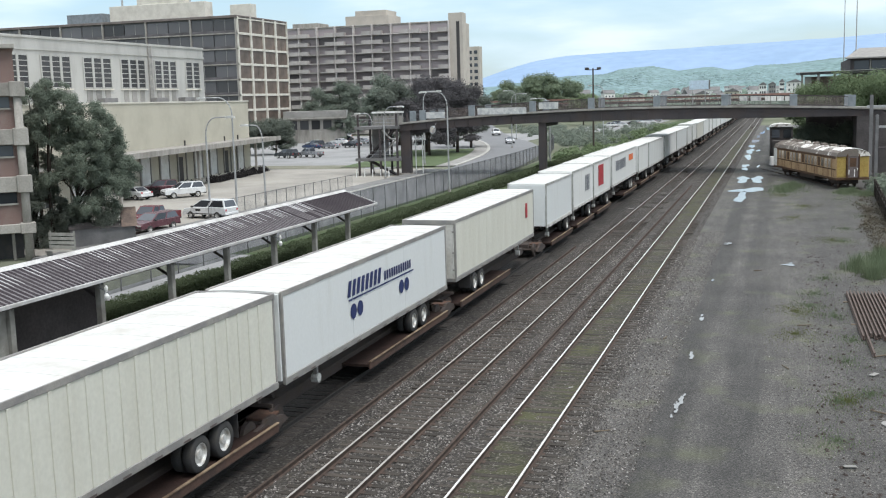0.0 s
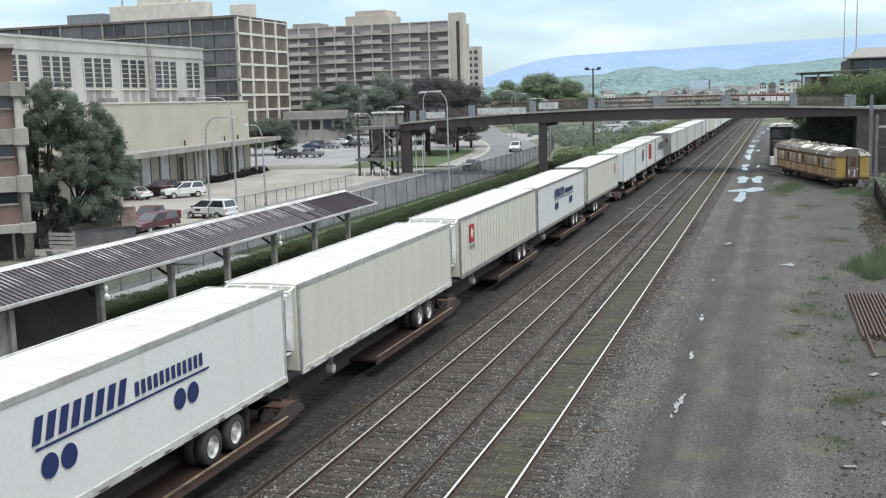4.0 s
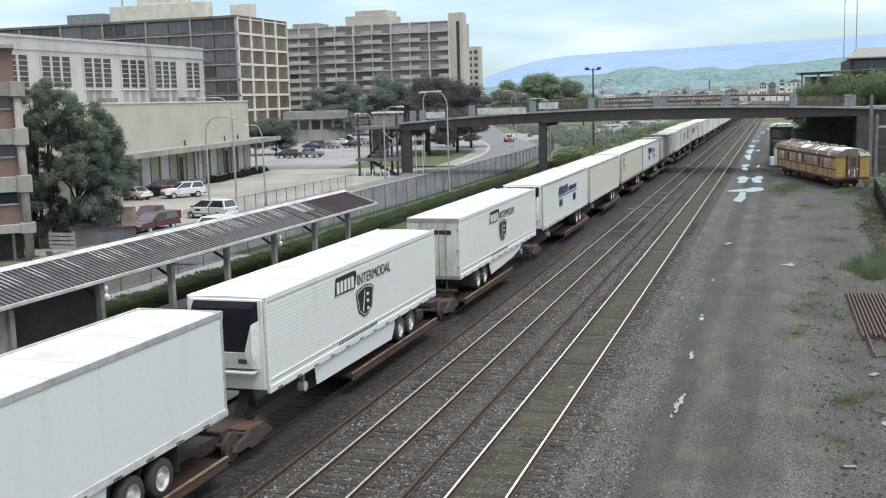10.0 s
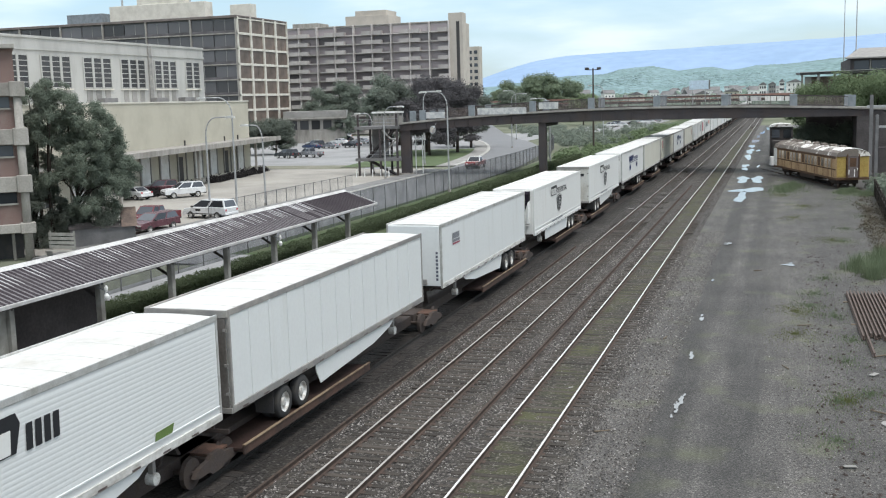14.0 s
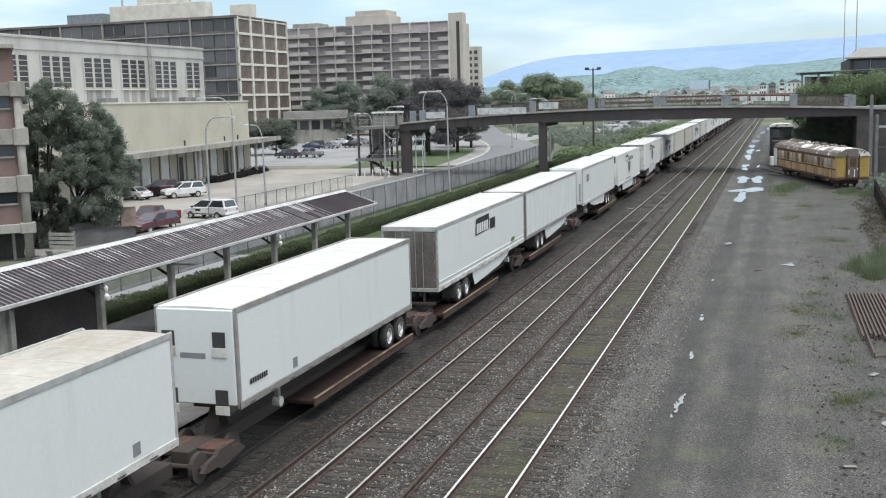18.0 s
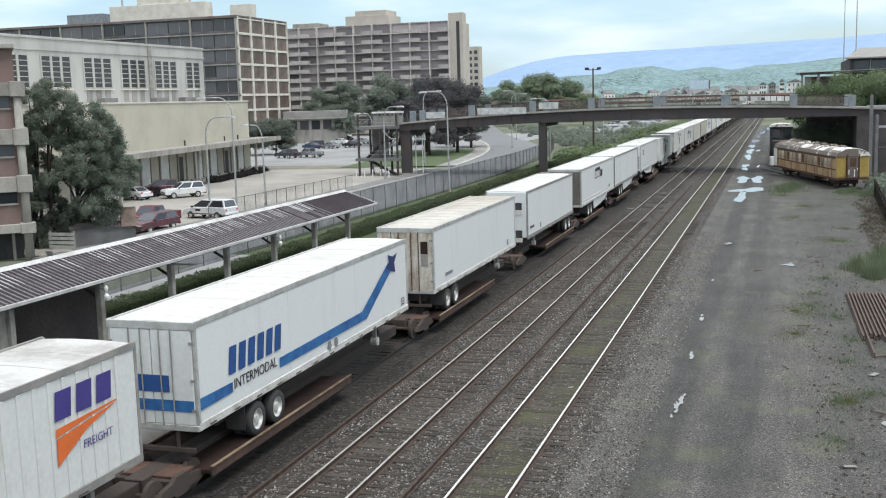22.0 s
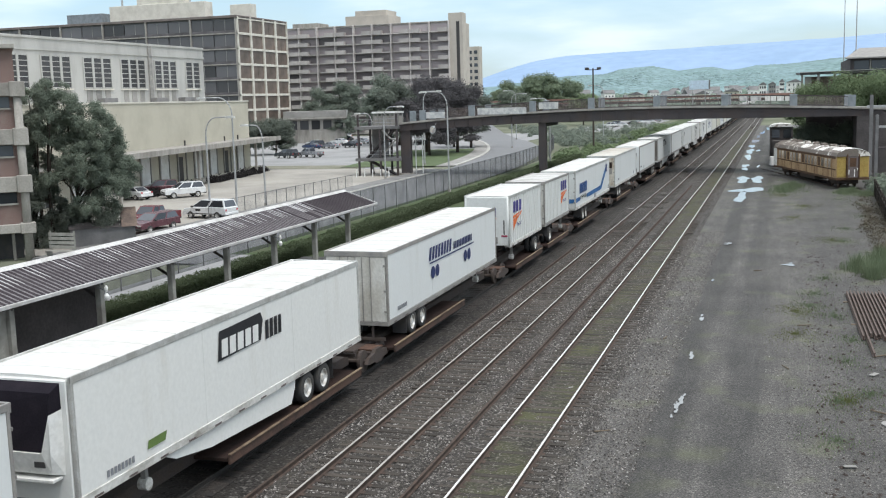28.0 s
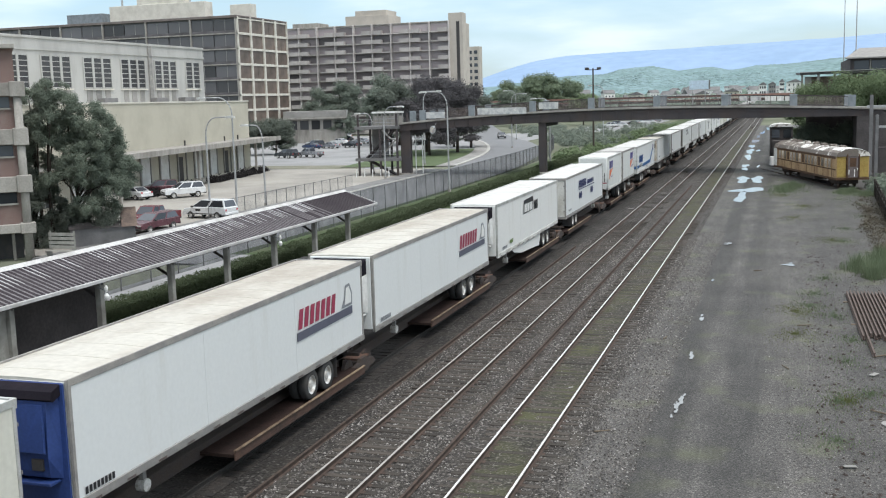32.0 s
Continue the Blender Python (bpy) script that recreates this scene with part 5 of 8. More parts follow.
    part("nose_socket", Shape().rbox(0.25, -0.12, 1.85, 0.6, -0.05, 2.1, 0.02), M_RAILGREY, t[0])
    t = put(-61.6, 15.8, 4.48, "nose", M_WHITE, "rib", "white ribbed refrigerated trailer with black shield logo", reefer=True, skirt="full", rail=M_WHITE)
    shield_logo(*t)
    t = put(-42.0, 16.2, 4.52, "rear", M_WHITE, "rib", "white ribbed trailer with black shield logo and doors towards the tail", skirt=True, rail=M_WHITE)
    shield_logo(*t, 0.4)
    part("door_lettering", Shape().box(-1.0, -0.066, 3.75, 0.9, -0.058, 3.95), M_BLACK, t[0], "dark block lettering")
    t = put(-23.7, 16.4, 4.52, "nose", M_WHITE, "smooth", "white refrigerated trailer with navy lettering and discs", reefer=True)
    two_disc_logo(*t)
    t = put(-6.2, 15.9, 4.48, "nose", M_CREAM, "smooth", "plain off-white refrigerated trailer", reefer=True, guard=True)
    t = put(11.3, 16.2, 4.50, "nose", M_CREAM, "post", "cream refrigerated trailer with a small red square logo", reefer=True, guard=True, rail=M_RAILGREY)
    part("logo_square", plate([(0, 0), (0.85, 0), (0.85, 0.88), (0, 0.88)]), M_RED, t[0], "red square logo", on_side(1.45, t[2] + 1.5))
    part("logo_caption", plate([(0.0, -0.3), (0.9, -0.3), (0.9, -0.12), (0.0, -0.12)]), M_GREYLOGO, t[0], "", on_side(1.45, t[2] + 1.5))
    part("logo_mark", plate([(0.2, 0.42), (0.45, 0.2), (0.68, 0.5), (0.42, 0.72)]), M_WHITE, t[0], "", Matrix.Translation((SIDE + 0.004, 1.45, t[2] + 1.5)))
    t = put(28.0, 16.4, 4.46, "nose", M_COOL, "smooth", "cool white refrigerated trailer with navy lettering and discs", reefer=True, rail=M_RAILGREY)
    two_disc_logo(*t)
    t = put(45.9, 16.3, 4.52, "rear", M_CREAM, "smooth", "cream trailer with a small red logo", rail=M_RAILGREY)
    part("logo_square", plate([(0, 0), (0.5, 0), (0.5, 0.85), (0, 0.85)]), M_RED, t[0], "small faded red logo", on_side(14.1, t[2] + 1.35))
    t = put(66.0, 8.6, 4.52, "nose", M_COOL, "smooth", "short white trailer with a rounded nose")
    t = put(75.2, 8.6, 4.64, "nose", M_WHITE, "smooth", "short white trailer with grey lettering")
    part("logo_lettering", letter_bars(3, 2.0, 1.2, 0.1, 0.3), M_GREYLOGO, t[0], "grey block lettering", on_side(5.0, t[2] + 1.0))
    t = put(84.3, 8.6, 4.66, "nose", M_WHITE, "smooth", "short white trailer with a red square")
    part("logo_square", plate([(0, 0), (2.6, 0), (2.6, 1.7), (0, 1.7)]), M_RED, t[0], "faded red square", on_side(2.2, t[2] + 0.8))
    t = put(94.0, 16.6, 4.70, "nose", M_WHITE, "smooth", "white trailer with dark lettering and an orange patch")
    part("logo_lettering", letter_bars(8, 6.6, 0.9, 0.1, 0.3), M_GREYLOGO, t[0], "dark grey block lettering", on_side(2.2, t[2] + 1.3))
    part("logo_patch", plate([(0, 0), (3.0, 0), (3.0, 0.6), (0, 0.6)]), M_ORANGE, t[0], "", on_side(11.0, t[2] + 1.7))
    r = random.Random(9)
    s = 112.8
    kinds = ((8.6, M_WHITE), (16.2, M_GREYW), (16.2, M_WHITE), (16.2, M_COOL), (8.6, M_GREYW), (8.6, M_WHITE), (16.2, M_CREAM), (16.2, M_WHITE))
    i = 0
    while s < 470:
        L, m = kinds[i % len(kinds)]
        put(s, L, 4.5 + r.uniform(0, 0.18), "nose" if r.random() < 0.6 else "rear", m, "smooth", "white highway trailer far along the train", detail=1 if s < 200 else 0)
        s += L + r.choice((0.9, 1.4, 2.6))
        i += 1


build_train()

# ---- station canopy and fences ----
def canopy():
    c = thing("platform_canopy", "dark ribbed platform canopy with a low gable on posts", "canopy")
    xf, zf, xr, zr, xb, zb_, y0, y1 = -24.75, 3.5, -27.0, 4.31, -29.3, 3.5, 14.0, 63.2
    part("roof_slope", Shape().prism([(xf, zf), (xr, zr), (xr, zr - 0.1), (xf, zf - 0.1)], 1, y0, y1), M_ROOFRIB, c)
    part("roof_slope", Shape().prism([(xb, zb_), (xr - 0.01, zr), (xr - 0.01, zr - 0.1), (xb, zb_ - 0.1)], 1, y0, y1), M_ROOFRIB, c)
    r = random.Random(3)

    def rib(t0, t1, w, up):
        (xa, za), (xc, zc) = ((xf - 0.05 + (xr + 0.15 - xf) * t, zf + 0.016 + (zr - zf - 0.052) * t) for t in (t0, t1))
        return Shape().add([(x, y, z + d) for x, z in ((xa, za), (xc, zc)) for y, d in ((-w, 0), (w, 0), (w * 0.5, up), (-w * 0.5, up))],
                           [(0, 1, 2, 3), (7, 6, 5, 4), (0, 4, 5, 1), (1, 5, 6, 2), (2, 6, 7, 3), (3, 7, 4, 0)])
    mid, dull = shared("roof_rib", lambda: rib(0.0, 1.0, 0.034, 0.03), M_RIBMID), shared("roof_rib", lambda: rib(0.0, 1.0, 0.03, 0.025), M_ROOFRIB)
    bare = [shared("bare_strip", lambda a=a, b=b: rib(a, b, 0.03, 0.036), M_RIBLIGHT) for a, b in ((0.45, 1.0), (0.15, 0.95), (0.0, 1.0), (0.65, 0.98), (0.1, 0.6), (0.35, 0.8))]
    y = y0 + 0.3
    while y < y1 - 0.2:
        q = r.random()
        part("roof_rib", dull if y > 56.5 or (y > 50 and q > 0.8) else mid, parent=c, at=(0, y, 0))
        if y < 56 and r.random() < 0.55:
            part("bare_strip", r.choice(bare), parent=c, at=(0, y, 0))
        y += 0.285
    part("front_fascia", Shape().rbox(xf - 0.02, y0, zf - 0.09, xf + 0.07, y1, zf + 0.05, 0.015), M_FASCIA, c)
    part("eaves_beam", Shape().rbox(xf - 0.32, y0, zf - 0.16, xf - 0.14, y1, zf - 0.02, 0.01), M_STEEL, c)
    part("ridge_cap", Shape().prism([(xr - 0.2, zr - 0.04), (xr, zr + 0.09), (xr + 0.2, zr - 0.04)], 1, y0, y1 + 0.05), M_FASCIA, c)
    part("end_fascia", Shape().beam((xf, y1 + 0.04, zf - 0.02), (xr, y1 + 0.04, zr - 0.02), 0.07, 0.13), M_FASCIA, c)
    part("end_fascia", Shape().beam((xb, y1 + 0.04, zb_ - 0.02), (xr, y1 + 0.04, zr - 0.02), 0.07, 0.13), M_FASCIA, c)
    for y in (19.0, 24.2, 29.3, 34.4, 39.5, 44.4, 49.4, 54.5, 59.4):
        p = part("post", Shape().rbox(xf - 0.6, y - 0.13, G + 0.1, xf - 0.34, y + 0.13, zf - 0.02, 0.02), M_POST, c)
        part("base_block", Shape().rbox(xf - 0.72, y - 0.22, G + 0.12, xf - 0.22, y + 0.22, G + 0.5, 0.02), M_POST, p)
        part("bracket", Shape().beam((xf - 0.6, y, zf - 0.75), (xf - 1.5, y, zf - 0.22), 0.08, 0.1), M_STEEL, p)
        part("tie_beam", Shape().rbox(xb + 0.3, y - 0.07, zf - 0.3, xf - 0.34, y + 0.07, zf - 0.12, 0.02), M_STEEL, c)
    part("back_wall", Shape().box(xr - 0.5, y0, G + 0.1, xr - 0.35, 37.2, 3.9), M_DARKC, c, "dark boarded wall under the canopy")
    part("wall_panel", Shape().box(xf - 0.62, 25.6, G + 0.1, xf - 0.5, 29.3, 3.35), M_POST, c, "pale corrugated wall panel")
    for y in (34.1, 49.1):
        l = part("platform_lamp", Shape().beam((xf - 0.35, y, zf - 0.3), (xf + 0.02, y, zf - 0.42), 0.05, 0.05).cyl((xf + 0.02, y, zf - 0.2), (xf + 0.02, y, zf - 0.7), 0.03, n=6), M_GALV, c)
        for z, r in ((zf - 0.34, 0.07), (zf - 0.66, 0.105)):
            part("lamp_head", Shape().loft([[(xf + 0.06 + q * math.cos(a), y + q * math.sin(a), z + k) for a in np.linspace(0, 6.283, 12, endpoint=False)] for q, k in ((r * 0.4, 0.12), (r, 0.03), (r * 0.95, -0.06), (r * 0.5, -0.14))]), M_WHITEP, l)


canopy()


def chain_fence(name, label, pts, h, step, z=G, material=M_FENCE):
    f = thing(name, label, "fence")
    total = 0
    pm = shared(("fence_post", h), lambda: Shape().cyl((0, 0, z - 0.05), (0, 0, z + h + 0.05), 0.04, n=6), M_FPOST)
    for a, b in zip(pts, pts[1:]):
        a, b = Vector((*a, 0)), Vector((*b, 0))
        n = max(1, round((b - a).length / step))
        for i in range(n):
            part("fence_post", pm, parent=f, at=a.lerp(b, i / n))
        up = Vector((0, 0, 1))
        part("mesh_panel", Shape().add([a + up * z, b + up * z, b + up * (z + h), a + up * (z + h)], [(0, 1, 2, 3)]), material, f)
        part("top_tube", Shape().cyl(a + up * (z + h), b + up * (z + h), 0.025, n=6), M_FPOST, f)
    return f


chain_fence("chain_link_fence", "tall grey chain-link fence between grass and road", [(-35.2, 20), (-35.2, 80), (-35.4, 120), (-36.0, 150), (-38.0, 180), (-42.5, 206), (-47, 225)], 2.45, 3.0)
chain_fence("lot_fence", "low wire fence at the edge of the parking lot", [(-49.3, 84), (-49.3, 100), (-49.2, 118)], 1.5, 2.2, material=wire_mesh("thin_wire", (0.2, 0.2, 0.2), 0.2))


# ---- foliage ----
def leaf_mass(name, blobs, n, size, material, parent=None, seed=1, flat=0.35):
    """Many small leaf blades spread through the outer parts of ellipsoid clumps (x, y, z, rx, ry, rz)."""
    g = np.random.default_rng(seed)
    vol = np.array([b[3] * b[4] * b[5] for b in blobs]) ** 0.75
    pick = g.choice(len(blobs), n, p=vol / vol.sum())
    B = np.array(blobs)[pick]
    d = g.normal(size=(n, 3))
    d /= np.linalg.norm(d, axis=1)[:, None]
    r = (0.3 + 0.45 * np.minimum(1.4, np.abs(g.normal(size=n))) + 0.3 * g.random(n))[:, None]
    c = B[:, :3] + d * r * B[:, 3:] + g.normal(size=(n, 3)) * 0.08
    face = d + np.array((0, 0, 0.45)) + g.normal(size=(n, 3)) * 0.45
    face /= np.linalg.norm(face, axis=1)[:, None]
    u = np.cross(face, g.normal(size=(n, 3)))
    u /= np.linalg.norm(u, axis=1)[:, None] + 1e-6
    w = np.cross(face, u)
    w /= np.linalg.norm(w, axis=1)[:, None] + 1e-6
    s = (size * (0.5 + g.random(n)))[:, None]
    v = np.stack([c - u * s, c + w * s * 0.55, c + u * s, c - w * s * 0.55], 1).reshape(-1, 3)
    i = np.arange(n)[:, None] * 4
    return raw(name, v.tolist(), (i + np.array([0, 1, 2, 3])).tolist(), material, parent)


def tree(x, y, h, r, seed, leaf, label, n=9000, size=0.2, low=0.2, name="tree", extra=0):
    g = random.Random(seed)
    t = thing(name, label, "tree", at=Matrix.Translation((x, y, G)))
    tr = Shape()
    fork = h * 0.28
    k = h / 11
    tr.cyl((0, 0, -0.1), (0.1 * k, 0.05, fork), 0.26 * k, 0.17 * k, n=10)
    blobs = []
    for i in range(9):
        a = i * 2.4 + g.uniform(-0.4, 0.4)
        q = g.uniform(0.35, 0.75) * r
        z = h * g.uniform(0.42, 0.86)
        mid = Vector((q * 0.4 * math.cos(a), q * 0.4 * math.sin(a), (fork + z) / 2 + 0.4))
        end = Vector((q * math.cos(a), q * math.sin(a), z))
        tr.cyl((0.1 * k, 0.05, fork * g.uniform(0.75, 1)), mid, 0.11 * k, 0.07 * k, n=6)
        tr.cyl(mid, end, 0.07 * k, 0.02 * k, n=5)
        for j in range(2):
            e2 = end + Vector((g.uniform(-1, 1), g.uniform(-1, 1), g.uniform(0.1, 0.9))) * r * 0.3
            tr.cyl(mid.lerp(end, 0.6), e2, 0.035 * k, 0.012 * k, n=4)
        s = r * g.uniform(0.34, 0.5)
        blobs.append((end.x, end.y, end.z, s, s, s * 0.72))
    for i in range(7 + extra):
        a, q = g.uniform(0, 6.28), r * g.uniform(0.45, 0.95)
        s = r * g.uniform(0.2, 0.34)
        blobs.append((q * math.cos(a), q * math.sin(a), h * g.uniform(low + 0.08, 0.7), s, s, s * 0.7))
    blobs.append((0, 0, h - r * 0.4, r * 0.45, r * 0.45, r * 0.4))
    if extra:
        for i in range(extra):
            a, q = g.uniform(0, 6.28), r * g.uniform(0.7, 1.08)
            s = r * g.uniform(0.16, 0.26)
            blobs.append((q * math.cos(a), q * math.sin(a), h * g.uniform(0.12, 0.78), s * 1.3, s * 1.3, s * 0.42))
    part("trunk", tr, M_BARK, t, smooth=True)
    leaf_mass("crown", blobs, n, size, leaf, t, seed)
    return t


RIGHT, DEEP = Vector((0.796, 0.605, 0)), Vector((-0.605, 0.796, 0))


def plume_tree(x, y, label, limbs, n, size, leaf, seed):
    """A tall tree of feathery, drooping plumes; each limb is (across, deep, height, radius)."""
    g = random.Random(seed)
    t = thing("tree", label, "tree", at=Matrix.Translation((x, y, G)))
    tr, blobs = Shape(), []
    stems = ((-2.3, 0.1), (-1.6, -0.4), (0.3, 0.3))
    for a, d in stems:
        p = RIGHT * a + DEEP * d
        tr.cyl(p + Vector((0, 0, -0.1)), p * 1.05 + Vector((0, 0, 5.0)), 0.17, 0.11, n=8)
    for a, d, z, r in limbs:
        end = RIGHT * a + DEEP * d + Vector((0, 0, z))
        sa, sd = min(stems, key=lambda q: abs(q[0] - a))
        root = (RIGHT * sa + DEEP * sd) * 1.05 + Vector((0, 0, min(4.9, z * 0.55)))
        mid = root.lerp(end, 0.55) + Vector((0, 0, 0.5))
        tr.cyl(root, mid, 0.1, 0.065, n=6)
        tr.cyl(mid, end, 0.065, 0.03, n=5)
        for j in range(13):
            v = Vector((g.gauss(0, 1), g.gauss(0, 1), g.gauss(0.25, 0.75))).normalized()
            c = end + Vector((v.x * r, v.y * r, v.z * r * 0.75)) * g.uniform(0.55, 1.05)
            s = r * g.uniform(0.26, 0.46)
            tr.cyl(end, c, 0.022, 0.008, n=4)
            blobs.append((c.x, c.y, c.z, s, s, s * 0.5))
            for k in range(2):
                o = Vector((v.x, v.y, 0)) * s * g.uniform(0.5, 1.2)
                blobs.append((c.x + o.x, c.y + o.y, c.z - s * g.uniform(0.3, 0.9), s * 0.5, s * 0.5, s * 0.62))
    part("trunk", tr, M_BARK, t, smooth=True)
    leaf_mass("crown", blobs, n, size, leaf, t, seed)
    return t


plume_tree(-51.2, 67.5, "large feathery green tree beside the parking lot",
           [(-3.0, 0.3, 9.4, 1.2), (-2.2, -0.6, 8.0, 1.2), (-1.2, -0.8, 9.6, 1.4), (0.2, 0.2, 9.0, 1.4), (1.6, -0.8, 7.8, 1.5), (3.4, 0.4, 5.6, 1.4), (-2.6, 0, 11.3, 1.3), (-1.2, 0.5, 11.9, 1.2), (-0.2, -0.5, 10.8, 1.4), (1.2, 0.4, 9.7, 1.5), (2.4, -0.4, 8.6, 1.5), (3.2, 0.2, 7.4, 1.2), (3.6, 0.0, 5.9, 1.2), (3.3, -0.8, 4.3, 1.1), (2.6, 1.0, 6.3, 1.6), (0.4, 1.2, 7.6, 1.6), (0.8, -1.2, 6.4, 1.6), (-1.0, 1.5, 8.6, 1.3), (-0.6, -1.3, 5.0, 1.5), (2.2, -1.4, 4.6, 1.3), (-2.4, 1.0, 6.6, 1.1), (2.3, -1.0, 3.0, 0.9), (1.0, -1.6, 3.2, 1.2)], 230000, 0.055, M_LEAF, 11)
plume_tree(-53.6, 65.4, "smaller leafy tree beside the brick building",
           [(-0.6, 0, 6.0, 1.1), (0.4, 0.5, 4.8, 1.3), (-0.4, -0.5, 3.6, 1.2), (1.2, -0.6, 3.6, 1.2), (2.2, 0.2, 2.4, 1.1)], 60000, 0.055, M_LEAFD, 12)
for x, y, h, r, sd, lf, n, sz in ((-62.0, 186, 12.6, 5.0, 21, M_LEAFK, 11000, 0.3), (-66.5, 198, 15.4, 5.5, 22, M_LEAFK, 12000, 0.3), (-59.5, 196, 14.4, 5.0, 23, M_LEAFK, 12000, 0.3), (-104, 195, 7.2, 3.8, 24, M_LEAFD, 8000, 0.28), (-99, 197, 7.6, 3.8, 25, M_LEAFD, 8000, 0.28),
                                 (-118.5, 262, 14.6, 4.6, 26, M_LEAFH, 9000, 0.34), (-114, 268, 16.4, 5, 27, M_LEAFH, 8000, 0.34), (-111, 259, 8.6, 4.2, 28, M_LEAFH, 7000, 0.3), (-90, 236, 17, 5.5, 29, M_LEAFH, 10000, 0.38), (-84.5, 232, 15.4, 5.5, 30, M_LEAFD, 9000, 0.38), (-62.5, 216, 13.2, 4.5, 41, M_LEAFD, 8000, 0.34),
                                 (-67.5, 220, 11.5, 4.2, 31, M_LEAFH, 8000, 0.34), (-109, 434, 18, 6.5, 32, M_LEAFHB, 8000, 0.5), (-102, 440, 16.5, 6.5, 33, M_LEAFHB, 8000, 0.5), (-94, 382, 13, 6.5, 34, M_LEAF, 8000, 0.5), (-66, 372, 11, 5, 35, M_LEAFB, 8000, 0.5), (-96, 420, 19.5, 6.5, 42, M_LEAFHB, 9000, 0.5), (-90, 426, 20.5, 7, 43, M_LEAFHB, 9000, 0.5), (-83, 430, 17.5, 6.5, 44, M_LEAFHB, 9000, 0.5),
                                 (5.2, 166, 11.4, 3.6, 36, M_LEAFB, 9000, 0.26), (8.6, 165, 12.8, 4.4, 37, M_LEAFB, 9000, 0.26), (13.2, 164, 12.9, 5, 38, M_LEAFB, 9000, 0.26), (8, 178, 9, 5, 39, M_LEAFD, 8000, 0.28), (17, 152, 9, 5, 40, M_LEAFD, 8000, 0.28)):
    tree(x, y, h, r, sd, lf, "leafy tree with an uneven crown" if lf not in (M_LEAFD, M_LEAFK) else "dark dense leafy tree", n * 3, sz * 0.52, extra=16)


def hedge(name, label, x0, y0, x1, y1, h, n, size, leaf, seed, count):
    g = random.Random(seed)
    blobs = []
    for i in range(count):
        q = h * g.uniform(0.35, 0.7)
        blobs.append((g.uniform(x0, x1), g.uniform(y0, y1), G + q * 0.5, q * 1.3, q * 1.5, q))
    return tagged(leaf_mass(name, blobs, n, size, leaf, None, seed), label, "bushes", kind="stuff")


def clipped_hedge(x0, x1, y0, y1, h, n, seed):
    """Leaf blades over the faces of a long clipped box, with a ragged top."""
    g = np.random.default_rng(seed)
    y = y0 + (y1 - y0) * g.random(n) ** 1.3
    face = g.random(n)
    wob = 0.05 * np.sin(y * 0.9) + 0.04 * np.sin(y * 1.7) + 0.035 * np.sin(y * 4.1 + 1)
    hh = h + wob
    x = np.where(face < 0.45, x1 + wob * 0.5, x0 + (x1 - x0) * g.random(n))
    z = np.where(face < 0.45, g.random(n) * hh, hh) + g.normal(size=n) * 0.05
    c = np.stack([x + g.normal(size=n) * 0.06, y, G + z], 1)
    u, w = g.normal(size=(n, 3)), g.normal(size=(n, 3))
    u /= np.linalg.norm(u, axis=1)[:, None]
    w /= np.linalg.norm(w, axis=1)[:, None]
    s = (0.034 * (0.5 + g.random(n)) * (1 + (y - y0) / 50))[:, None]
    v = np.stack([c - u * s, c + w * s * 0.6, c + u * s, c - w * s * 0.6], 1).reshape(-1, 3)
    ob = raw("clipped_hedge", v.tolist(), (np.arange(n)[:, None] * 4 + np.array([0, 1, 2, 3])).tolist(), M_LEAFHG)
    core = part("hedge_core", Shape().box(x0 + 0.05, y0, G - 0.1, x1 - 0.1, y1, G + h - 0.15), M_VERGE, ob)
    return tagged(ob, "long clipped green hedge below the fence", "hedge", kind="stuff")


clipped_hedge(-31.6, -30.4, 34, 170, 0.78, 150000, 5)
hedge("trackside_scrub", "green scrub beside the railway beyond the bridge", -36, 168, -23, 330, 1.5, 22000, 0.22, M_LEAFB, 6, 150)
def undergrowth():
    g = random.Random(17)
    blobs = []
    for i in range(46):
        p = Vector((-51.6, 66.4, 0)) + RIGHT * g.uniform(-3.4, 3.6) + DEEP * g.uniform(-0.6, 2.0)
        q = g.uniform(0.5, 0.9)
        blobs.append((p.x, p.y, G + g.uniform(0.3, 2.2), q, q, q))
    tagged(leaf_mass("undergrowth", blobs, 60000, 0.06, M_LEAFD, None, 18), "dark leafy undergrowth below the large tree", "bushes", kind="stuff")
    blobs = []
    for i in range(60):
        y = -2 - 44 * g.random() ** 1.2
        q = g.uniform(0.35, 0.75)
        x = g.uniform(2.9, 3.6)
        blobs.append((-79.5 + x * 0.9888 - y * 0.1495, 149.2 + x * 0.1495 + y * 0.9888, G + q * 0.5, q * 1.3, q * 1.3, q))
    tagged(leaf_mass("dock_shrubs", blobs, 14000, 0.13, leaves("dark_shrub_leaves", (0.03, 0.028, 0.03), (0.06, 0.055, 0.055)), None, 19), "dark low shrubs and rubbish along the dock", "bushes", kind="stuff")


undergrowth()
def roadside_scrub():
    g = random.Random(31)
    blobs = []
    for i in range(110):
        y = g.uniform(212, 345)
        x = float(np.interp(y, [p[1] for p in ROAD], [p[0] for p in ROAD]))
        q = g.uniform(0.5, 1.5)
        blobs.append((g.uniform(x + 9.5, -33), y, G + q * 0.4, q * 1.4, q * 1.6, q))
    tagged(leaf_mass("roadside_scrub", blobs, 26000, 0.2, M_LEAFH, None, 32), "scrub between the road and the railway, paled for haze", "bushes", kind="stuff")


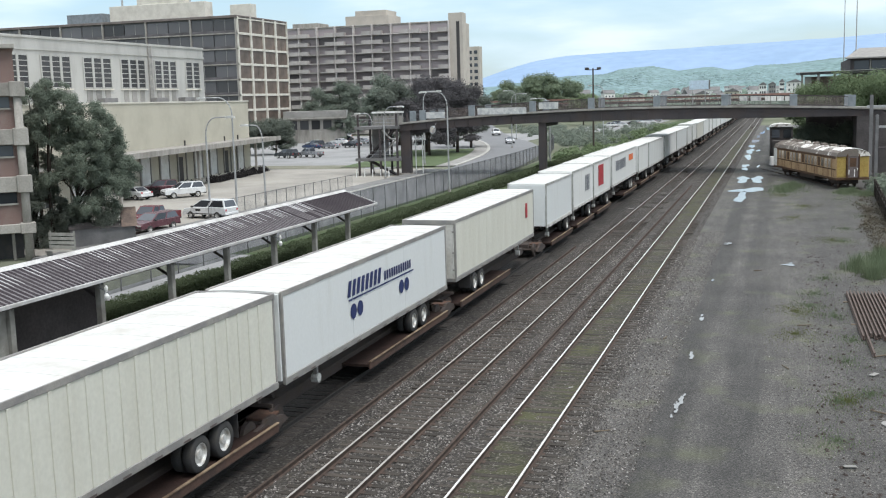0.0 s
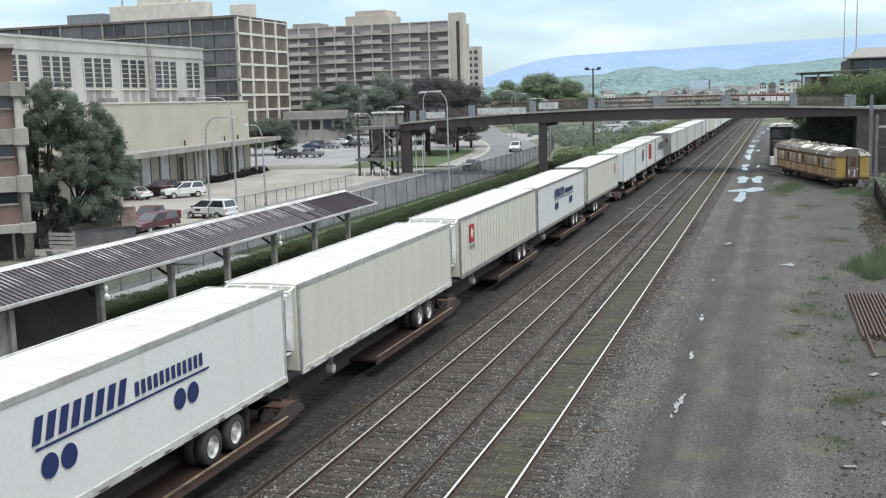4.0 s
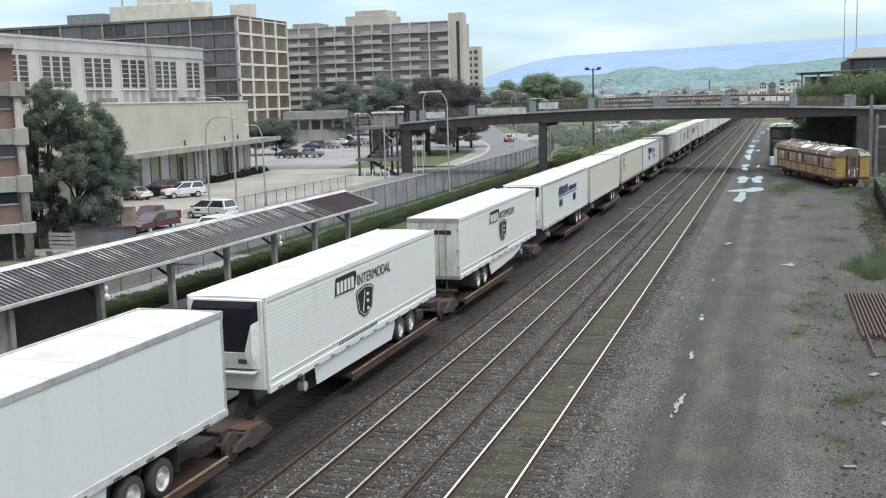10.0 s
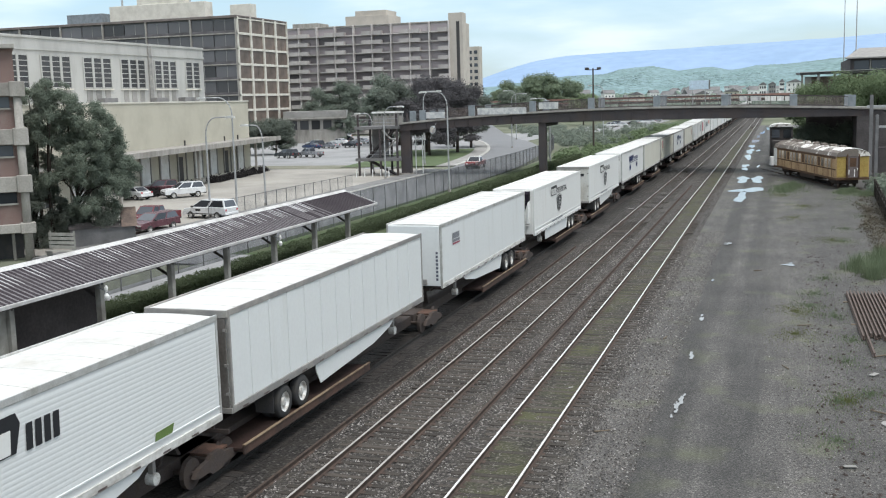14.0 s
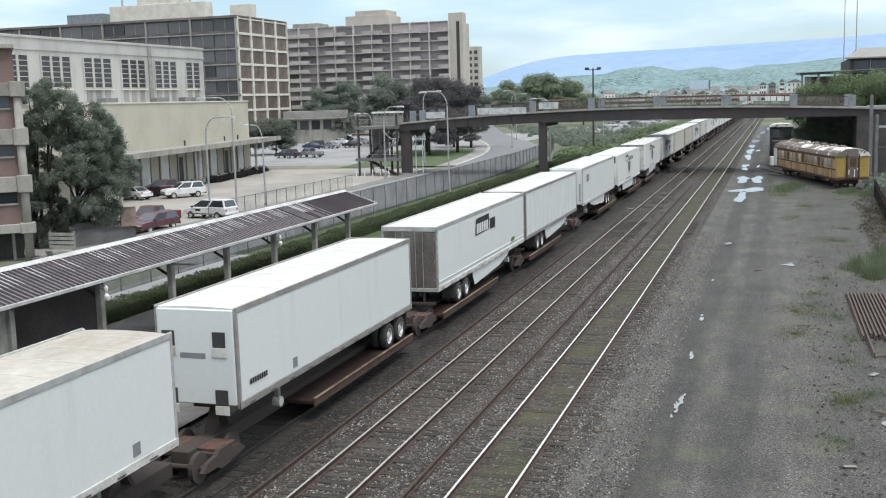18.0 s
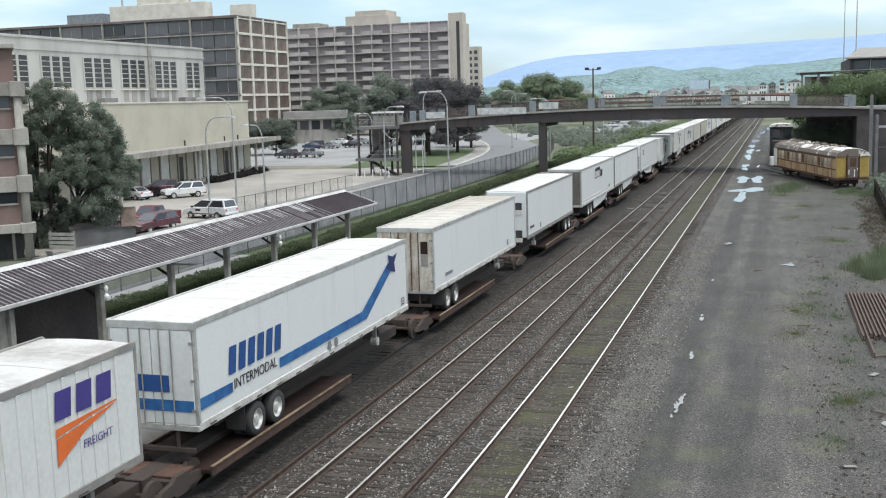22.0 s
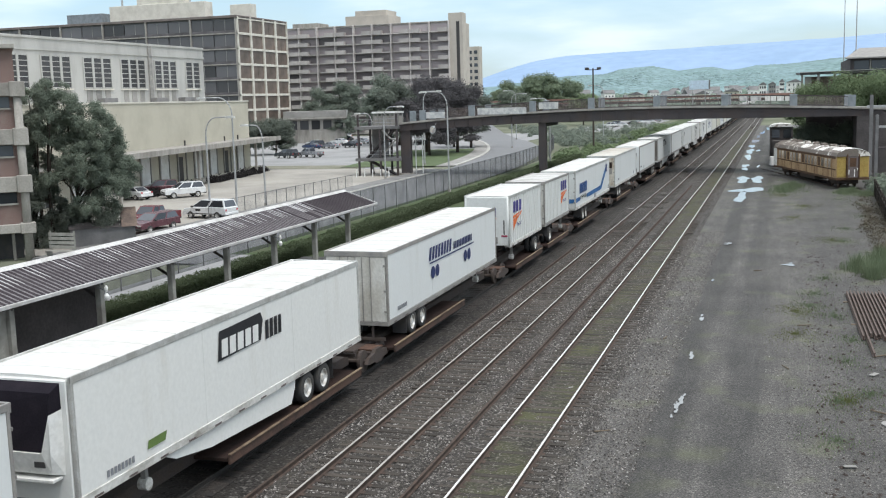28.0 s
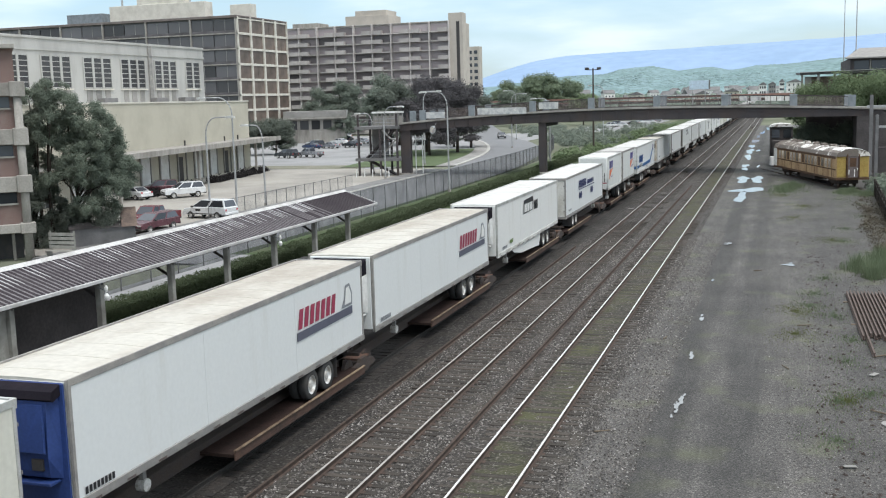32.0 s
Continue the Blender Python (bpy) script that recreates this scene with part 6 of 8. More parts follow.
roadside_scrub()
hedge("embankment_scrub", "dark undergrowth beneath the bridge", 2, 150, 20, 200, 3.5, 16000, 0.3, M_LEAFD, 7, 60)
def bridge_growth():
    g = random.Random(44)
    blobs = []
    for i in range(70):
        q = g.uniform(0.5, 1.0)
        blobs.append((g.uniform(2.6, 9.4), g.uniform(143.2, 145.2), G + g.uniform(0.3, 5.6), q * 1.2, q * 0.6, q))
    tagged(leaf_mass("bridge_growth", blobs, 22000, 0.12, M_LEAF, None, 45), "dark green climbing growth in the shade of the bridge", "bushes", kind="stuff")
    blobs = []
    for i in range(60):
        q = g.uniform(0.25, 0.6)
        y = g.uniform(70, 104)
        blobs.append((g.uniform(6.0, 8.4) + (y - 70) * 0.02, y, G + q * 0.3, q * 1.2, q * 1.3, q))
    tagged(leaf_mass("brown_scrub", blobs, 9000, 0.06, leaves("withered_leaves", (0.095, 0.08, 0.06), (0.15, 0.135, 0.10)), None, 46), "withered brown scrub at the edge of the yard", "bushes", kind="stuff")


bridge_growth()
board_fence = thing("board_fence", "dark weathered board fence at the edge of the yard", "fence", at=pose(7.9, 84.0, G, 0, 0, -2.4))
plank = shared("plank", lambda: Shape().rbox(-0.02, 0, 0.05, 0.02, 0.26, 1.5, 0.006), M_TIE)
for i in range(80):
    part("plank", plank, parent=board_fence, at=pose(0, i * 0.29, ((i * 37) % 11) * 0.012, 0, 0, 0))
for i in range(9):
    part("fence_post", Shape().rbox(-0.16, i * 2.9 - 0.07, -0.1, -0.025, i * 2.9 + 0.07, 1.65, 0.01), M_TIE, board_fence)
part("rail", Shape().rbox(-0.1, 0, 1.15, -0.03, 23.2, 1.27, 0.01), M_TIE, board_fence)
hedge("yard_scrub", "weeds at the edge of the cinder yard", 9, 70, 16, 122, 1.6, 12000, 0.18, M_LEAF, 8, 50)


def blades(name, label, spots, n, h, leaf, seed):
    """Upright blades of grass in round patches (x, y, radius)."""
    g = np.random.default_rng(seed)
    S = np.array(spots)[g.integers(len(spots), size=n)]
    a, q = g.random(n) * 6.283, np.abs(g.normal(size=n)) * 0.75 * S[:, 2]
    x, y = S[:, 0] + q * np.cos(a), S[:, 1] + q * np.sin(a) * 1.6
    hh = h * (0.35 + g.random(n)) * np.maximum(0.3, 1.15 - q / (S[:, 2] + 1e-6) * 0.5)
    t = g.random(n) * 6.283
    dx, dy = np.cos(t) * 0.02, np.sin(t) * 0.02
    lx, ly = g.normal(size=n) * 0.3 * hh, g.normal(size=n) * 0.3 * hh
    z = np.full(n, G - 0.03)
    v = np.stack([np.stack([x - dx, y - dy, z], 1), np.stack([x + dx, y + dy, z], 1), np.stack([x + lx, y + ly, z + hh], 1)], 1).reshape(-1, 3)
    return tagged(raw(name, v.tolist(), (np.arange(n)[:, None] * 3 + np.array([0, 1, 2])).tolist(), leaf), label, "grass", kind="stuff")


blades("tall_grass", "tall bright green grass clump by the yard edge", [(5.2, 62.5, 0.9), (6.4, 64, 1.2), (6.0, 67, 0.8), (7.6, 66, 1.4), (5.0, 60.5, 0.4), (4.4, 63.5, 0.7)], 4200, 0.8, M_GRASSB, 3)
blades("yard_weeds", "thin green weeds scattered over the yard", [(0.6, 119, 4.0), (2.8, 112, 3.0), (0.2, 126, 3.5), (5.3, 104, 2.6), (7, 100, 3), (4.8, 82, 1.6), (1.5, 52, 1.2), (4.2, 75, 1.6), (2.5, 60, 1.4), (3.0, 45, 1.2), (6.5, 90, 2.5), (2.0, 36, 1.5), (4.4, 31, 1.5), (1.4, 118, 3.0), (0.7, 108.5, 2.5), (6.5, 108.6, 2.5), (3.1, 37, 1.3), (1.8, 31.7, 1.2), (2.6, 41.4, 1.4), (1.8, 55.3, 1.2), (2.6, 49.8, 1.2)], 9000, 0.1, M_GRASSB, 4)

blades("yard_moss", "olive moss and short grass in patches on the yard", [(1.3, 89, 2.4), (3.6, 75.6, 1.8), (0.9, 50.8, 1.5), (0.8, 45.9, 1.6), (1.0, 114, 1.8), (0.3, 108, 1.8), (2.2, 98, 2.6), (2.4, 36, 1.4)], 14000, 0.05, leaves("olive_moss", (0.115, 0.13, 0.05), (0.17, 0.185, 0.085)), 24)
blades("coach_weeds", "green weeds growing beside the old coach", [(0.9, 116, 1.6), (1.6, 119, 1.2), (0.4, 112, 1.4), (6.2, 110.5, 1.0), (7.0, 111.5, 0.8), (8.2, 108, 1.2)], 5000, 0.5, M_GRASSB, 14)

# ---- puddles and yard clutter ----
PUDDLES = ((-2.97, 34.9, 0.09, 0.42), (-3.06, 34.2, 0.11, 0.3), (-3.02, 33.6, 0.06, 0.22), (-3.12, 33.0, 0.04, 0.2), (-2.92, 35.5, 0.04, 0.2), (-3.1, 34.55, 0.03, 0.12), (-3.1, 41.0, 0.10, 0.4), (-3.16, 41.6, 0.05, 0.2), (-3.2, 48.1, 0.08, 0.5), (-3.24, 48.9, 0.05, 0.3), (-3.3, 58.4, 0.08, 0.3), (-3.2, 73.0, 0.22, 0.7), (-2.87, 113.6, 1.62, 2.4), (-3.4, 106.0, 0.55, 4.6), (-3.9, 127.6, 0.75, 4.0), (-2.3, 127.5, 0.75, 4.0), (-4.2, 145, 0.35, 3.0), (-4.3, 151, 0.4, 3.5), (-2.6, 150, 0.2, 2.0), (-4.5, 172, 0.5, 6), (-4.6, 188, 0.7, 6), (-3.3, 190, 0.3, 3), (-4.7, 205, 0.5, 6), (-4.6, 226, 0.6, 8), (-4.3, 248, 0.5, 6), (-3.7, 272, 0.5, 9), (-2.8, 300, 0.5, 10), (-1.6, 240, 0.4, 6), (-1.2, 262, 0.4, 8), (0.7, 64.3, 0.42, 0.3), (0.8, 65.0, 0.14, 0.25))


def outline(r, x, y, rx, ry, z, n=26):
    """An uneven round patch."""
    ph = [r.uniform(0, 6.28) for _ in range(4)]
    pts = []
    for i in range(n):
        a = 2 * math.pi * i / n
        k = 1 + 0.25 * math.sin(2 * a + ph[0]) + 0.18 * math.sin(3 * a + ph[1]) + 0.12 * math.sin(5 * a + ph[2])
        pts.append((x + rx * k * math.cos(a), y + ry * k * math.sin(a), z))
    return Shape().add(pts, [tuple(range(n))])


def puddles():
    r = random.Random(5)
    for x, y, rx, ry in PUDDLES:
        tagged(part("puddle", outline(r, x, y, rx, ry, G + 0.022), M_WATER), "shallow puddle reflecting the bright sky", "puddle", "puddles along the lane", "structure")


puddles()


def rail_pile():
    p = thing("rail_pile", "pile of rusty old rails lying side by side in the yard", "rails", at=pose(3.3, 55.3, -0.02, 0, 0, 0.4))
    for i in range(11):
        part("rail", rail_shape(-10.2 + (i * 7 % 5) * 0.14 - (3.2 if i == 1 else 0), (i * 3 % 4) * 0.08), M_RUSTP, p, at=(0.08 + i * 0.165, 0, 0.0))
    part("timber", Shape().rbox(-0.2, -2.0, -0.3, 2.1, -1.8, -0.17, 0.01), M_WOOD, p)
    part("timber", Shape().rbox(-0.2, -7.2, -0.3, 2.1, -7.0, -0.17, 0.01), M_WOOD, p)


rail_pile()
for x, y, a, k in ((-6.85, 35.6, 40, 0.3), (-12.6, 95, 10, 1.0), (-11.2, 110, 0, 1.0), (3.4, 39.5, 60, 0.8), (2.0, 29.4, 15, 0.6), (4.5, 40.5, 30, 0.5)):
    tagged(part("litter_board", Shape().rbox(-0.28 * k, -0.12 * k, 0, 0.28 * k, 0.12 * k, 0.03, 0.008), M_WALK, at=pose(x, y, G + 0.02, 0, 0, a)), "scrap of pale board lying on the ground", "litter", "scraps on the ground")
for x, y, a, k in ((-5.0, 31, 20, 0.5), (-4.4, 44, 70, 0.4), (0.4, 40, 110, 0.5), (1.2, 47.5, 15, 0.6), (5.4, 47.0, 80, 0.9), (4.0, 42.5, 35, 0.8), (3.2, 34.8, 140, 0.6), (-1.0, 62.0, 20, 0.5)):
    tagged(part("stick", Shape().cyl((-0.5 * k, 0, 0.02), (0.5 * k, 0.05, 0.03), 0.03, 0.02, n=6), M_WOOD, at=pose(x, y, G, 0, 0, a)), "short weathered stick lying on the ground", "litter", "scraps on the ground")
plate_lid = Shape().loft([[(3.35 + q * math.cos(a), 33.6 + q * 1.3 * math.sin(a), z) for a in np.linspace(0, 6.283, 16, endpoint=False)] for q, z in ((0.2, G - 0.01), (0.21, G + 0.03), (0.12, G + 0.05))])
tagged(part("metal_lid", plate_lid, M_WALK), "pale round lid lying in the yard", "lid")


# ---- bridge ----
def bridge():
    Y0, Y1 = 137.2, 146.0
    b = thing("road_bridge", "low arched steel road bridge over the tracks", "bridge")

    def top(x):
        t = (x + 16) / 34
        return 8.35 - 1.35 * t * t if x < -16 else 8.35 - 0.75 * ((x + 16) / 28) ** 2

    def bot(x):
        t = (x + 14) / 34
        return 6.75 - 1.2 * max(0, -t - 0.25) ** 1.6 if x < -14 else 6.75 - 0.1 * t
    xs = list(np.linspace(-50, 12.0, 32))
    part("deck", Shape().loft([[(x, Y0 + 0.1, top(x) - 0.25), (x, Y1, top(x) - 0.25), (x, Y1, top(x)), (x, Y0 + 0.1, top(x))] for x in np.linspace(-50, 60, 56)]), M_CONC, b)
    for y in (Y0, Y0 + 2.9, Y0 + 5.8, Y1 - 0.3):
        part("girder", Shape().loft([[(x, y, bot(x)), (x, y + 0.3, bot(x)), (x, y + 0.3, top(x) - 0.26), (x, y, top(x) - 0.26)] for x in xs]), M_STEEL, b)
    part("deck_edge", Shape().loft([[(x, Y0 - 0.25, top(x) - 0.18), (x, Y0 + 0.12, top(x) - 0.18), (x, Y0 + 0.12, top(x) + 0.06), (x, Y0 - 0.25, top(x) + 0.06)] for x in xs]), M_CONC, b)
    for x in np.linspace(-48, 10, 30):
        part("stiffener", Shape().box(x - 0.02, Y0 - 0.12, bot(x) + 0.05, x + 0.02, Y0, top(x) - 0.3), M_STEEL, b)
    # Abutment and approach are coloured dark for the shadow under the bridge.
    part("abutment", Shape().rbox(9.0, Y0, G - 0.3, 11.5, Y1, 6.7, 0.05), M_DARKC, b)
    part("approach_wall", Shape().rbox(11.5, Y0 + 0.05, G - 0.3, 60, Y1, 7.1, 0.05), M_DARKC, b)
    for x, w in ((-49.2, 0.72), (-29.9, 0.5)):
        pr = part("pier", Shape().rbox(x - w, Y0 + 0.2, G - 0.2, x + w, Y0 + 1.0, bot(x) + 0.1, 0.05), M_STEEL, b)
        part("pier_foot", Shape().rbox(x - w - 0.2, Y0, G - 0.2, x + w + 0.2, Y0 + 1.2, G + 0.3, 0.03), M_CONC, pr)
        part("pier_head", Shape().rbox(x - w * 0.9, Y0 + 0.25, bot(x) - 0.5, x + w * 0.9, Y1 - 0.1, bot(x) + 0.05, 0.05), M_STEEL, pr)
    posts = (-47.9, -46.5, -39.5, -31.1, -23.3, -14.9, -6.5, 1.7, 8.4)
    for side in (Y0 - 0.05, Y1 - 0.3):
        for x in posts:
            part("railing_pilaster", Shape().rbox(x - 0.42, side - 0.12, top(x), x + 0.42, side + 0.28, top(x) + 1.45, 0.03), M_PILAST, b)
        for x0, x1 in zip(posts, posts[1:]):
            if x1 - x0 < 3:
                continue
            p = part("railing_panel", Shape().add([(x0 + 0.42, side + 0.1, top(x0) + 0.1), (x1 - 0.42, side + 0.1, top(x1) + 0.1), (x1 - 0.42, side + 0.1, top(x1) + 1.25), (x0 + 0.42, side + 0.1, top(x0) + 1.25)], [(0, 1, 2, 3)]), M_RAILMESH, b)
            part("top_bar", Shape().beam((x0 + 0.42, side + 0.1, top(x0) + 1.28), (x1 - 0.42, side + 0.1, top(x1) + 1.28), 0.08, 0.08), M_STEEL, p)
            part("bottom_bar", Shape().beam((x0 + 0.42, side + 0.1, top(x0) + 0.1), (x1 - 0.42, side + 0.1, top(x1) + 0.1), 0.08, 0.08), M_STEEL, p)
            n = int((x1 - x0) / 1.2)
            for i in range(1, n):
                x = x0 + (x1 - x0) * i / n
                part("upright", Shape().beam((x, side + 0.1, top(x) + 0.05), (x, side + 0.1, top(x) + 1.25), 0.05, 0.05), M_STEEL, p)
    for x0, x1 in ((-5.0, -3.9), (-3.6, -2.3), (-1.8, -0.4), (-0.25, 0.55), (0.75, 1.35)):
        part("banner", Shape().box(x0, Y1 - 0.36, top(x0) + 0.55, x1, Y1 - 0.32, top(x0) + 1.15), M_WHITEP if x0 > -2 else M_SIGNW, b, "pale panel on the far railing")
    # Wall added to stand for the shadow beneath the bridge.
    part("retaining_wall", Shape().rbox(3.4, Y1 + 0.3, G - 0.3, 9.0, Y1 + 0.9, 6.6, 0.05), M_DARKC, b)
    for x0, x1, z in ((-45.9, -43.2, 0.25), (-38.6, -31.9, 0.15), (-30.2, -27.6, 0.35)):
        part("banner", Shape().box(x0, Y0 - 0.28, top(x0) + z, x1, Y0 - 0.24, top(x0) + z + 0.85), M_SIGNW, b, "faded pale banner with illegible writing")
    return top


TOP = bridge()


def stair_tower():
    t = thing("stair_tower", "open steel stair tower beside the bridge", "stairs", at=Matrix.Translation((-53.2, 136.5, G)))
    for x in (-2.6, 0.6, 3.1):
        for y in (0, 4.5):
            part("column", Shape().rbox(x - 0.13, y - 0.13, -0.1, x + 0.13, y + 0.13, 8.5 if x < 0 or x > 3 else 6.8, 0.01), M_STEEL, t)
    for z in (2.45, 6.85):
        d = part("landing", Shape().rbox(-3.1, -0.2, z - 0.42, 3.4, 4.7, z, 0.02), M_BAND, t)
        part("handrail", Shape().beam((-2.9, -0.1, z + 1.0), (3.2, -0.1, z + 1.0), 0.06, 0.06).beam((-2.9, -0.1, z + 0.5), (3.2, -0.1, z + 0.5), 0.05, 0.05), M_GALV, d)
    part("back_panel", Shape().rbox(-1.7, 3.0, 2.5, 0.7, 3.12, 6.4, 0.01), M_BAND, t)
    for a, b_ in (((1.0, -0.05, 6.3), (2.1, -0.05, 5.2)), ((2.9, -0.05, 4.9), (1.0, -0.05, 2.9)), ((2.1, -0.05, 5.2), (2.9, -0.05, 4.9))):
        part("brace", Shape().beam(a, b_, 0.17, 0.17), M_WALK, t)
    for z0, z1, x0, x1 in ((0.0, 2.3, 2.6, -2.0), (2.45, 6.6, -1.8, 2.6)):
        fl = part("stair_flight", Shape().beam((x0, 1.2, z0), (x1, 1.2, z1), 0.9, 0.2), M_STEEL, t)
        for i in range(14):
            k = (i + 0.5) / 14
            part("tread", Shape().box(x0 + (x1 - x0) * k - 0.14, 0.75, z0 + (z1 - z0) * k + 0.05, x0 + (x1 - x0) * k + 0.14, 1.65, z0 + (z1 - z0) * k + 0.1), M_STEEL, fl)
    p = part("parapet", Shape().rbox(-2.2, 4.3, 8.55, 2.6, 4.55, 8.8, 0.02), M_WHITEP, t, "white-topped parapet")
    for i in range(8):
        part("parapet_bar", Shape().box(-2.0 + i * 0.62, 4.38, 6.85, -1.86 + i * 0.62, 4.48, 8.55), M_WALK, p)
    part("parapet_panel", Shape().box(-2.1, 4.5, 6.85, 2.5, 4.54, 8.2), M_CONC, p)
    for i in range(5):
        part("bollard", Shape().cyl((-2.6 + i * 1.2, -1.2, -0.05), (-2.6 + i * 1.2, -1.2, 1.0), 0.08, n=8), M_WHITEP, t)
    s = thing("sign_frame", "white steel sign frame beside the bridge pier", "sign", at=Matrix.Translation((-47.7, 138.8, G)))
    for x in (-0.5, 0.5):
        part("post", Shape().cyl((x, 0, -0.1), (x, 0, 5.5), 0.09, n=8), M_WHITEP, s)
    part("cross_bar", Shape().rbox(-0.6, -0.06, 4.8, 1.0, 0.06, 5.0, 0.01), M_WHITEP, s)


stair_tower()


# ---- lamps and poles ----
def street_lamp(x, y, h, reach, side, double=False, z=G, label="tall galvanised street lamp with a curved arm"):
    t = thing("street_lamp", label, "street lamp", at=Matrix.Translation((x, y, z)))
    part("base", Shape().cyl((0, 0, -0.05), (0, 0, 0.35), 0.2, 0.16, n=10), M_CONC, t)
    part("pole", Shape().cyl((0, 0, 0.3), (0, 0, h - 1.6), 0.11, 0.08, n=10), M_GALV, t)
    for sd in ((side, -side) if double else (side,)):
        pts = [(sd * (1 - math.cos(a)) * reach * 0.5, 0, h - 1.6 + 1.6 * math.sin(a)) for a in np.linspace(0, math.pi / 2, 7)] + [(sd * reach, 0, h + 0.02)]
        arm = part("arm", Shape().tube(pts, 0.06, 8), M_GALV, t, smooth=True)
        hx = sd * reach
        part("lamp_head", Shape().loft([[(hx + sd * q, -w, h + 0.08 + k), (hx + sd * q, w, h + 0.08 + k), (hx + sd * q, w * 0.8, h - 0.1 + k * 0.5), (hx + sd * q, -w * 0.8, h - 0.1 + k * 0.5)] for q, w, k in ((-0.1, 0.08, -0.02), (0.15, 0.17, 0.04), (0.6, 0.17, 0.03), (0.85, 0.06, -0.03))]), M_WHITEP, arm)
    return t


street_lamp(-49.3, 89.3, 11.0, 2.8, -1)
street_lamp(-49.7, 85.0, 9.2, 2.2, 1)
street_lamp(-49.7, 96.0, 8.2, 1.6, -1)
street_lamp(-35.0, 111.8, 11.1, 2.4, -1)
street_lamp(-49.4, 129.8, 9.5, 2.0, 1)
street_lamp(-55.0, 139.8, 8.6, 1.8, -1)
street_lamp(-53.4, 158.0, 11.6, 2.2, 1)
street_lamp(-31.5, 150.0, 10.0, 2.0, -1)
street_lamp(-52.5, 212.0, 11.0, 2.4, 1)
street_lamp(-62.0, 255.0, 12.0, 2.4, -1)
street_lamp(-38.0, 240.0, 12.5, 2.6, -1)
mast = thing("floodlight_mast", "dark wooden mast with two floodlights", "mast", at=Matrix.Translation((-32.6, 194.2, G)))
part("pole", Shape().cyl((0, 0, -0.1), (0, 0, 15.2), 0.2, 0.13, n=10), M_BARK, mast)
part("cross_arm", Shape().beam((-1.1, 0, 14.9), (1.1, 0, 14.9), 0.12, 0.12), M_BARK, mast)
for q in (-1.1, 1.1):
    part("floodlight", Shape().rbox(q - 0.35, -0.45, 14.9, q + 0.35, 0.2, 15.35, 0.06), M_DARK, mast)


frame_ = thing("steel_frame", "grey steel stair frame beside the bridge abutment", "frame", at=Matrix.Translation((0, 132.0, G)))
for x, h in ((10.22, 9.4), (10.86, 7.1), (12.6, 9.4)):
    part("post", Shape().rbox(x - 0.19, -0.19, -0.1, x + 0.19, 0.19, h, 0.02), M_BAND, frame_)
for z in (5.7, 8.05):
    part("rail", Shape().rbox(9.7 if z > 7 else 11.05, -0.12, z - 0.14, 14.5, 0.12, z + 0.14, 0.02), M_GALV, frame_)
part("landing", Shape().rbox(11.05, 0.2, 3.1, 14.5, 2.2, 3.3, 0.02), M_STEEL, frame_)
# Glossy disc added for a water drop on the glass before the camera.
sgn = thing("drop_disc", "round glossy disc standing for a water drop on the glass", "mirror", at=pose(-44.9, 136.6, 6.0, 20, 25, 0))
part("bracket", Shape().beam((0, 0.6, 0.9), (0, 0.05, 0.0), 0.06, 0.06), M_GALV, sgn)
part("mirror_disc", Shape().loft([[(0.42 * q * math.cos(a), y, 0.58 * q * math.sin(a)) for a in np.linspace(0, 6.283, 18, endpoint=False)] for q, y in ((0.9, 0.06), (1.0, 0.0), (0.8, -0.07), (0.4, -0.11), (0.02, -0.125))]), M_DROP, sgn)
part("rim", Shape().tube([(0.43 * math.cos(a), -0.01, 0.59 * math.sin(a)) for a in np.linspace(0, 6.283, 19)], 0.05, 6), M_GALV, sgn)

# ---- buildings ----
def cream_building():
    """Low cream warehouse with a loading-dock canopy; its front runs along local +y."""
    b = thing("warehouse", "low cream stucco warehouse with a dock canopy", "building", at=pose(-79.5, 149.2, G, 0, 0, 8.6))
    L, H = 82.0, 10.8
    part("wall", Shape().box(-25, -L, -0.2, 0, 0, H), M_CREAMW, b)
    part("coping", Shape().box(-25.1, -L - 0.1, H, 0.12, 0.12, H + 0.18), M_CONCW, b)
    part("roof", Shape().box(-24.6, -L + 0.4, H - 0.3, -0.4, -0.4, H - 0.1 + 0.12), M_BAND, b)
    cn = part("dock_canopy", Shape().rbox(0.02, -L, 4.75, 4.2, 2.4, 5.2, 0.03), M_CONC, b)
    part("canopy_fascia", Shape().rbox(4.2, -L, 4.62, 4.32, 2.5, 5.3, 0.02), M_CONC, cn)
    part("dock", Shape().rbox(0.02, -L, -0.2, 1.6, 0.0, 0.5, 0.03), M_CONCW, b)
    for i in range(14):
        y = -2.0 - i * 5.6
        if i % 4 == 1:
            part("dock_column", Shape().rbox(3.4, y - 0.15, -0.1, 3.7, y + 0.15, 4.75, 0.02), M_CONC, b)
        if i % 3 == 1:
            d = part("dock_door", Shape().rbox(0.02, y - 4.0, 0.5, 0.1, y - 2.4, 3.7, 0.02), M_DARK, b)
        else:
            d = part("dock_door", Shape().rbox(0.02, y - 4.0, 0.5, 0.08, y - 1.4, 4.2, 0.02), M_WHITEP, b)
        part("door_frame", Shape().box(0.02, y - 4.3, 0.5, 0.2, y - 4.0, 4.3).box(0.02, y - 1.4, 0.5, 0.2, y - 1.25, 4.3).box(0.02, y - 4.15, 4.2, 0.14, y - 1.25, 4.35), M_RAILGREY, d)
    for y in (-8, -13.5, -28.0):
        part("roof_vent", Shape().cyl((1.0, y, 5.2), (1.0, y, 5.9), 0.12, n=8), M_DARK, b)


cream_building()


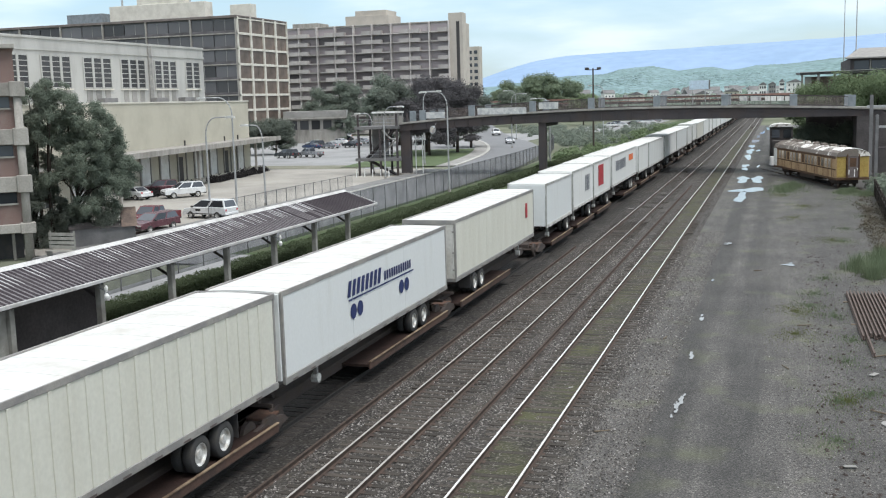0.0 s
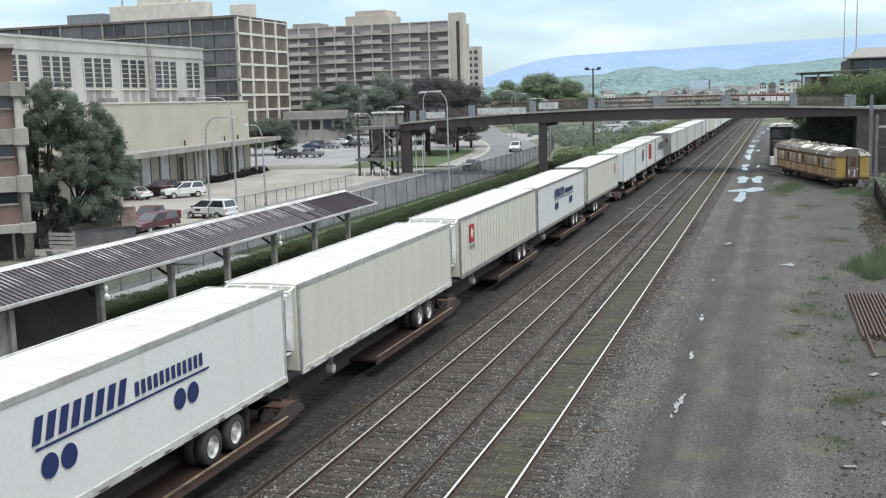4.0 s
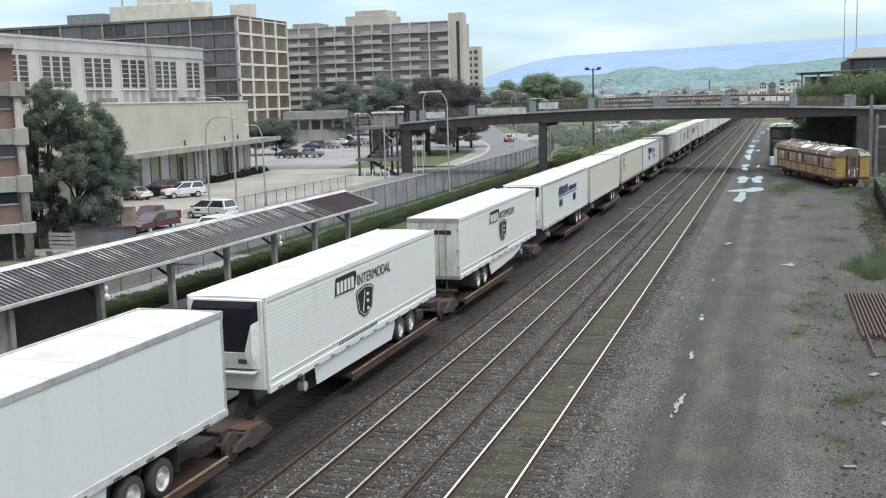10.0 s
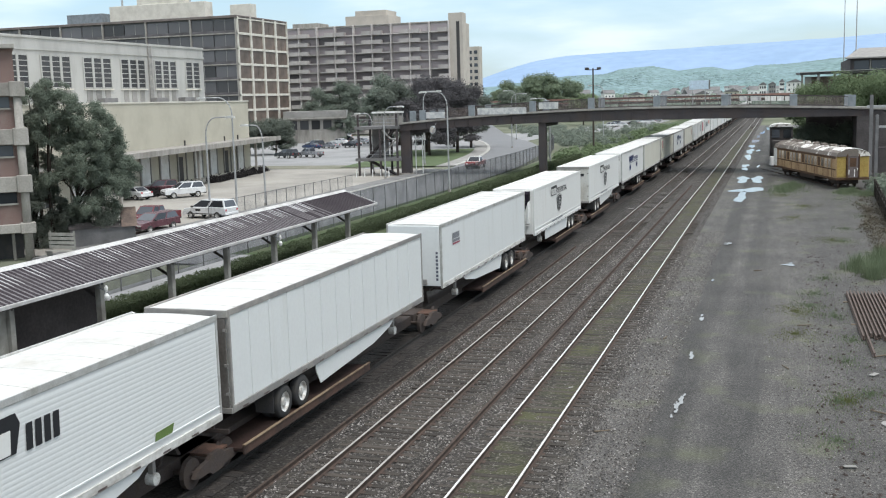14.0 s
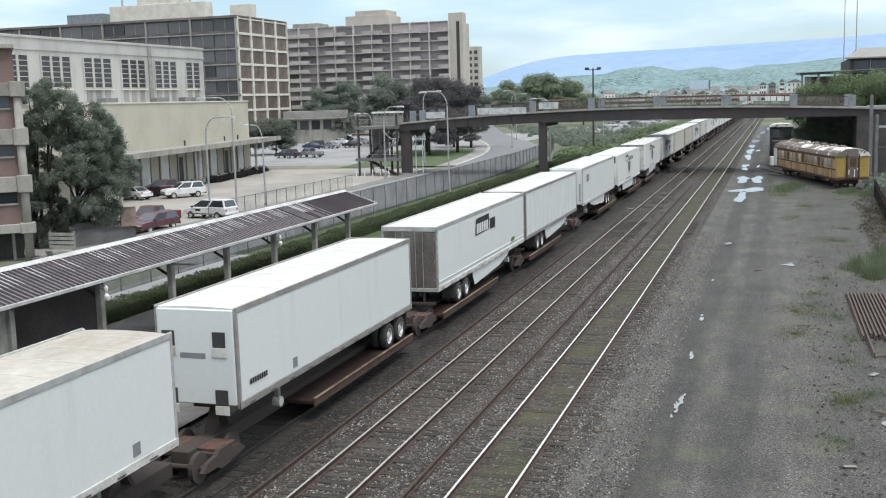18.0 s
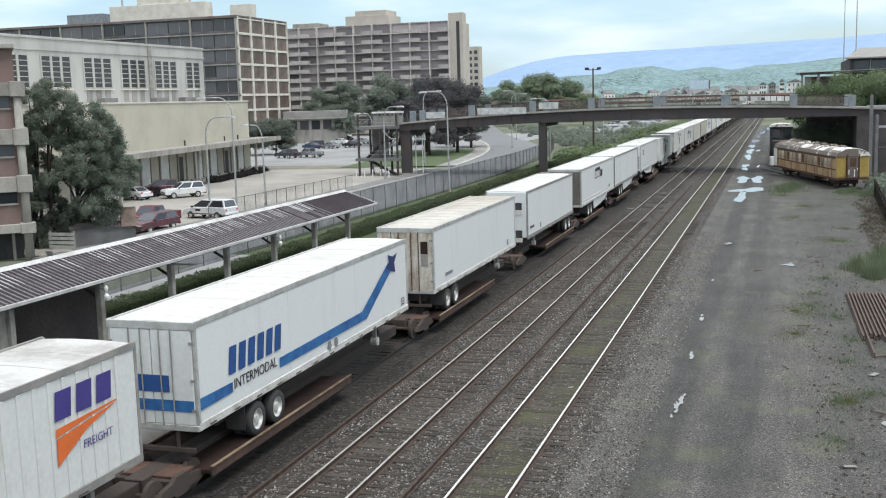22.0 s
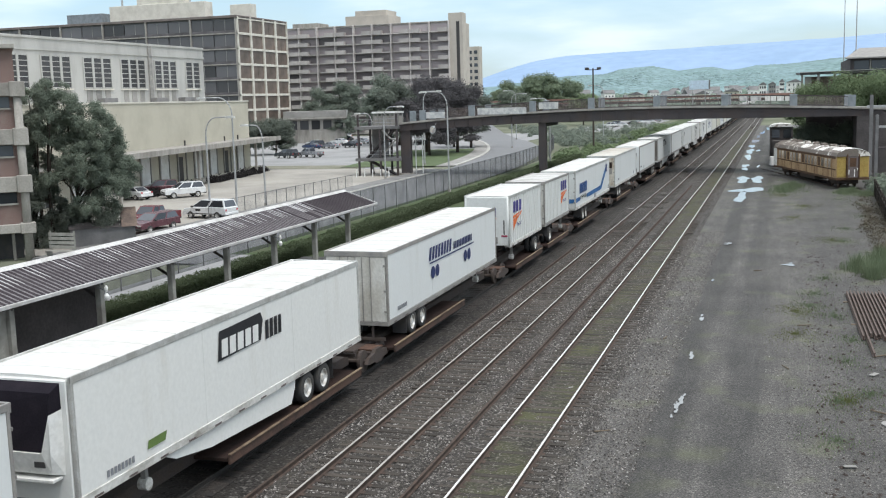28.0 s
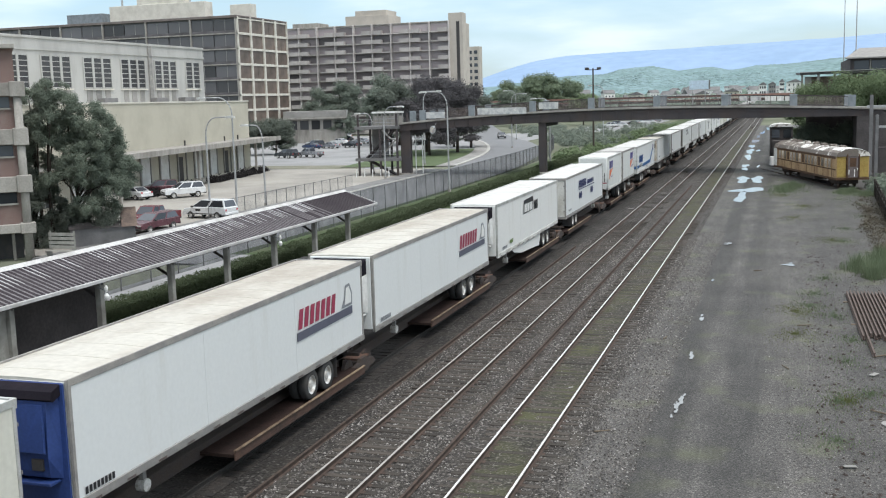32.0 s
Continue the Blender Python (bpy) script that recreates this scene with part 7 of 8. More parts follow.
def window_group(parent, x, y0, y1, z0, z1, cols, rows):
    w = part("window", Shape().box(x, y0, z0, x + 0.05, y1, z1), M_GLASSW, parent)
    step = (y1 - y0) / cols
    for i in range(cols + 1):
        q, k = y0 + i * step, 0.2 if 0 < i < cols else 0.1
        part("mullion", Shape().box(x, q - k, z0 - 0.1, x + 0.16, q + k, z1 + 0.1), M_STUCW, w)
    for j in range(rows + 1):
        q = z0 + (z1 - z0) * j / rows
        part("glazing_bar", Shape().box(x + 0.01, y0, q - 0.045, x + 0.11, y1, q + 0.045), M_STUCW, w)
    for i in range(cols):
        q = y0 + (i + 0.5) * step
        part("apron_panel", Shape().rbox(x, q - step * 0.3, z0 - 2.0, x + 0.06, q + step * 0.3, z0 - 0.35, 0.02), M_WALK, w)
    part("sill", Shape().box(x, y0 - 0.2, z0 - 0.3, x + 0.25, y1 + 0.2, z0 - 0.12), M_CONCW, w)


def white_building():
    b = thing("printing_works", "tall white painted industrial building with gridded windows", "building", at=Matrix.Translation((-88.0, 0, 0)))
    part("wall", Shape().box(-22, 84, G - 0.3, 0, 151.0, 19.0), M_STUCW, b)
    part("parapet", Shape().box(-22.1, 83.9, 19.0, 0.15, 151.1, 19.3), M_STUCW, b)
    for y0, y1 in ((84.6, 90.2), (91.4, 97.6)):
        rc = part("roof_cabin", Shape().rbox(-7.0, y0, 19.0, -4.0, y1, 22.0, 0.05), M_WALK, b)
        part("cabin_roof", Shape().rbox(-7.2, y0 - 0.15, 22.0, -3.8, y1 + 0.15, 22.2, 0.03), M_CONCW, rc)
    part("cornice", Shape().box(0, 84, 17.55, 0.14, 151, 17.75), M_STUCW, b)
    for y0, y1, c in ((87.0, 92.8, 3), (95.2, 101.0, 3), (103.4, 109.2, 3), (111.6, 117.4, 3), (120.1, 126.2, 3), (128.5, 134.4, 3), (136.9, 142.8, 3), (145.5, 149.6, 2)):
        window_group(b, 0.0, y0, y1, 12.95, 16.9, c, 6)
    part("downpipe", Shape().rbox(0, 135.3, 10.8, 0.25, 135.8, 19.0, 0.02).rbox(0, 135.9, 10.8, 0.18, 136.2, 19.0, 0.02), M_RAILGREY, b)
    for y in (121, 133.5, 141.0):
        part("roof_box", Shape().rbox(1.2, y, 10.6, 2.4, y + 3.0, 11.5, 0.05), M_BAND, b)


white_building()


def office():
    b = thing("office_block", "grey office block with dark glazing and a pale gridded end", "building", at=Matrix.Translation((-125.7, 232.3, 0)))
    H, FL, W, D = 31.8, 3.72, 82.0, 27.2
    part("core", Shape().box(-W, 0.4, G - 0.3, -0.4, D - 0.1, H - 0.4), M_BAND, b)
    part("roof_slab", Shape().rbox(-W - 0.2, -0.3, H - 0.6, 0.3, D + 0.2, H, 0.05), M_FASCB, b)
    n = 13
    bw = W / n
    win = shared("office_window", lambda: Shape().rbox(0.15, 0.0, 0.75, bw - 0.15, 0.3, FL - 0.35, 0.02), M_GLASSB)
    band = shared("spandrel", lambda: Shape().rbox(0.0, -0.12, -0.35, bw, 0.4, 0.75, 0.02), M_OFFB)
    mull = shared("window_mullion", lambda: Shape().box(bw / 2 - 0.06, -0.04, 0.75, bw / 2 + 0.06, 0.05, FL - 0.35), M_RAILGREY)
    col = shared("facade_column", lambda: Shape().rbox(-0.2, -0.3, 0, 0.2, 0.4, H - 0.6, 0.02), M_CONC)
    for i in range(n + 1):
        if i % 2 == 1 or i == n:
            part("facade_column", col, parent=b, at=(-W + i * bw - (0.2 if i == n else 0), 0, 0))
    for k in range(8):
        z = H - 0.6 - (k + 1) * FL
        part("floor_edge", Shape().rbox(-W, -0.22, z - 0.14, 0, 0.42, z + 0.14, 0.02), M_CONC, b)
        for i in range(n):
            w = part("window", win, parent=b, at=(-W + i * bw, 0.1, z))
            part("mullion", mull, parent=w)
            part("spandrel", band, parent=b, at=(-W + i * bw, 0.12, z))
    # pale gridded end
    cw = D / 4
    pan = shared("bronze_window", lambda: Shape().rbox(-0.3, 0.3, 0.28, 0.02, cw - 0.3, FL - 0.28, 0.02), M_BROWN)
    for k in range(8):
        z = H - 0.6 - (k + 1) * FL
        for i in range(4):
            p = part("window", pan, parent=b, at=(0, i * cw, z))
            if (i + k) % 3:
                part("window_bar", Shape().box(0.02, cw * 0.5 - 0.08, 0.3, 0.06, cw * 0.5 + 0.08, FL - 0.3), M_BROWN, p)
    for k in range(9):
        z = H - 0.6 - k * FL
        part("grid_beam", Shape().rbox(-0.1, 0, z - 0.28, 0.3, D, z + 0.28, 0.03), M_CONCW, b)
    for i in range(5):
        part("grid_column", Shape().rbox(-0.1, max(0, i * cw - 0.35), 0, 0.42, min(D, i * cw + 0.35), H - 0.2, 0.03), M_CONCW, b)
    part("penthouse", Shape().rbox(-41, 8, H, -13, 12, H + 4.6, 0.05), M_CONCW, b)
    part("penthouse", Shape().rbox(-33, 8.5, H + 4.6, -19, 11.5, H + 6.6, 0.05), M_CONCW, b)
    part("penthouse", Shape().rbox(-6.4, 9, H, -0.6, 12, H + 3.4, 0.05), M_CONCW, b)
    ac = part("cooling_plant", Shape().rbox(-55, 9, H + 0.8, -44, D - 8, H + 3.2, 0.05), M_PILAST, b)
    for i in range(6):
        part("plant_leg", Shape().box(-54.5 + i * 2, 9.2, H, -54.3 + i * 2, 9.4, H + 0.9), M_RAILGREY, ac)
    for x in (-38, -32, -27, -18):
        part("roof_vent", Shape().cyl((x, 9.5, H + 4.8), (x, 9.5, H + 6.2), 0.25, n=8), M_GALV, b)


office()


def tray(x0, y0, z0, x1, y1, z1, w, floor):
    """An open box with walls of thickness w, in one piece."""
    o = [(x0, y0), (x1, y0), (x1, y1), (x0, y1)]
    q = [(x0 + w, y0 + w), (x1 - w, y0 + w), (x1 - w, y1 - w), (x0 + w, y1 - w)]
    v = [(*p, z0) for p in o] + [(*p, z1) for p in o] + [(*p, z1) for p in q] + [(*p, floor) for p in q]
    f = [(3, 2, 1, 0), (12, 13, 14, 15)]
    for a in range(4):
        b = (a + 1) % 4
        f += [(a, b, 4 + b, 4 + a), (4 + a, 4 + b, 8 + b, 8 + a), (8 + a, 8 + b, 12 + b, 12 + a)]
    return Shape().add(v, f)


def apartments():
    b = thing("apartment_block", "tan concrete apartment slab with rows of balconies", "building", at=Matrix.Translation((-95.7, 310.1, 0)))
    H, W, D, n = 33.4, 56.0, 20.5, 9
    FL = H / 12.1
    bw = W / n
    part("wall", Shape().box(-W, 0.0, G - 0.3, 0, D, H), M_APT, b)
    part("roof", Shape().rbox(-W - 0.2, -0.3, H, 0.2, D + 0.2, H + 0.4, 0.05), M_CONC, b)
    glaz = shared("flat_window", lambda: Shape().box(0.35, -0.06, 0.35, bw - 0.35, 0.0, FL - 0.35), M_GLASSA)
    bal = shared("balcony", lambda: tray(0.1, -1.55, -0.12, bw * 0.52, 0.0, 1.1, 0.1, 0.06), M_BALC)
    for k in range(12):
        z = H - (k + 1) * FL
        part("floor_band", Shape().box(-W, -1.2, z - 0.16, 0, 0.0, z + 0.08), M_BALC, b)
        for i in range(n):
            part("balcony_door", glaz, parent=b, at=(-W + i * bw, -0.02, z))
            part("balcony", bal, parent=b, at=(-W + i * bw + (0.1 if (i % 2) else bw * 0.45), 0, z))
    for i in range(n + 1):
        part("pier", Shape().rbox(-W + i * bw - 0.16, -1.35, 0, -W + i * bw + 0.16, 0.0, H + 0.3, 0.02), M_BALC, b)
    part("stair_shaft", Shape().rbox(-0.2, -0.4, 0, 4.3, 3.4, H + 2.6, 0.05), M_APTL, b)
    part("stair_shaft", Shape().rbox(-4.0, 6.6, 0, 0.3, D, H + 0.6, 0.05), M_APTL, b)
    part("shaft_slot", Shape().box(2.3, -0.46, 2, 3.3, -0.4, H), M_DARK, b)
    for k in range(11):
        part("end_window", Shape().box(0.3, 10, 3 + k * FL, 0.34, 12.5, 4.6 + k * FL), M_GLASS, b)
    part("penthouse", Shape().rbox(-36, 5, H, -21.5, D - 4, H + 3.6, 0.05), M_APTL, b)
    part("penthouse", Shape().rbox(-33, 6, H + 3.6, -22.5, D - 5, H + 5.2, 0.05), M_APTL, b)
    part("penthouse", Shape().rbox(-55, 6, H, -46, D - 6, H + 2.2, 0.05), M_CONC, b)


apartments()


def annex():
    b = thing("low_annex", "low grey hall with a flat pale roof band", "building", at=pose(-123.0, 251.0, G, 0, 0, 20))
    part("wall", Shape().box(0, 0, -0.1, 15.5, 9, 6.6), M_CONC, b)
    part("roof", Shape().rbox(-0.4, -1.0, 6.6, 16, 9.5, 8.3, 0.05), M_WALK, b)
    part("eaves_band", Shape().rbox(-0.5, -1.3, 6.2, 16.1, -1.02, 6.6, 0.02), M_CONC, b)
    for i in range(5):
        part("window", Shape().rbox(0.8 + i * 3, -0.05, 3.5, 3.0 + i * 3, 0.02, 5.8, 0.02), M_GLASSW, b)


annex()


def far_tower():
    b = thing("apartment_tower", "distant pale apartment tower", "building", at=Matrix.Translation((-136.5, 470, 0)))
    part("wall", Shape().box(-14, 0, G, 5.4, 5, 33.8), M_APTL, b)
    me = shared("tower_window", lambda: Shape().box(0, -0.1, 0, 1.6, 0.0, 1.5), M_GLASS)
    for k in range(11):
        for i in range(7):
            part("window", me, parent=b, at=(-13.2 + i * 2.7, 0, 1.5 + k * 2.9))


far_tower()


def brick_block():
    b = thing("brick_block", "red brick building with a weathered concrete frame", "building", at=pose(-49.3, 60.3, G, 0, 0, 41))
    H = 14.5
    part("brick_wall", Shape().box(-30, 0.55, 2.0, -0.35, 18, H), M_BRICK, b)
    # The shade of the open recess is given by this box's dark colour.
    part("ground_floor", Shape().box(-30, 2.2, -0.1, -0.6, 18, 2.0), M_DARK, b, "recessed ground floor, coloured dark for its shade")
    for x in (-0.55, -6.2, -11.8, -17.4):
        part("frame_column", Shape().loft([[(x + 0.275 + q * math.cos(a), 0.3 + q * math.sin(a), z) for a in np.linspace(0, 6.283, 16, endpoint=False)] for q, z in ((0.30, -0.1), (0.28, 6.0), (0.27, 12.0))]), M_CONC, b, smooth=True)
    for x in (-1.35, -3.2, -4.6):
        part("door_post", Shape().rbox(x, 0.9, -0.1, x + 0.2, 1.1, 2.0, 0.02), M_CONC, b)
    for z0, z1 in ((1.9, 2.5), (4.75, 5.8), (8.0, 9.05), (11.3, 12.2)):
        part("frame_beam", Shape().rbox(-30, 0.05, z0, -0.15, 0.6, z1, 0.03), M_CONC, b)
        part("corner_block", Shape().rbox(-0.75, -0.12, z0 - 0.06, 0.25, 0.75, z1 + 0.08, 0.04), M_CONC, b)
    for z in (3.95, 7.2, 10.5):
        for x in (-6.0, -3.3):
            w = part("window_band", Shape().rbox(x, 0.5, z, x + 2.5, 0.58, z + 0.75, 0.01), M_GLASS, b)
            part("sill", Shape().box(x - 0.05, 0.42, z - 0.12, x + 2.55, 0.58, z), M_CONC, w)
    part("roof_cap", Shape().rbox(-30, 0.1, H, -0.2, 18.1, H + 0.3, 0.03), M_CONC, b)


brick_block()
shed = thing("garden_shed", "low grey shed with a brown sloped roof under the tree", "shed", at=pose(-50.15, 66.1, G, 0, 0, 37.2))
part("wall", Shape().box(-0.4, 0, -0.1, 4.3, 1.6, 1.35), M_BAND, shed)
part("roof", Shape().prism([(-0.2, 1.36), (1.8, 1.36), (0.9, 2.75)], 0, 3.3, 4.45), M_BROWNR, shed)
part("roof", Shape().prism([(-0.15, 1.36), (1.75, 1.36), (0.8, 1.75)], 0, -0.5, 3.28), M_DARKC, shed)
bench = thing("bench", "weathered wooden slatted bench by the brick building", "bench", at=Matrix.Translation((-47.9, 61.2, G)))
for i in range(4):
    part("back_slat", Shape().rbox(-1.1, 0.3, 0.6 + i * 0.3, 1.1, 0.36, 0.82 + i * 0.3, 0.01), M_POST, bench)
for i in range(3):
    part("seat_slat", Shape().rbox(-1.1, -0.2 + i * 0.17, 0.45, 1.1, -0.06 + i * 0.17, 0.5, 0.01), M_POST, bench)
for x in (-1.0, 1.0):
    part("leg", Shape().rbox(x - 0.05, -0.2, -0.05, x + 0.05, 0.38, 0.45, 0.01), M_POST, bench)
    part("back_post", Shape().rbox(x - 0.05, 0.36, 0, x + 0.05, 0.44, 1.85, 0.01), M_POST, bench)


def right_building():
    b = thing("freight_house", "dark brick freight house with overhanging roof behind the bridge", "building", at=Matrix.Translation((3.4, 175, 0)))
    part("wall", Shape().box(1.2, 4, G - 0.2, 46, 40, 12.0), M_BRICK, b)
    part("roof", Shape().loft([[(-0.4, 0, 12.25), (48, 0, 12.9), (48, 0, 13.3), (-0.4, 0, 12.65)], [(-0.4, 42, 12.9), (48, 42, 13.4), (48, 42, 13.8), (-0.4, 42, 13.3)]]), M_DARK, b)
    part("eaves_trim", Shape().loft([[(-0.42, -0.1, 12.62), (48, -0.1, 13.27), (48, -0.1, 13.35), (-0.42, -0.1, 12.7)], [(-0.42, 0.02, 12.62), (48, 0.02, 13.27), (48, 0.02, 13.35), (-0.42, 0.02, 12.7)]]), M_EDGE, b)
    part("upper_wall", Shape().box(7.4, 8, 12.4, 46, 36, 14.8), M_DARKC, b)
    part("upper_roof", Shape().loft([[(6.6, 7, 14.7), (47, 7, 14.7), (47, 7, 14.9), (6.6, 7, 14.9)], [(6.6, 8.5, 14.9), (47, 8.5, 14.9), (46, 12, 16.5), (9.0, 12, 16.5)], [(8.6, 30, 14.9), (46, 30, 14.9), (46, 31, 16.6), (9.2, 31, 16.6)]]), M_RAILGREY, b)
    for i in range(4):
        part("roof_post", Shape().rbox(-0.2 + i * 2.4, 0.3, 7.6, 0.15 + i * 2.4, 0.7, 12.3, 0.02), M_POST, b)
    part("end_panel", Shape().rbox(0.35, 0.9, 7.0, 1.35, 1.1, 12.0, 0.02), M_CONC, b)
    for i in range(6):
        w = part("window", Shape().rbox(8 + i * 2.6, 7.9, 13.0, 10.2 + i * 2.6, 8.02, 14.4, 0.02), M_GLASS, b)
        part("mullion", Shape().rbox(10.3 + i * 2.6, 7.85, 12.9, 10.5 + i * 2.6, 8.02, 14.6, 0.01), M_CONC, w)


right_building()
for x, y, h in ((11.5, 215, 27), (13.0, 205, 32)):
    a = thing("antenna_mast", "thin grey antenna mast", "mast", at=Matrix.Translation((x, y, G)))
    part("mast", Shape().cyl((0, 0, 0), (0, 0, h), 0.16, 0.06, n=6), M_GALV, a)


# ---- yard coaches ----
def coach():
    c = thing("railway_coach", "derelict yellow passenger coach with a weathered roof", "railway coach", at=pose(7.25, 114.6, -0.12, 0, 0, 15.7))
    c.scale = (1.08, 0.9, 1.06)
    L, W = 25.0, 1.55
    part("body", Shape().rbox(-W, 0, 1.0, W, L, 3.1, 0.06), M_COACHY, c)
    rf = [(-W - 0.05, 3.1), (-W + 0.12, 3.45), (-0.8, 3.75), (0, 3.85), (0.8, 3.75), (W - 0.12, 3.45), (W + 0.05, 3.1)]
    part("roof", Shape().prism(rf, 1, -0.15, L + 0.1), M_COACHR, c)
    part("letter_band", Shape().rbox(-W - 0.03, 0.2, 2.85, W + 0.03, L - 0.2, 3.1, 0.01), M_COACHB, c)
    part("belt_rail", Shape().rbox(-W - 0.03, 0.2, 1.78, W + 0.03, L - 0.2, 1.88, 0.01), M_COACHB, c)
    part("sill_beam", Shape().rbox(-W - 0.02, 0.0, 0.82, W + 0.02, L, 1.02, 0.01), M_COACHB, c)
    pw = shared("coach_window", lambda: Shape().rbox(-0.03, 0, 1.95, 0.02, 0.85, 2.8, 0.01), M_BOARD)
    pd = shared("coach_window", lambda: Shape().rbox(-0.03, 0, 1.95, 0.02, 0.85, 2.8, 0.01), M_COACHB)
    pp = shared("coach_pillar", lambda: Shape().rbox(-0.04, 0, 1.88, 0.01, 0.2, 2.86, 0.005), M_COACHY)
    for sx in (-1, 1):
        for i in range(8):
            part("side_seam", Shape().rbox(sx * (W + 0.012) - 0.01, 1.4 + i * 3.1, 1.02, sx * (W + 0.012) + 0.01, 1.46 + i * 3.1, 1.78, 0.004), M_COACHB, c)
    for y in (3.2, 6.4, 9.8, 13.0, 16.4, 19.8, 22.4):
        part("roof_ventilator", Shape().rbox(-0.32, y, 3.78, 0.32, y + 0.7, 4.02, 0.05), M_COACHR, c)
    for i in range(17):
        for sx in (-1, 1):
            part("window", pw if (i * 7 + sx) % 5 else pd, parent=c, at=(sx * (W + 0.01), 1.8 + i * 1.25, 0))
            part("pillar", pp, parent=c, at=(sx * (W + 0.02), 1.45 + i * 1.25, 0))
    d = part("end_door", Shape().rbox(-0.5, -0.12, 1.05, 0.5, 0.0, 3.2, 0.02), M_DOORC, c)
    part("door_panel", Shape().rbox(-0.3, -0.14, 2.1, 0.3, -0.1, 2.95, 0.01), M_COACHB, d, "dark boarded door light")
    for x, z, h in ((-0.42, 1.3, 0.5), (0.1, 1.15, 0.7), (0.36, 1.7, 0.3)):
        part("torn_strip", Shape().rbox(x, -0.15, z, x + 0.09, -0.11, z + h, 0.005), M_PEEL, d)
    for sx in (-1, 1):
        part("end_post", Shape().rbox(sx * 0.55 - 0.06, -0.2, 1.0, sx * 0.55 + 0.06, 0.0, 3.3, 0.01), M_COACHB, c)
        part("end_panel", Shape().rbox(sx * 1.05 - 0.42, -0.05, 1.1, sx * 1.05 + 0.42, 0.0, 3.05, 0.02), M_COACHE, c)
    for y in (3.0, L - 3.0):
        tk = part("truck", Shape().rbox(-1.0, y - 1.6, 0.35, 1.0, y + 1.6, 0.82, 0.05), M_UNDER, c)
        for yy in (y - 1.1, y + 1.1):
            part("wheelset", Shape().cyl((-0.82, yy, 0.42), (-0.68, yy, 0.42), 0.42, n=16).cyl((0.68, yy, 0.42), (0.82, yy, 0.42), 0.42, n=16).cyl((-0.9, yy, 0.42), (0.9, yy, 0.42), 0.08), M_RUST, tk)
    part("underframe_box", Shape().rbox(-1.2, 9, 0.35, 1.2, 15, 0.85, 0.05), M_UNDER, c)
    part("roof_patch", Shape().prism([(-1.3, 3.5), (-0.75, 3.79), (0, 3.89), (0.75, 3.79), (1.3, 3.5), (0.7, 3.74), (0, 3.83), (-0.7, 3.74)], 1, -0.18, 3.4), M_PEEL, c, "bare white flaking roof coating")
    for y, w in ((5.2, 1.3), (8.1, 0.7), (12.4, 1.6)):
        part("roof_patch", Shape().prism([(-1.42, 3.47), (-0.85, 3.77), (-0.5, 3.81), (-0.55, 3.76), (-0.9, 3.70)], 1, y, y + w), M_PEEL, c)
    part("white_end_board", Shape().rbox(-W - 0.06, L - 1.3, 1.0, W + 0.06, L + 0.1, 3.0, 0.02), M_WHITEP, c)


coach()
loco = thing("switch_engine", "dark old switching locomotive with a pale cab roof", "locomotive", at=pose(0.4, 149.5, -0.1, 0, 0, 1))
part("frame", Shape().rbox(-1.45, 0, 0.8, 1.45, 15, 1.2, 0.04), M_UNDER, loco)
part("hood", Shape().rbox(-1.0, 5.2, 1.2, 1.0, 14.2, 4.0, 0.12), M_DARK, loco)
part("front_hood", Shape().rbox(-1.15, 0.2, 1.2, 1.15, 1.6, 3.4, 0.1), M_DARKC, loco)
cab = part("cab", Shape().rbox(-1.5, 1.6, 1.2, 1.5, 5.2, 5.2, 0.08), M_DARKC, loco)
part("cab_roof", Shape().prism([(-1.55, 5.18), (1.55, 5.18), (1.25, 5.5), (0, 5.65), (-1.25, 5.5)], 1, 1.4, 5.4), M_PEEL, cab)
for x in (-1.25, 0.25):
    part("cab_window", Shape().rbox(x, 1.52, 3.7, x + 1.0, 1.6, 4.8, 0.02), M_GLASS, cab)
part("pilot", Shape().rbox(-1.45, -0.15, 0.3, 1.45, 0.0, 1.2, 0.03), M_WHITEP, loco)
part("snow_plough", Shape().loft([[(-1.5, -0.2, 0.1), (1.5, -0.2, 0.1), (1.5, 0.1, 1.3), (-1.5, 0.1, 1.3)], [(-1.3, -0.9, 0.1), (1.3, -0.9, 0.1), (1.3, -0.5, 1.2), (-1.3, -0.5, 1.2)]]), M_WHITEP, loco)
for y in (2.4, 4.9, 10.2, 12.7):
    part("wheelset", Shape().cyl((-0.82, y, 0.5), (-0.68, y, 0.5), 0.5, n=16).cyl((0.68, y, 0.5), (0.82, y, 0.5), 0.5, n=16), M_UNDER, loco)
sid = thing("siding_track", "rusty siding rails under the old coach", "track", kind="structure", at=pose(7.25, 114.6, -0.15, 0, 0, 15.7))
for sx in (-0.7525, 0.7525):
    part("rail", rail_shape(-9, 32), M_RUST, sid, at=(sx, 0, 0))


# ---- vehicles ----
PAINT = {}


def paint(name, col, metal=0.1):
    if name not in PAINT:
        PAINT[name] = mat("car_" + name, col, 0.25, metal, tuple(c * 0.85 for c in col), 1.0, 12, 0.06, 0, spec=0.6)
    return PAINT[name]


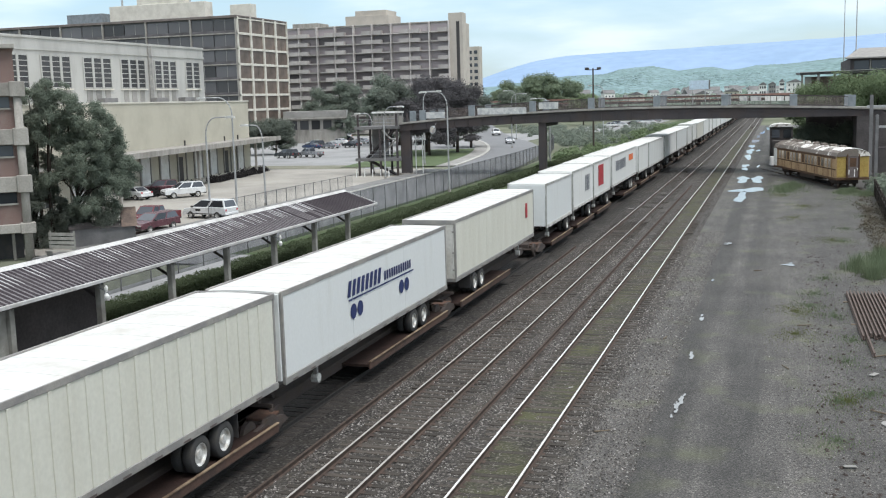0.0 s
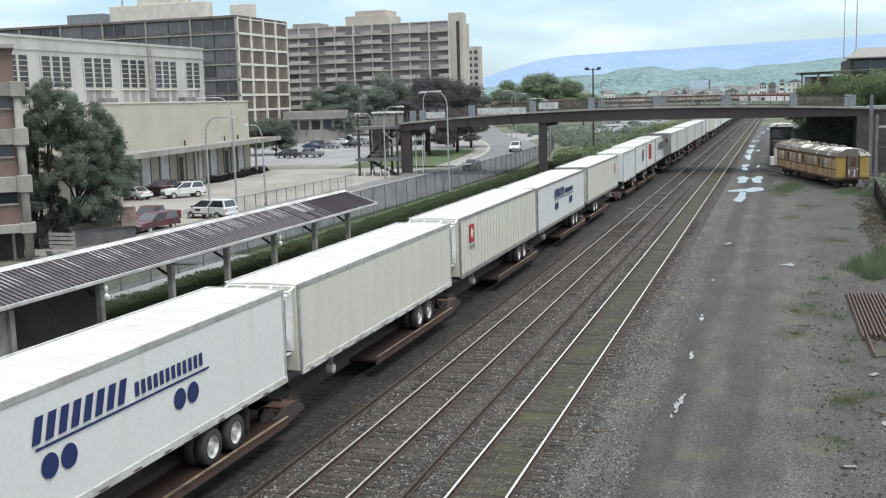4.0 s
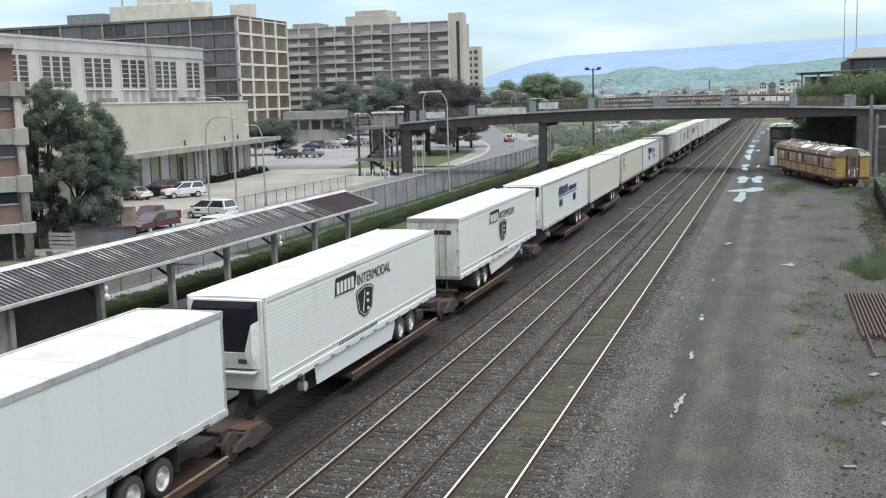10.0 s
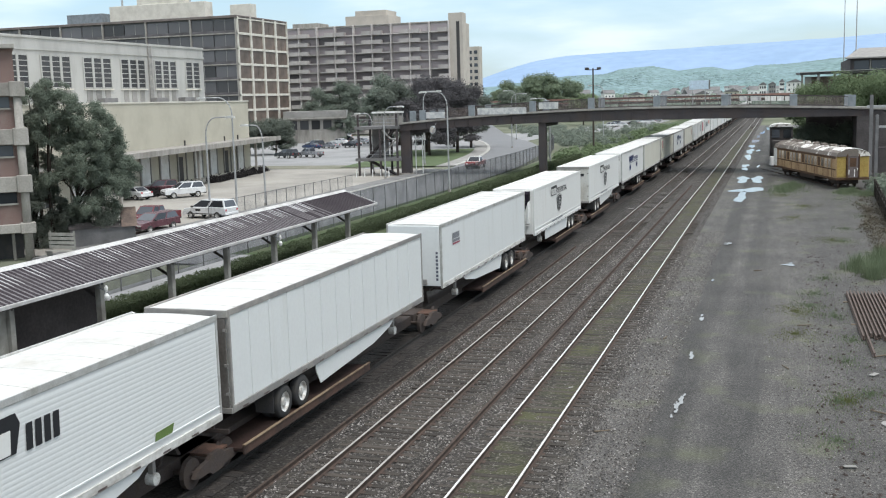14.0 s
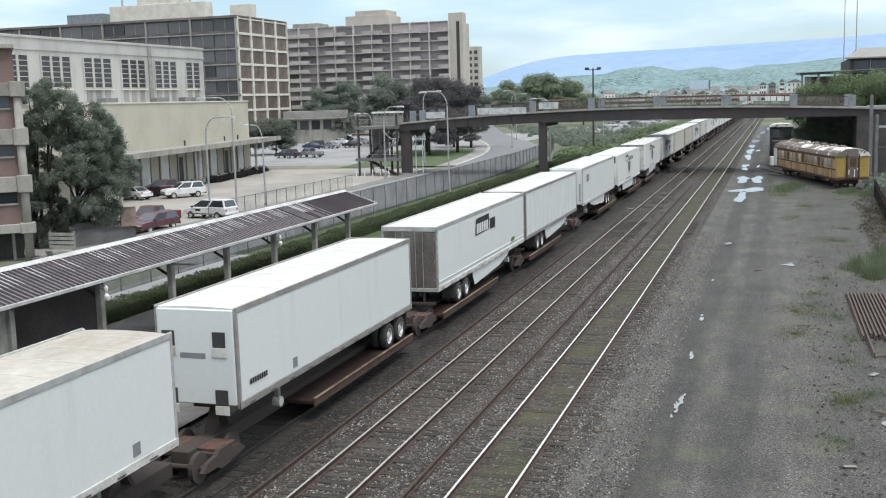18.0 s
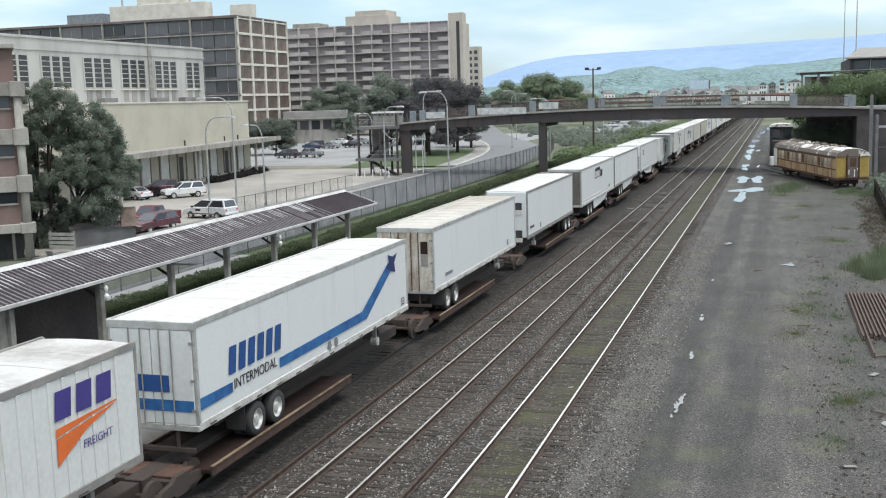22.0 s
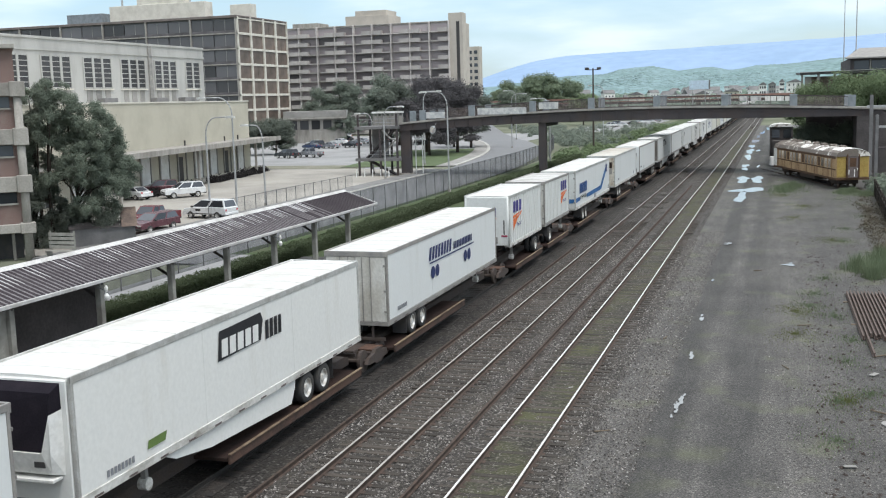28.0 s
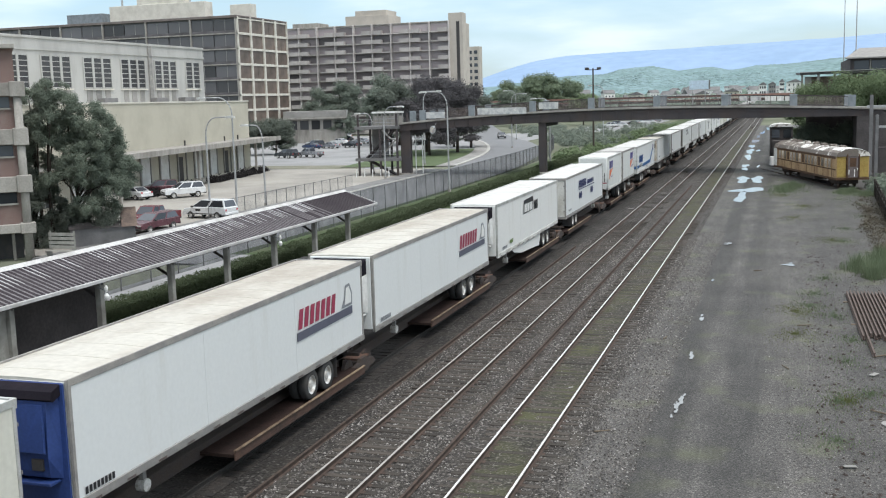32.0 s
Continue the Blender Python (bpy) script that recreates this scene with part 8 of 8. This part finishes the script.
FORMS = {
    "sedan": (4.6, 0.9, ((-2.3, 0.42), (-2.3, 0.8), (-2.2, 0.9), (-1.3, 0.98), (1.1, 1.0), (2.15, 0.85), (2.3, 0.68), (2.3, 0.38)), ((-1.75, 0.97), (-0.95, 1.42), (0.25, 1.43), (1.15, 0.98)), 0.32, 1.38),
    "suv": (4.8, 0.94, ((-2.4, 0.5), (-2.4, 1.05), (-2.3, 1.12), (1.1, 1.12), (2.2, 1.0), (2.4, 0.82), (2.4, 0.45)), ((-2.3, 1.1), (-2.05, 1.74), (0.1, 1.76), (1.05, 1.1)), 0.36, 1.42),
    "minivan": (5.0, 0.97, ((-2.5, 0.42), (-2.5, 1.02), (-2.42, 1.08), (1.3, 1.08), (2.3, 0.92), (2.5, 0.72), (2.5, 0.4)), ((-2.42, 1.06), (-2.2, 1.72), (0.4, 1.74), (1.55, 1.06)), 0.34, 1.55),
    "pickup": (5.5, 0.97, ((-2.75, 0.55), (-2.75, 1.12), (-0.5, 1.12), (-0.5, 1.1), (1.3, 1.12), (2.6, 1.05), (2.75, 0.85), (2.75, 0.5)), ((-0.6, 1.1), (-0.45, 1.78), (0.75, 1.8), (1.45, 1.1)), 0.39, 1.75),
}


def vehicle(kind, colour, label, at, top=None):
    """A road vehicle that faces local +y; its parts stand on z = 0."""
    L, W, body, cabin, r, wb = FORMS[kind]
    v = thing({"sedan": "car", "suv": "sport_utility_car", "minivan": "minivan", "pickup": "pickup_truck"}[kind], label, "car" if kind != "pickup" else "truck", at=at)
    rings = []
    for x, k in ((-W, 0.94), (-W * 0.96, 1.0), (W * 0.96, 1.0), (W, 0.94)):
        rings.append([(x, y * (0.985 if k < 1 else 1), 0.42 + (z - 0.42) * (k if z > 0.6 else 1)) for y, z in body])
    part("body", Shape().loft(rings), colour, v)
    cw = W * 0.94
    tw = W * 0.78
    (y0, z0), (y1, z1), (y2, z2), (y3, z3) = cabin
    cb = part("cabin", Shape().add([(-cw, y0, z0), (cw, y0, z0), (cw, y3, z3), (-cw, y3, z3), (-tw, y1, z1), (tw, y1, z1), (tw, y2, z2), (-tw, y2, z2)],
                                   [(0, 3, 2, 1), (4, 5, 6, 7), (0, 1, 5, 4), (1, 2, 6, 5), (2, 3, 7, 6), (3, 0, 4, 7)]), top or colour, v)

    def quad(a, b, c, d, o):
        ps = [Vector(p) for p in (a, b, c, d)]
        m = sum(ps, Vector()) / 4
        q = [m + (p - m) * 0.86 for p in ps]
        n = (ps[1] - ps[0]).cross(ps[3] - ps[0]).normalized() * o
        return Shape().add([p + n for p in q] + [p - n * 0.2 for p in q], [(0, 1, 2, 3), (7, 6, 5, 4), (0, 4, 5, 1), (1, 5, 6, 2), (2, 6, 7, 3), (3, 7, 4, 0)])
    A = [(-cw, y0, z0), (cw, y0, z0), (cw, y3, z3), (-cw, y3, z3), (-tw, y1, z1), (tw, y1, z1), (tw, y2, z2), (-tw, y2, z2)]
    part("windscreen", quad(A[2], A[3], A[7], A[6], 0.012), M_GLASS, cb)
    part("rear_window", quad(A[0], A[1], A[5], A[4], 0.012), M_GLASS, cb)
    for i, j, k, l in ((1, 2, 6, 5), (3, 0, 4, 7)):
        a, b, c, d = (Vector(A[q]) for q in (i, j, k, l))
        f0, f1 = 0.5, 0.5
        part("side_window", quad(a, a.lerp(b, f0), d.lerp(c, f1), d, 0.012), M_GLASS, cb)
        part("side_window", quad(a.lerp(b, f0), b, c, d.lerp(c, f1), 0.012), M_GLASS, cb)
    ty, rm = wheel_mesh(r, 0.22, M_RIM)
    ws = []
    for sx in (-1, 1):
        for sy in (-1, 1):
            w = part("wheel", ty, parent=v, at=pose(sx * (W - 0.08), sy * wb, r, 0, 0, 0 if sx > 0 else 180))
            part("rim", rm, parent=w)
            ws.append((w, sx, sy))
    fz = body[-2][1]
    for sx in (-1, 1):
        part("headlight", Shape().rbox(sx * W * 0.72 - 0.18, L / 2 - 0.1, fz - 0.12, sx * W * 0.72 + 0.18, L / 2 + 0.01, fz + 0.04, 0.02), M_WHITEP, v)
        part("tail_light", Shape().rbox(sx * W * 0.8 - 0.12, -L / 2 - 0.01, 0.72, sx * W * 0.8 + 0.12, -L / 2 + 0.06, 0.92, 0.02), M_RED, v)
        part("door_mirror", Shape().rbox(sx * (W + 0.1) - 0.1, y3 - 0.35, z3, sx * (W + 0.1) + 0.1, y3 - 0.2, z3 + 0.16, 0.02), M_DARK, v)
    part("front_bumper", Shape().rbox(-W * 0.95, L / 2 - 0.08, 0.35, W * 0.95, L / 2 + 0.06, 0.58, 0.03), M_DARK if kind in ("suv", "pickup") else colour, v)
    part("rear_bumper", Shape().rbox(-W * 0.95, -L / 2 - 0.06, 0.38, W * 0.95, -L / 2 + 0.08, 0.6, 0.03), M_DARK if kind in ("suv", "pickup") else colour, v)
    part("grille", Shape().rbox(-W * 0.4, L / 2 - 0.04, fz - 0.15, W * 0.4, L / 2 + 0.012, fz - 0.02, 0.01), M_DARK, v)
    if kind == "pickup":
        part("load_bed", Shape().box(-W * 0.82, -2.6, 1.0, W * 0.82, -0.62, 1.128), M_DARK, v)
    return v, ws


BRIGHT = paint("bright_red", (0.30, 0.05, 0.05))
WHITE, SILVER, RED, MAROON, GREY, DBLUE = paint("white", (0.74, 0.75, 0.75)), paint("silver", (0.42, 0.43, 0.45), 0.5), paint("red", (0.17, 0.037, 0.044)), paint("maroon", (0.125, 0.048, 0.06)), paint("dark_grey", (0.05, 0.055, 0.06), 0.3), paint("dark_blue", (0.03, 0.05, 0.11), 0.3)
Z0 = G - 0.02
vehicle("suv", MAROON, "parked maroon sport utility car in the lot", pose(-50.2, 76.3, Z0, 0, 0, 176))[0].scale = (1.0, 1.12, 0.85)
vehicle("pickup", RED, "parked red pickup truck behind the maroon car", pose(-52.2, 79.6, Z0, 0, 0, 176))
van, _w = vehicle("minivan", WHITE, "parked white minivan with a dark door badge", pose(-50.1, 85.7, Z0, 0, 0, 80))
part("door_badge", Shape().rbox(-0.985, 0.35, 0.72, -0.965, 0.95, 0.92, 0.004), M_DARK, van)
part("sill_trim", Shape().rbox(-0.985, -2.1, 0.45, -0.96, 2.0, 0.52, 0.004), M_DARK, van)
vehicle("sedan", WHITE, "parked white saloon car by the dock", pose(-69.9, 102.8, Z0, 0, 0, 75))
vehicle("suv", WHITE, "parked white estate car by the dock", pose(-65.0, 105.4, Z0, 0, 0, 140))
vehicle("suv", MAROON, "parked dark red estate car by the dock", pose(-70.1, 108.2, Z0, 0, 0, 130))
for k, c, x, y, a in (("suv", GREY, -90.0, 183.5, 72), ("pickup", SILVER, -86.0, 185.5, 72), ("sedan", DBLUE, -101, 219, 70), ("suv", GREY, -103, 225, 70), ("sedan", WHITE, -104.5, 243, 75), ("sedan", SILVER, -99.0, 244, 75), ("sedan", SILVER, -97.5, 221.5, 70), ("sedan", WHITE, -108, 236, 72), ("sedan", GREY, -93.5, 224.5, 70), ("suv", WHITE, -119, 280, 70), ("sedan", GREY, -111, 262, 70), ("suv", GREY, -95.5, 250, 70),
                      ("suv", WHITE, -51.5, 337, 80), ("sedan", WHITE, -49, 345, 80), ("sedan", GREY, -47, 358, 80), ("sedan", WHITE, -46.5, 368, 80), ("sedan", SILVER, -47, 384, 80), ("suv", GREY, -52, 350, 80), ("sedan", WHITE, -43.5, 376, 80), ("sedan", SILVER, -43, 392, 80), ("suv", WHITE, -45.0, 402, 80)):
    vehicle(k, c, "parked " + {id(DBLUE): "dark blue", id(WHITE): "white", id(GREY): "dark grey", id(SILVER): "silver"}[id(c)] + {"suv": " sport utility car", "sedan": " saloon car", "pickup": " pickup truck"}[k] + " in a row", pose(x, y, G - 0.03, 0, 0, a))
DRIVE = []
for k, c, label, rows in (("suv", WHITE, "white sport utility car driving along the road", ((0.0, -75.0, 284.6), (1.0, -66.5, 262.0), (2.0, -58.7, 239.5), (3.0, -52.2, 219.0), (3.5, -50.0, 208.5), (5.5, -44.2, 161.5), (6.0, -43.4, 150.6), (7.0, -42.5, 128.0), (8.0, -42.2, 107.0), (9.3, -41.4, 83.5), (10.0, -41.2, 70.5), (10.6, -41.0, 58.3), (32.0, -40.9, -397.0))),
                          ("sedan", SILVER, "silver saloon car driving along the road", ((0.0, -58.3, 233.5), (1.0, -51.2, 210.5), (2.0, -46.4, 189.0), (3.0, -43.6, 168.0), (3.5, -42.9, 157.5), (5.5, -41.4, 115.0), (6.0, -41.2, 104.4), (32.0, -41.2, -450.0))),
                          ("pickup", BRIGHT, "red pickup truck with a white cab roof driving along", ((0.0, -156.0, 536.0), (7.0, -88.0, 325.0), (8.0, -78.4, 295.0), (9.0, -69.5, 268.0), (10.0, -60.8, 242.5), (11.0, -53.4, 217.5), (12.0, -48.4, 195.5), (13.0, -45.2, 174.0), (14.0, -43.2, 151.5), (14.5, -42.6, 140.5), (16.5, -40.6, 97.0), (18.0, -39.8, 65.0), (32.0, -39.8, -245.0))),
                          ("sedan", GREY, "dark saloon car driving round the bend", ((0.0, -262.0, 870.0), (28.0, -88.5, 325.0), (30.0, -79.0, 296.0), (31.0, -73.6, 280.0), (32.0, -68.0, 263.6)))):
    v, ws = vehicle(k, c, label, Matrix.Identity(4), WHITE if c is BRIGHT else None)
    v.scale = (1.06, 1.06, 1.06 if k != "pickup" else 0.94)
    DRIVE.append((v, ws, FORMS[k][4] * 1.06, rows))


# ---- distance ----
def ridge(name, label, material, dist, depth, height, x0, x1, seed, rough, z=G - 1):
    """A long hill: a grid raised by height(x), with uneven slopes."""
    nx, ny = 150, 14
    v = []
    for j in range(ny + 1):
        for i in range(nx + 1):
            x = x0 + (x1 - x0) * i / nx
            t = j / ny
            h = height(x) * math.sin(min(1, t * 1.25) * math.pi / 2) ** 0.8
            h *= 1 + rough * noise.fractal((x * 0.004 + seed, t * 3, seed), 0.9, 2.0, 5)
            v.append((x, dist + depth * t, z + h))
    f = [(j * (nx + 1) + i, j * (nx + 1) + i + 1, (j + 1) * (nx + 1) + i + 1, (j + 1) * (nx + 1) + i) for j in range(ny) for i in range(nx)]
    return tagged(raw(name, v, f, material, smooth=True), label, "hill", kind="structure")


def bump_at(x, c, w):
    return math.exp(-((x - c) / w) ** 2)


def table(xs, hs):
    return lambda x: float(np.interp(x, xs, hs))


ridge("backdrop_ridge", "long mountain ridge on the horizon, tinted blue for haze", M_RIDGE, 2700, 750, table([-1250, -896, -871, -834, -778, -714, -624, -500, -362, -195, 30, 155, 288, 700, 1900], [18, 60, 75, 90, 109, 124, 135, 139, 143, 148, 153, 156, 163, 180, 180]), -1300, 1900, 3, 0.02)
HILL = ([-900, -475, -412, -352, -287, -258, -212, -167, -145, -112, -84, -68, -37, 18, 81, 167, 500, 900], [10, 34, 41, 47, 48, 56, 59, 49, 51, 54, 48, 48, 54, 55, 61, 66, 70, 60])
ridge("backdrop_hill", "low green hills beyond the town, paled for haze", M_HILL, 1500, 500, table(*HILL), -900, 900, 5, 0.05)


def far_town():
    r = random.Random(12)
    wall = shared("house_wall", lambda: Shape().box(-5, -4, 0, 5, 4, 5.5), M_WHITEP)
    roof = shared("house_roof", lambda: Shape().prism([(-4.4, 5.5), (4.4, 5.5), (0, 8.5)], 0, -5.3, 5.3), M_BAND)
    dark = shared("house_window", lambda: Shape().box(-0.6, -4.06, 0, 0.6, -4.0, 1.4), M_GLASS)
    for i in range(46):
        y = r.uniform(900, 1700)
        x = y * r.uniform(-0.16, 0.04) if i % 3 else y * r.uniform(-0.28, 0.05)
        s = r.uniform(0.8, 1.5)
        h = thing("house", "small pale house in the distant town", "house", "houses of the far town", at=pose(x, y, G + (y - 850) * 0.014, 0, 0, r.uniform(-30, 30)))
        h.scale = (s, s, s)
        part("wall", wall, parent=h)
        part("roof", roof, parent=h)
        for q in (-3, 0, 3):
            part("window", dark, parent=h, at=(q, 0, 2.2))


far_town()
for x, y, w, h, m in ((-11.0, 760, 5, 16.4, M_WHITEP), (-5, 800, 5, 16.8, M_WALK), (1.5, 780, 3.4, 18.2, M_WHITEP), (9.5, 760, 10, 17.6, M_WHITEP), (-29, 700, 9, 12.5, M_CREAMW), (-44, 650, 8, 11.5, M_CONCW), (-90, 700, 10, 12, M_CONCW)):
    hb = thing("town_building", "pale town building among distant trees", "building", "large buildings of the far town", at=Matrix.Translation((x, y, G)))
    part("wall", Shape().box(-w / 2, 0, -0.2, w / 2, 9, h - 2.2), m, hb)
    part("roof", Shape().prism([(-w / 2 - 0.4, h - 2.2), (w / 2 + 0.4, h - 2.2), (w * 0.1, h)], 1, -0.4, 9.4), M_BAND, hb)
    for i in range(3):
        for z in (h - 4.6, h - 8.0):
            part("window", Shape().box(-w * 0.36 + i * w * 0.29, -0.08, z, -w * 0.36 + i * w * 0.29 + 0.9, 0.0, z + 1.5), M_GLASS, hb)


def crowns(name, label, spots, material, seed):
    """Rounded, lumpy tree crowns (x, y, base, radius, height) as one mass."""
    g = random.Random(seed)
    n, rows, v, f = 7, 3, [], []
    for x, y, z, r, h in spots:
        o, ph = len(v), g.uniform(0, 50)
        for k in range(rows):
            a = k / rows * math.pi / 2
            for i in range(n):
                b = 2 * math.pi * (i + 0.5 * (k % 2)) / n
                q = 1 + 0.5 * noise.noise((math.cos(b) * 1.6 + ph, math.sin(b) * 1.6, k * 0.9))
                v.append((x + r * q * math.cos(a) * math.cos(b), y + r * q * math.cos(a) * math.sin(b), z + h * math.sin(a) * q))
        v.append((x, y, z + h))
        for k in range(rows - 1):
            for i in range(n):
                i2 = (i + 1) % n
                f.append((o + k * n + i, o + k * n + i2, o + (k + 1) * n + i2, o + (k + 1) * n + i))
        for i in range(n):
            f.append((o + (rows - 1) * n + i, o + (rows - 1) * n + (i + 1) % n, o + rows * n))
    return tagged(raw(name, v, f, material, smooth=True), label, "woods", kind="stuff")


# Far crowns: the haze of the distance is mixed into their colours.
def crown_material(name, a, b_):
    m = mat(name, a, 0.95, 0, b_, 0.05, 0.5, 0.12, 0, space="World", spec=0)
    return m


def far_woods():
    g = random.Random(8)
    spots = []
    for i in range(2200):
        y = g.uniform(520, 1500)
        x = y * g.uniform(-0.44, 0.11)
        r = g.uniform(2.6, 5.5)
        spots.append((x, y, G - 0.5 + max(0, y - 900) * 0.012, r, r * g.uniform(0.8, 1.5)))
    crowns("far_woods", "woods across the far valley, tinted for haze", spots, crown_material("haze_tinted_leaves", (0.185, 0.235, 0.195), (0.145, 0.19, 0.16)), 9)
    spots = []
    for i in range(6500):
        y = g.uniform(1420, 1920)
        x = y * g.uniform(-0.26, 0.13)
        hx = float(np.interp(x, HILL[0], HILL[1]))
        t = (y - 1500) / 500
        if t < 0.02:
            continue
        r = g.uniform(2, 3.6)
        spots.append((x, y, G - 1.6 + hx * math.sin(min(1, t * 1.25) * math.pi / 2) ** 0.8, r, r * g.uniform(0.25, 0.5)))
    crowns("hill_woods", "woods over the hills, paled for haze", spots, crown_material("haze_tinted_hill_leaves", (0.215, 0.295, 0.30), (0.185, 0.262, 0.26)), 29)


far_woods()


def viaduct():
    v = thing("highway_bridge", "distant reddish highway overpass with pale parapet", "bridge", at=Matrix.Translation((0, 420, 0)))
    part("deck", Shape().box(-160, 0, 6.4, 120, 10, 7.2), M_STEEL, v)
    part("parapet", Shape().box(-160, -0.2, 8.2, 120, 0.1, 9.0).box(-160, -0.1, 7.2, 120, 0.05, 7.5), mat("faded_red_parapet", (0.30, 0.17, 0.14), 0.8), v)
    for x in (-130, -95, -60, -30, 25, 60):
        part("pier", Shape().rbox(x - 0.8, 3, G - 0.2, x + 0.8, 5, 6.4, 0.05), M_CONC, v)


viaduct()
bb = thing("billboard", "pale blue billboard on two posts", "billboard", at=Matrix.Translation((-27.8, 395, 0)))
part("panel", Shape().rbox(-3.4, 0, 11.2, 3.4, 0.3, 14.4, 0.03), mat("billboard_face", (0.56, 0.68, 0.80), 0.6), bb)
part("side_panel", Shape().rbox(3.4, -0.02, 11.2, 3.95, 0.3, 14.5, 0.03), M_BAND, bb)
for q in (-2.2, 2.2):
    part("post", Shape().cyl((q, 0.3, G - 0.1), (q, 0.3, 11.3), 0.18, n=8), M_GALV, bb)


# ---- movement ----
def motions():
    for t, s in MOVING:
        walk(t, [(0.0, pose(TRAIN_X, s, 0)), (32.0, pose(TRAIN_X, s + SPEED * 32, 0))])
    for v, ws, r, rows in DRIVE:
        keys = []
        for i, (t, x, y) in enumerate(rows):
            a, b = rows[max(0, i - 1)], rows[min(len(rows) - 1, i + 1)]
            keys.append((t, pose(x, y, G + 0.005, 0, 0, math.degrees(math.atan2(-(b[1] - a[1]), b[2] - a[2])))))
        walk(v, keys)
        # the road wheels turn with the way covered
        n = 1500
        for w, sx, sy in ws:
            home = w.matrix_basis.copy()
            turn = math.radians(-math.degrees(24.0 / r) * 32.0 / n) * (1 if sx > 0 else -1)
            walk(w, [(32.0 * i / n, home @ Matrix.Rotation(turn * i, 4, "X")) for i in range(n + 1)])
    n = 460
    for w, y in ROLLING:
        walk(w, [(32.0 * i / n, pose(0, y, 0.42, -math.degrees(SPEED / 0.42) * 32.0 / n * i, 0, 0)) for i in range(n + 1)])


motions()
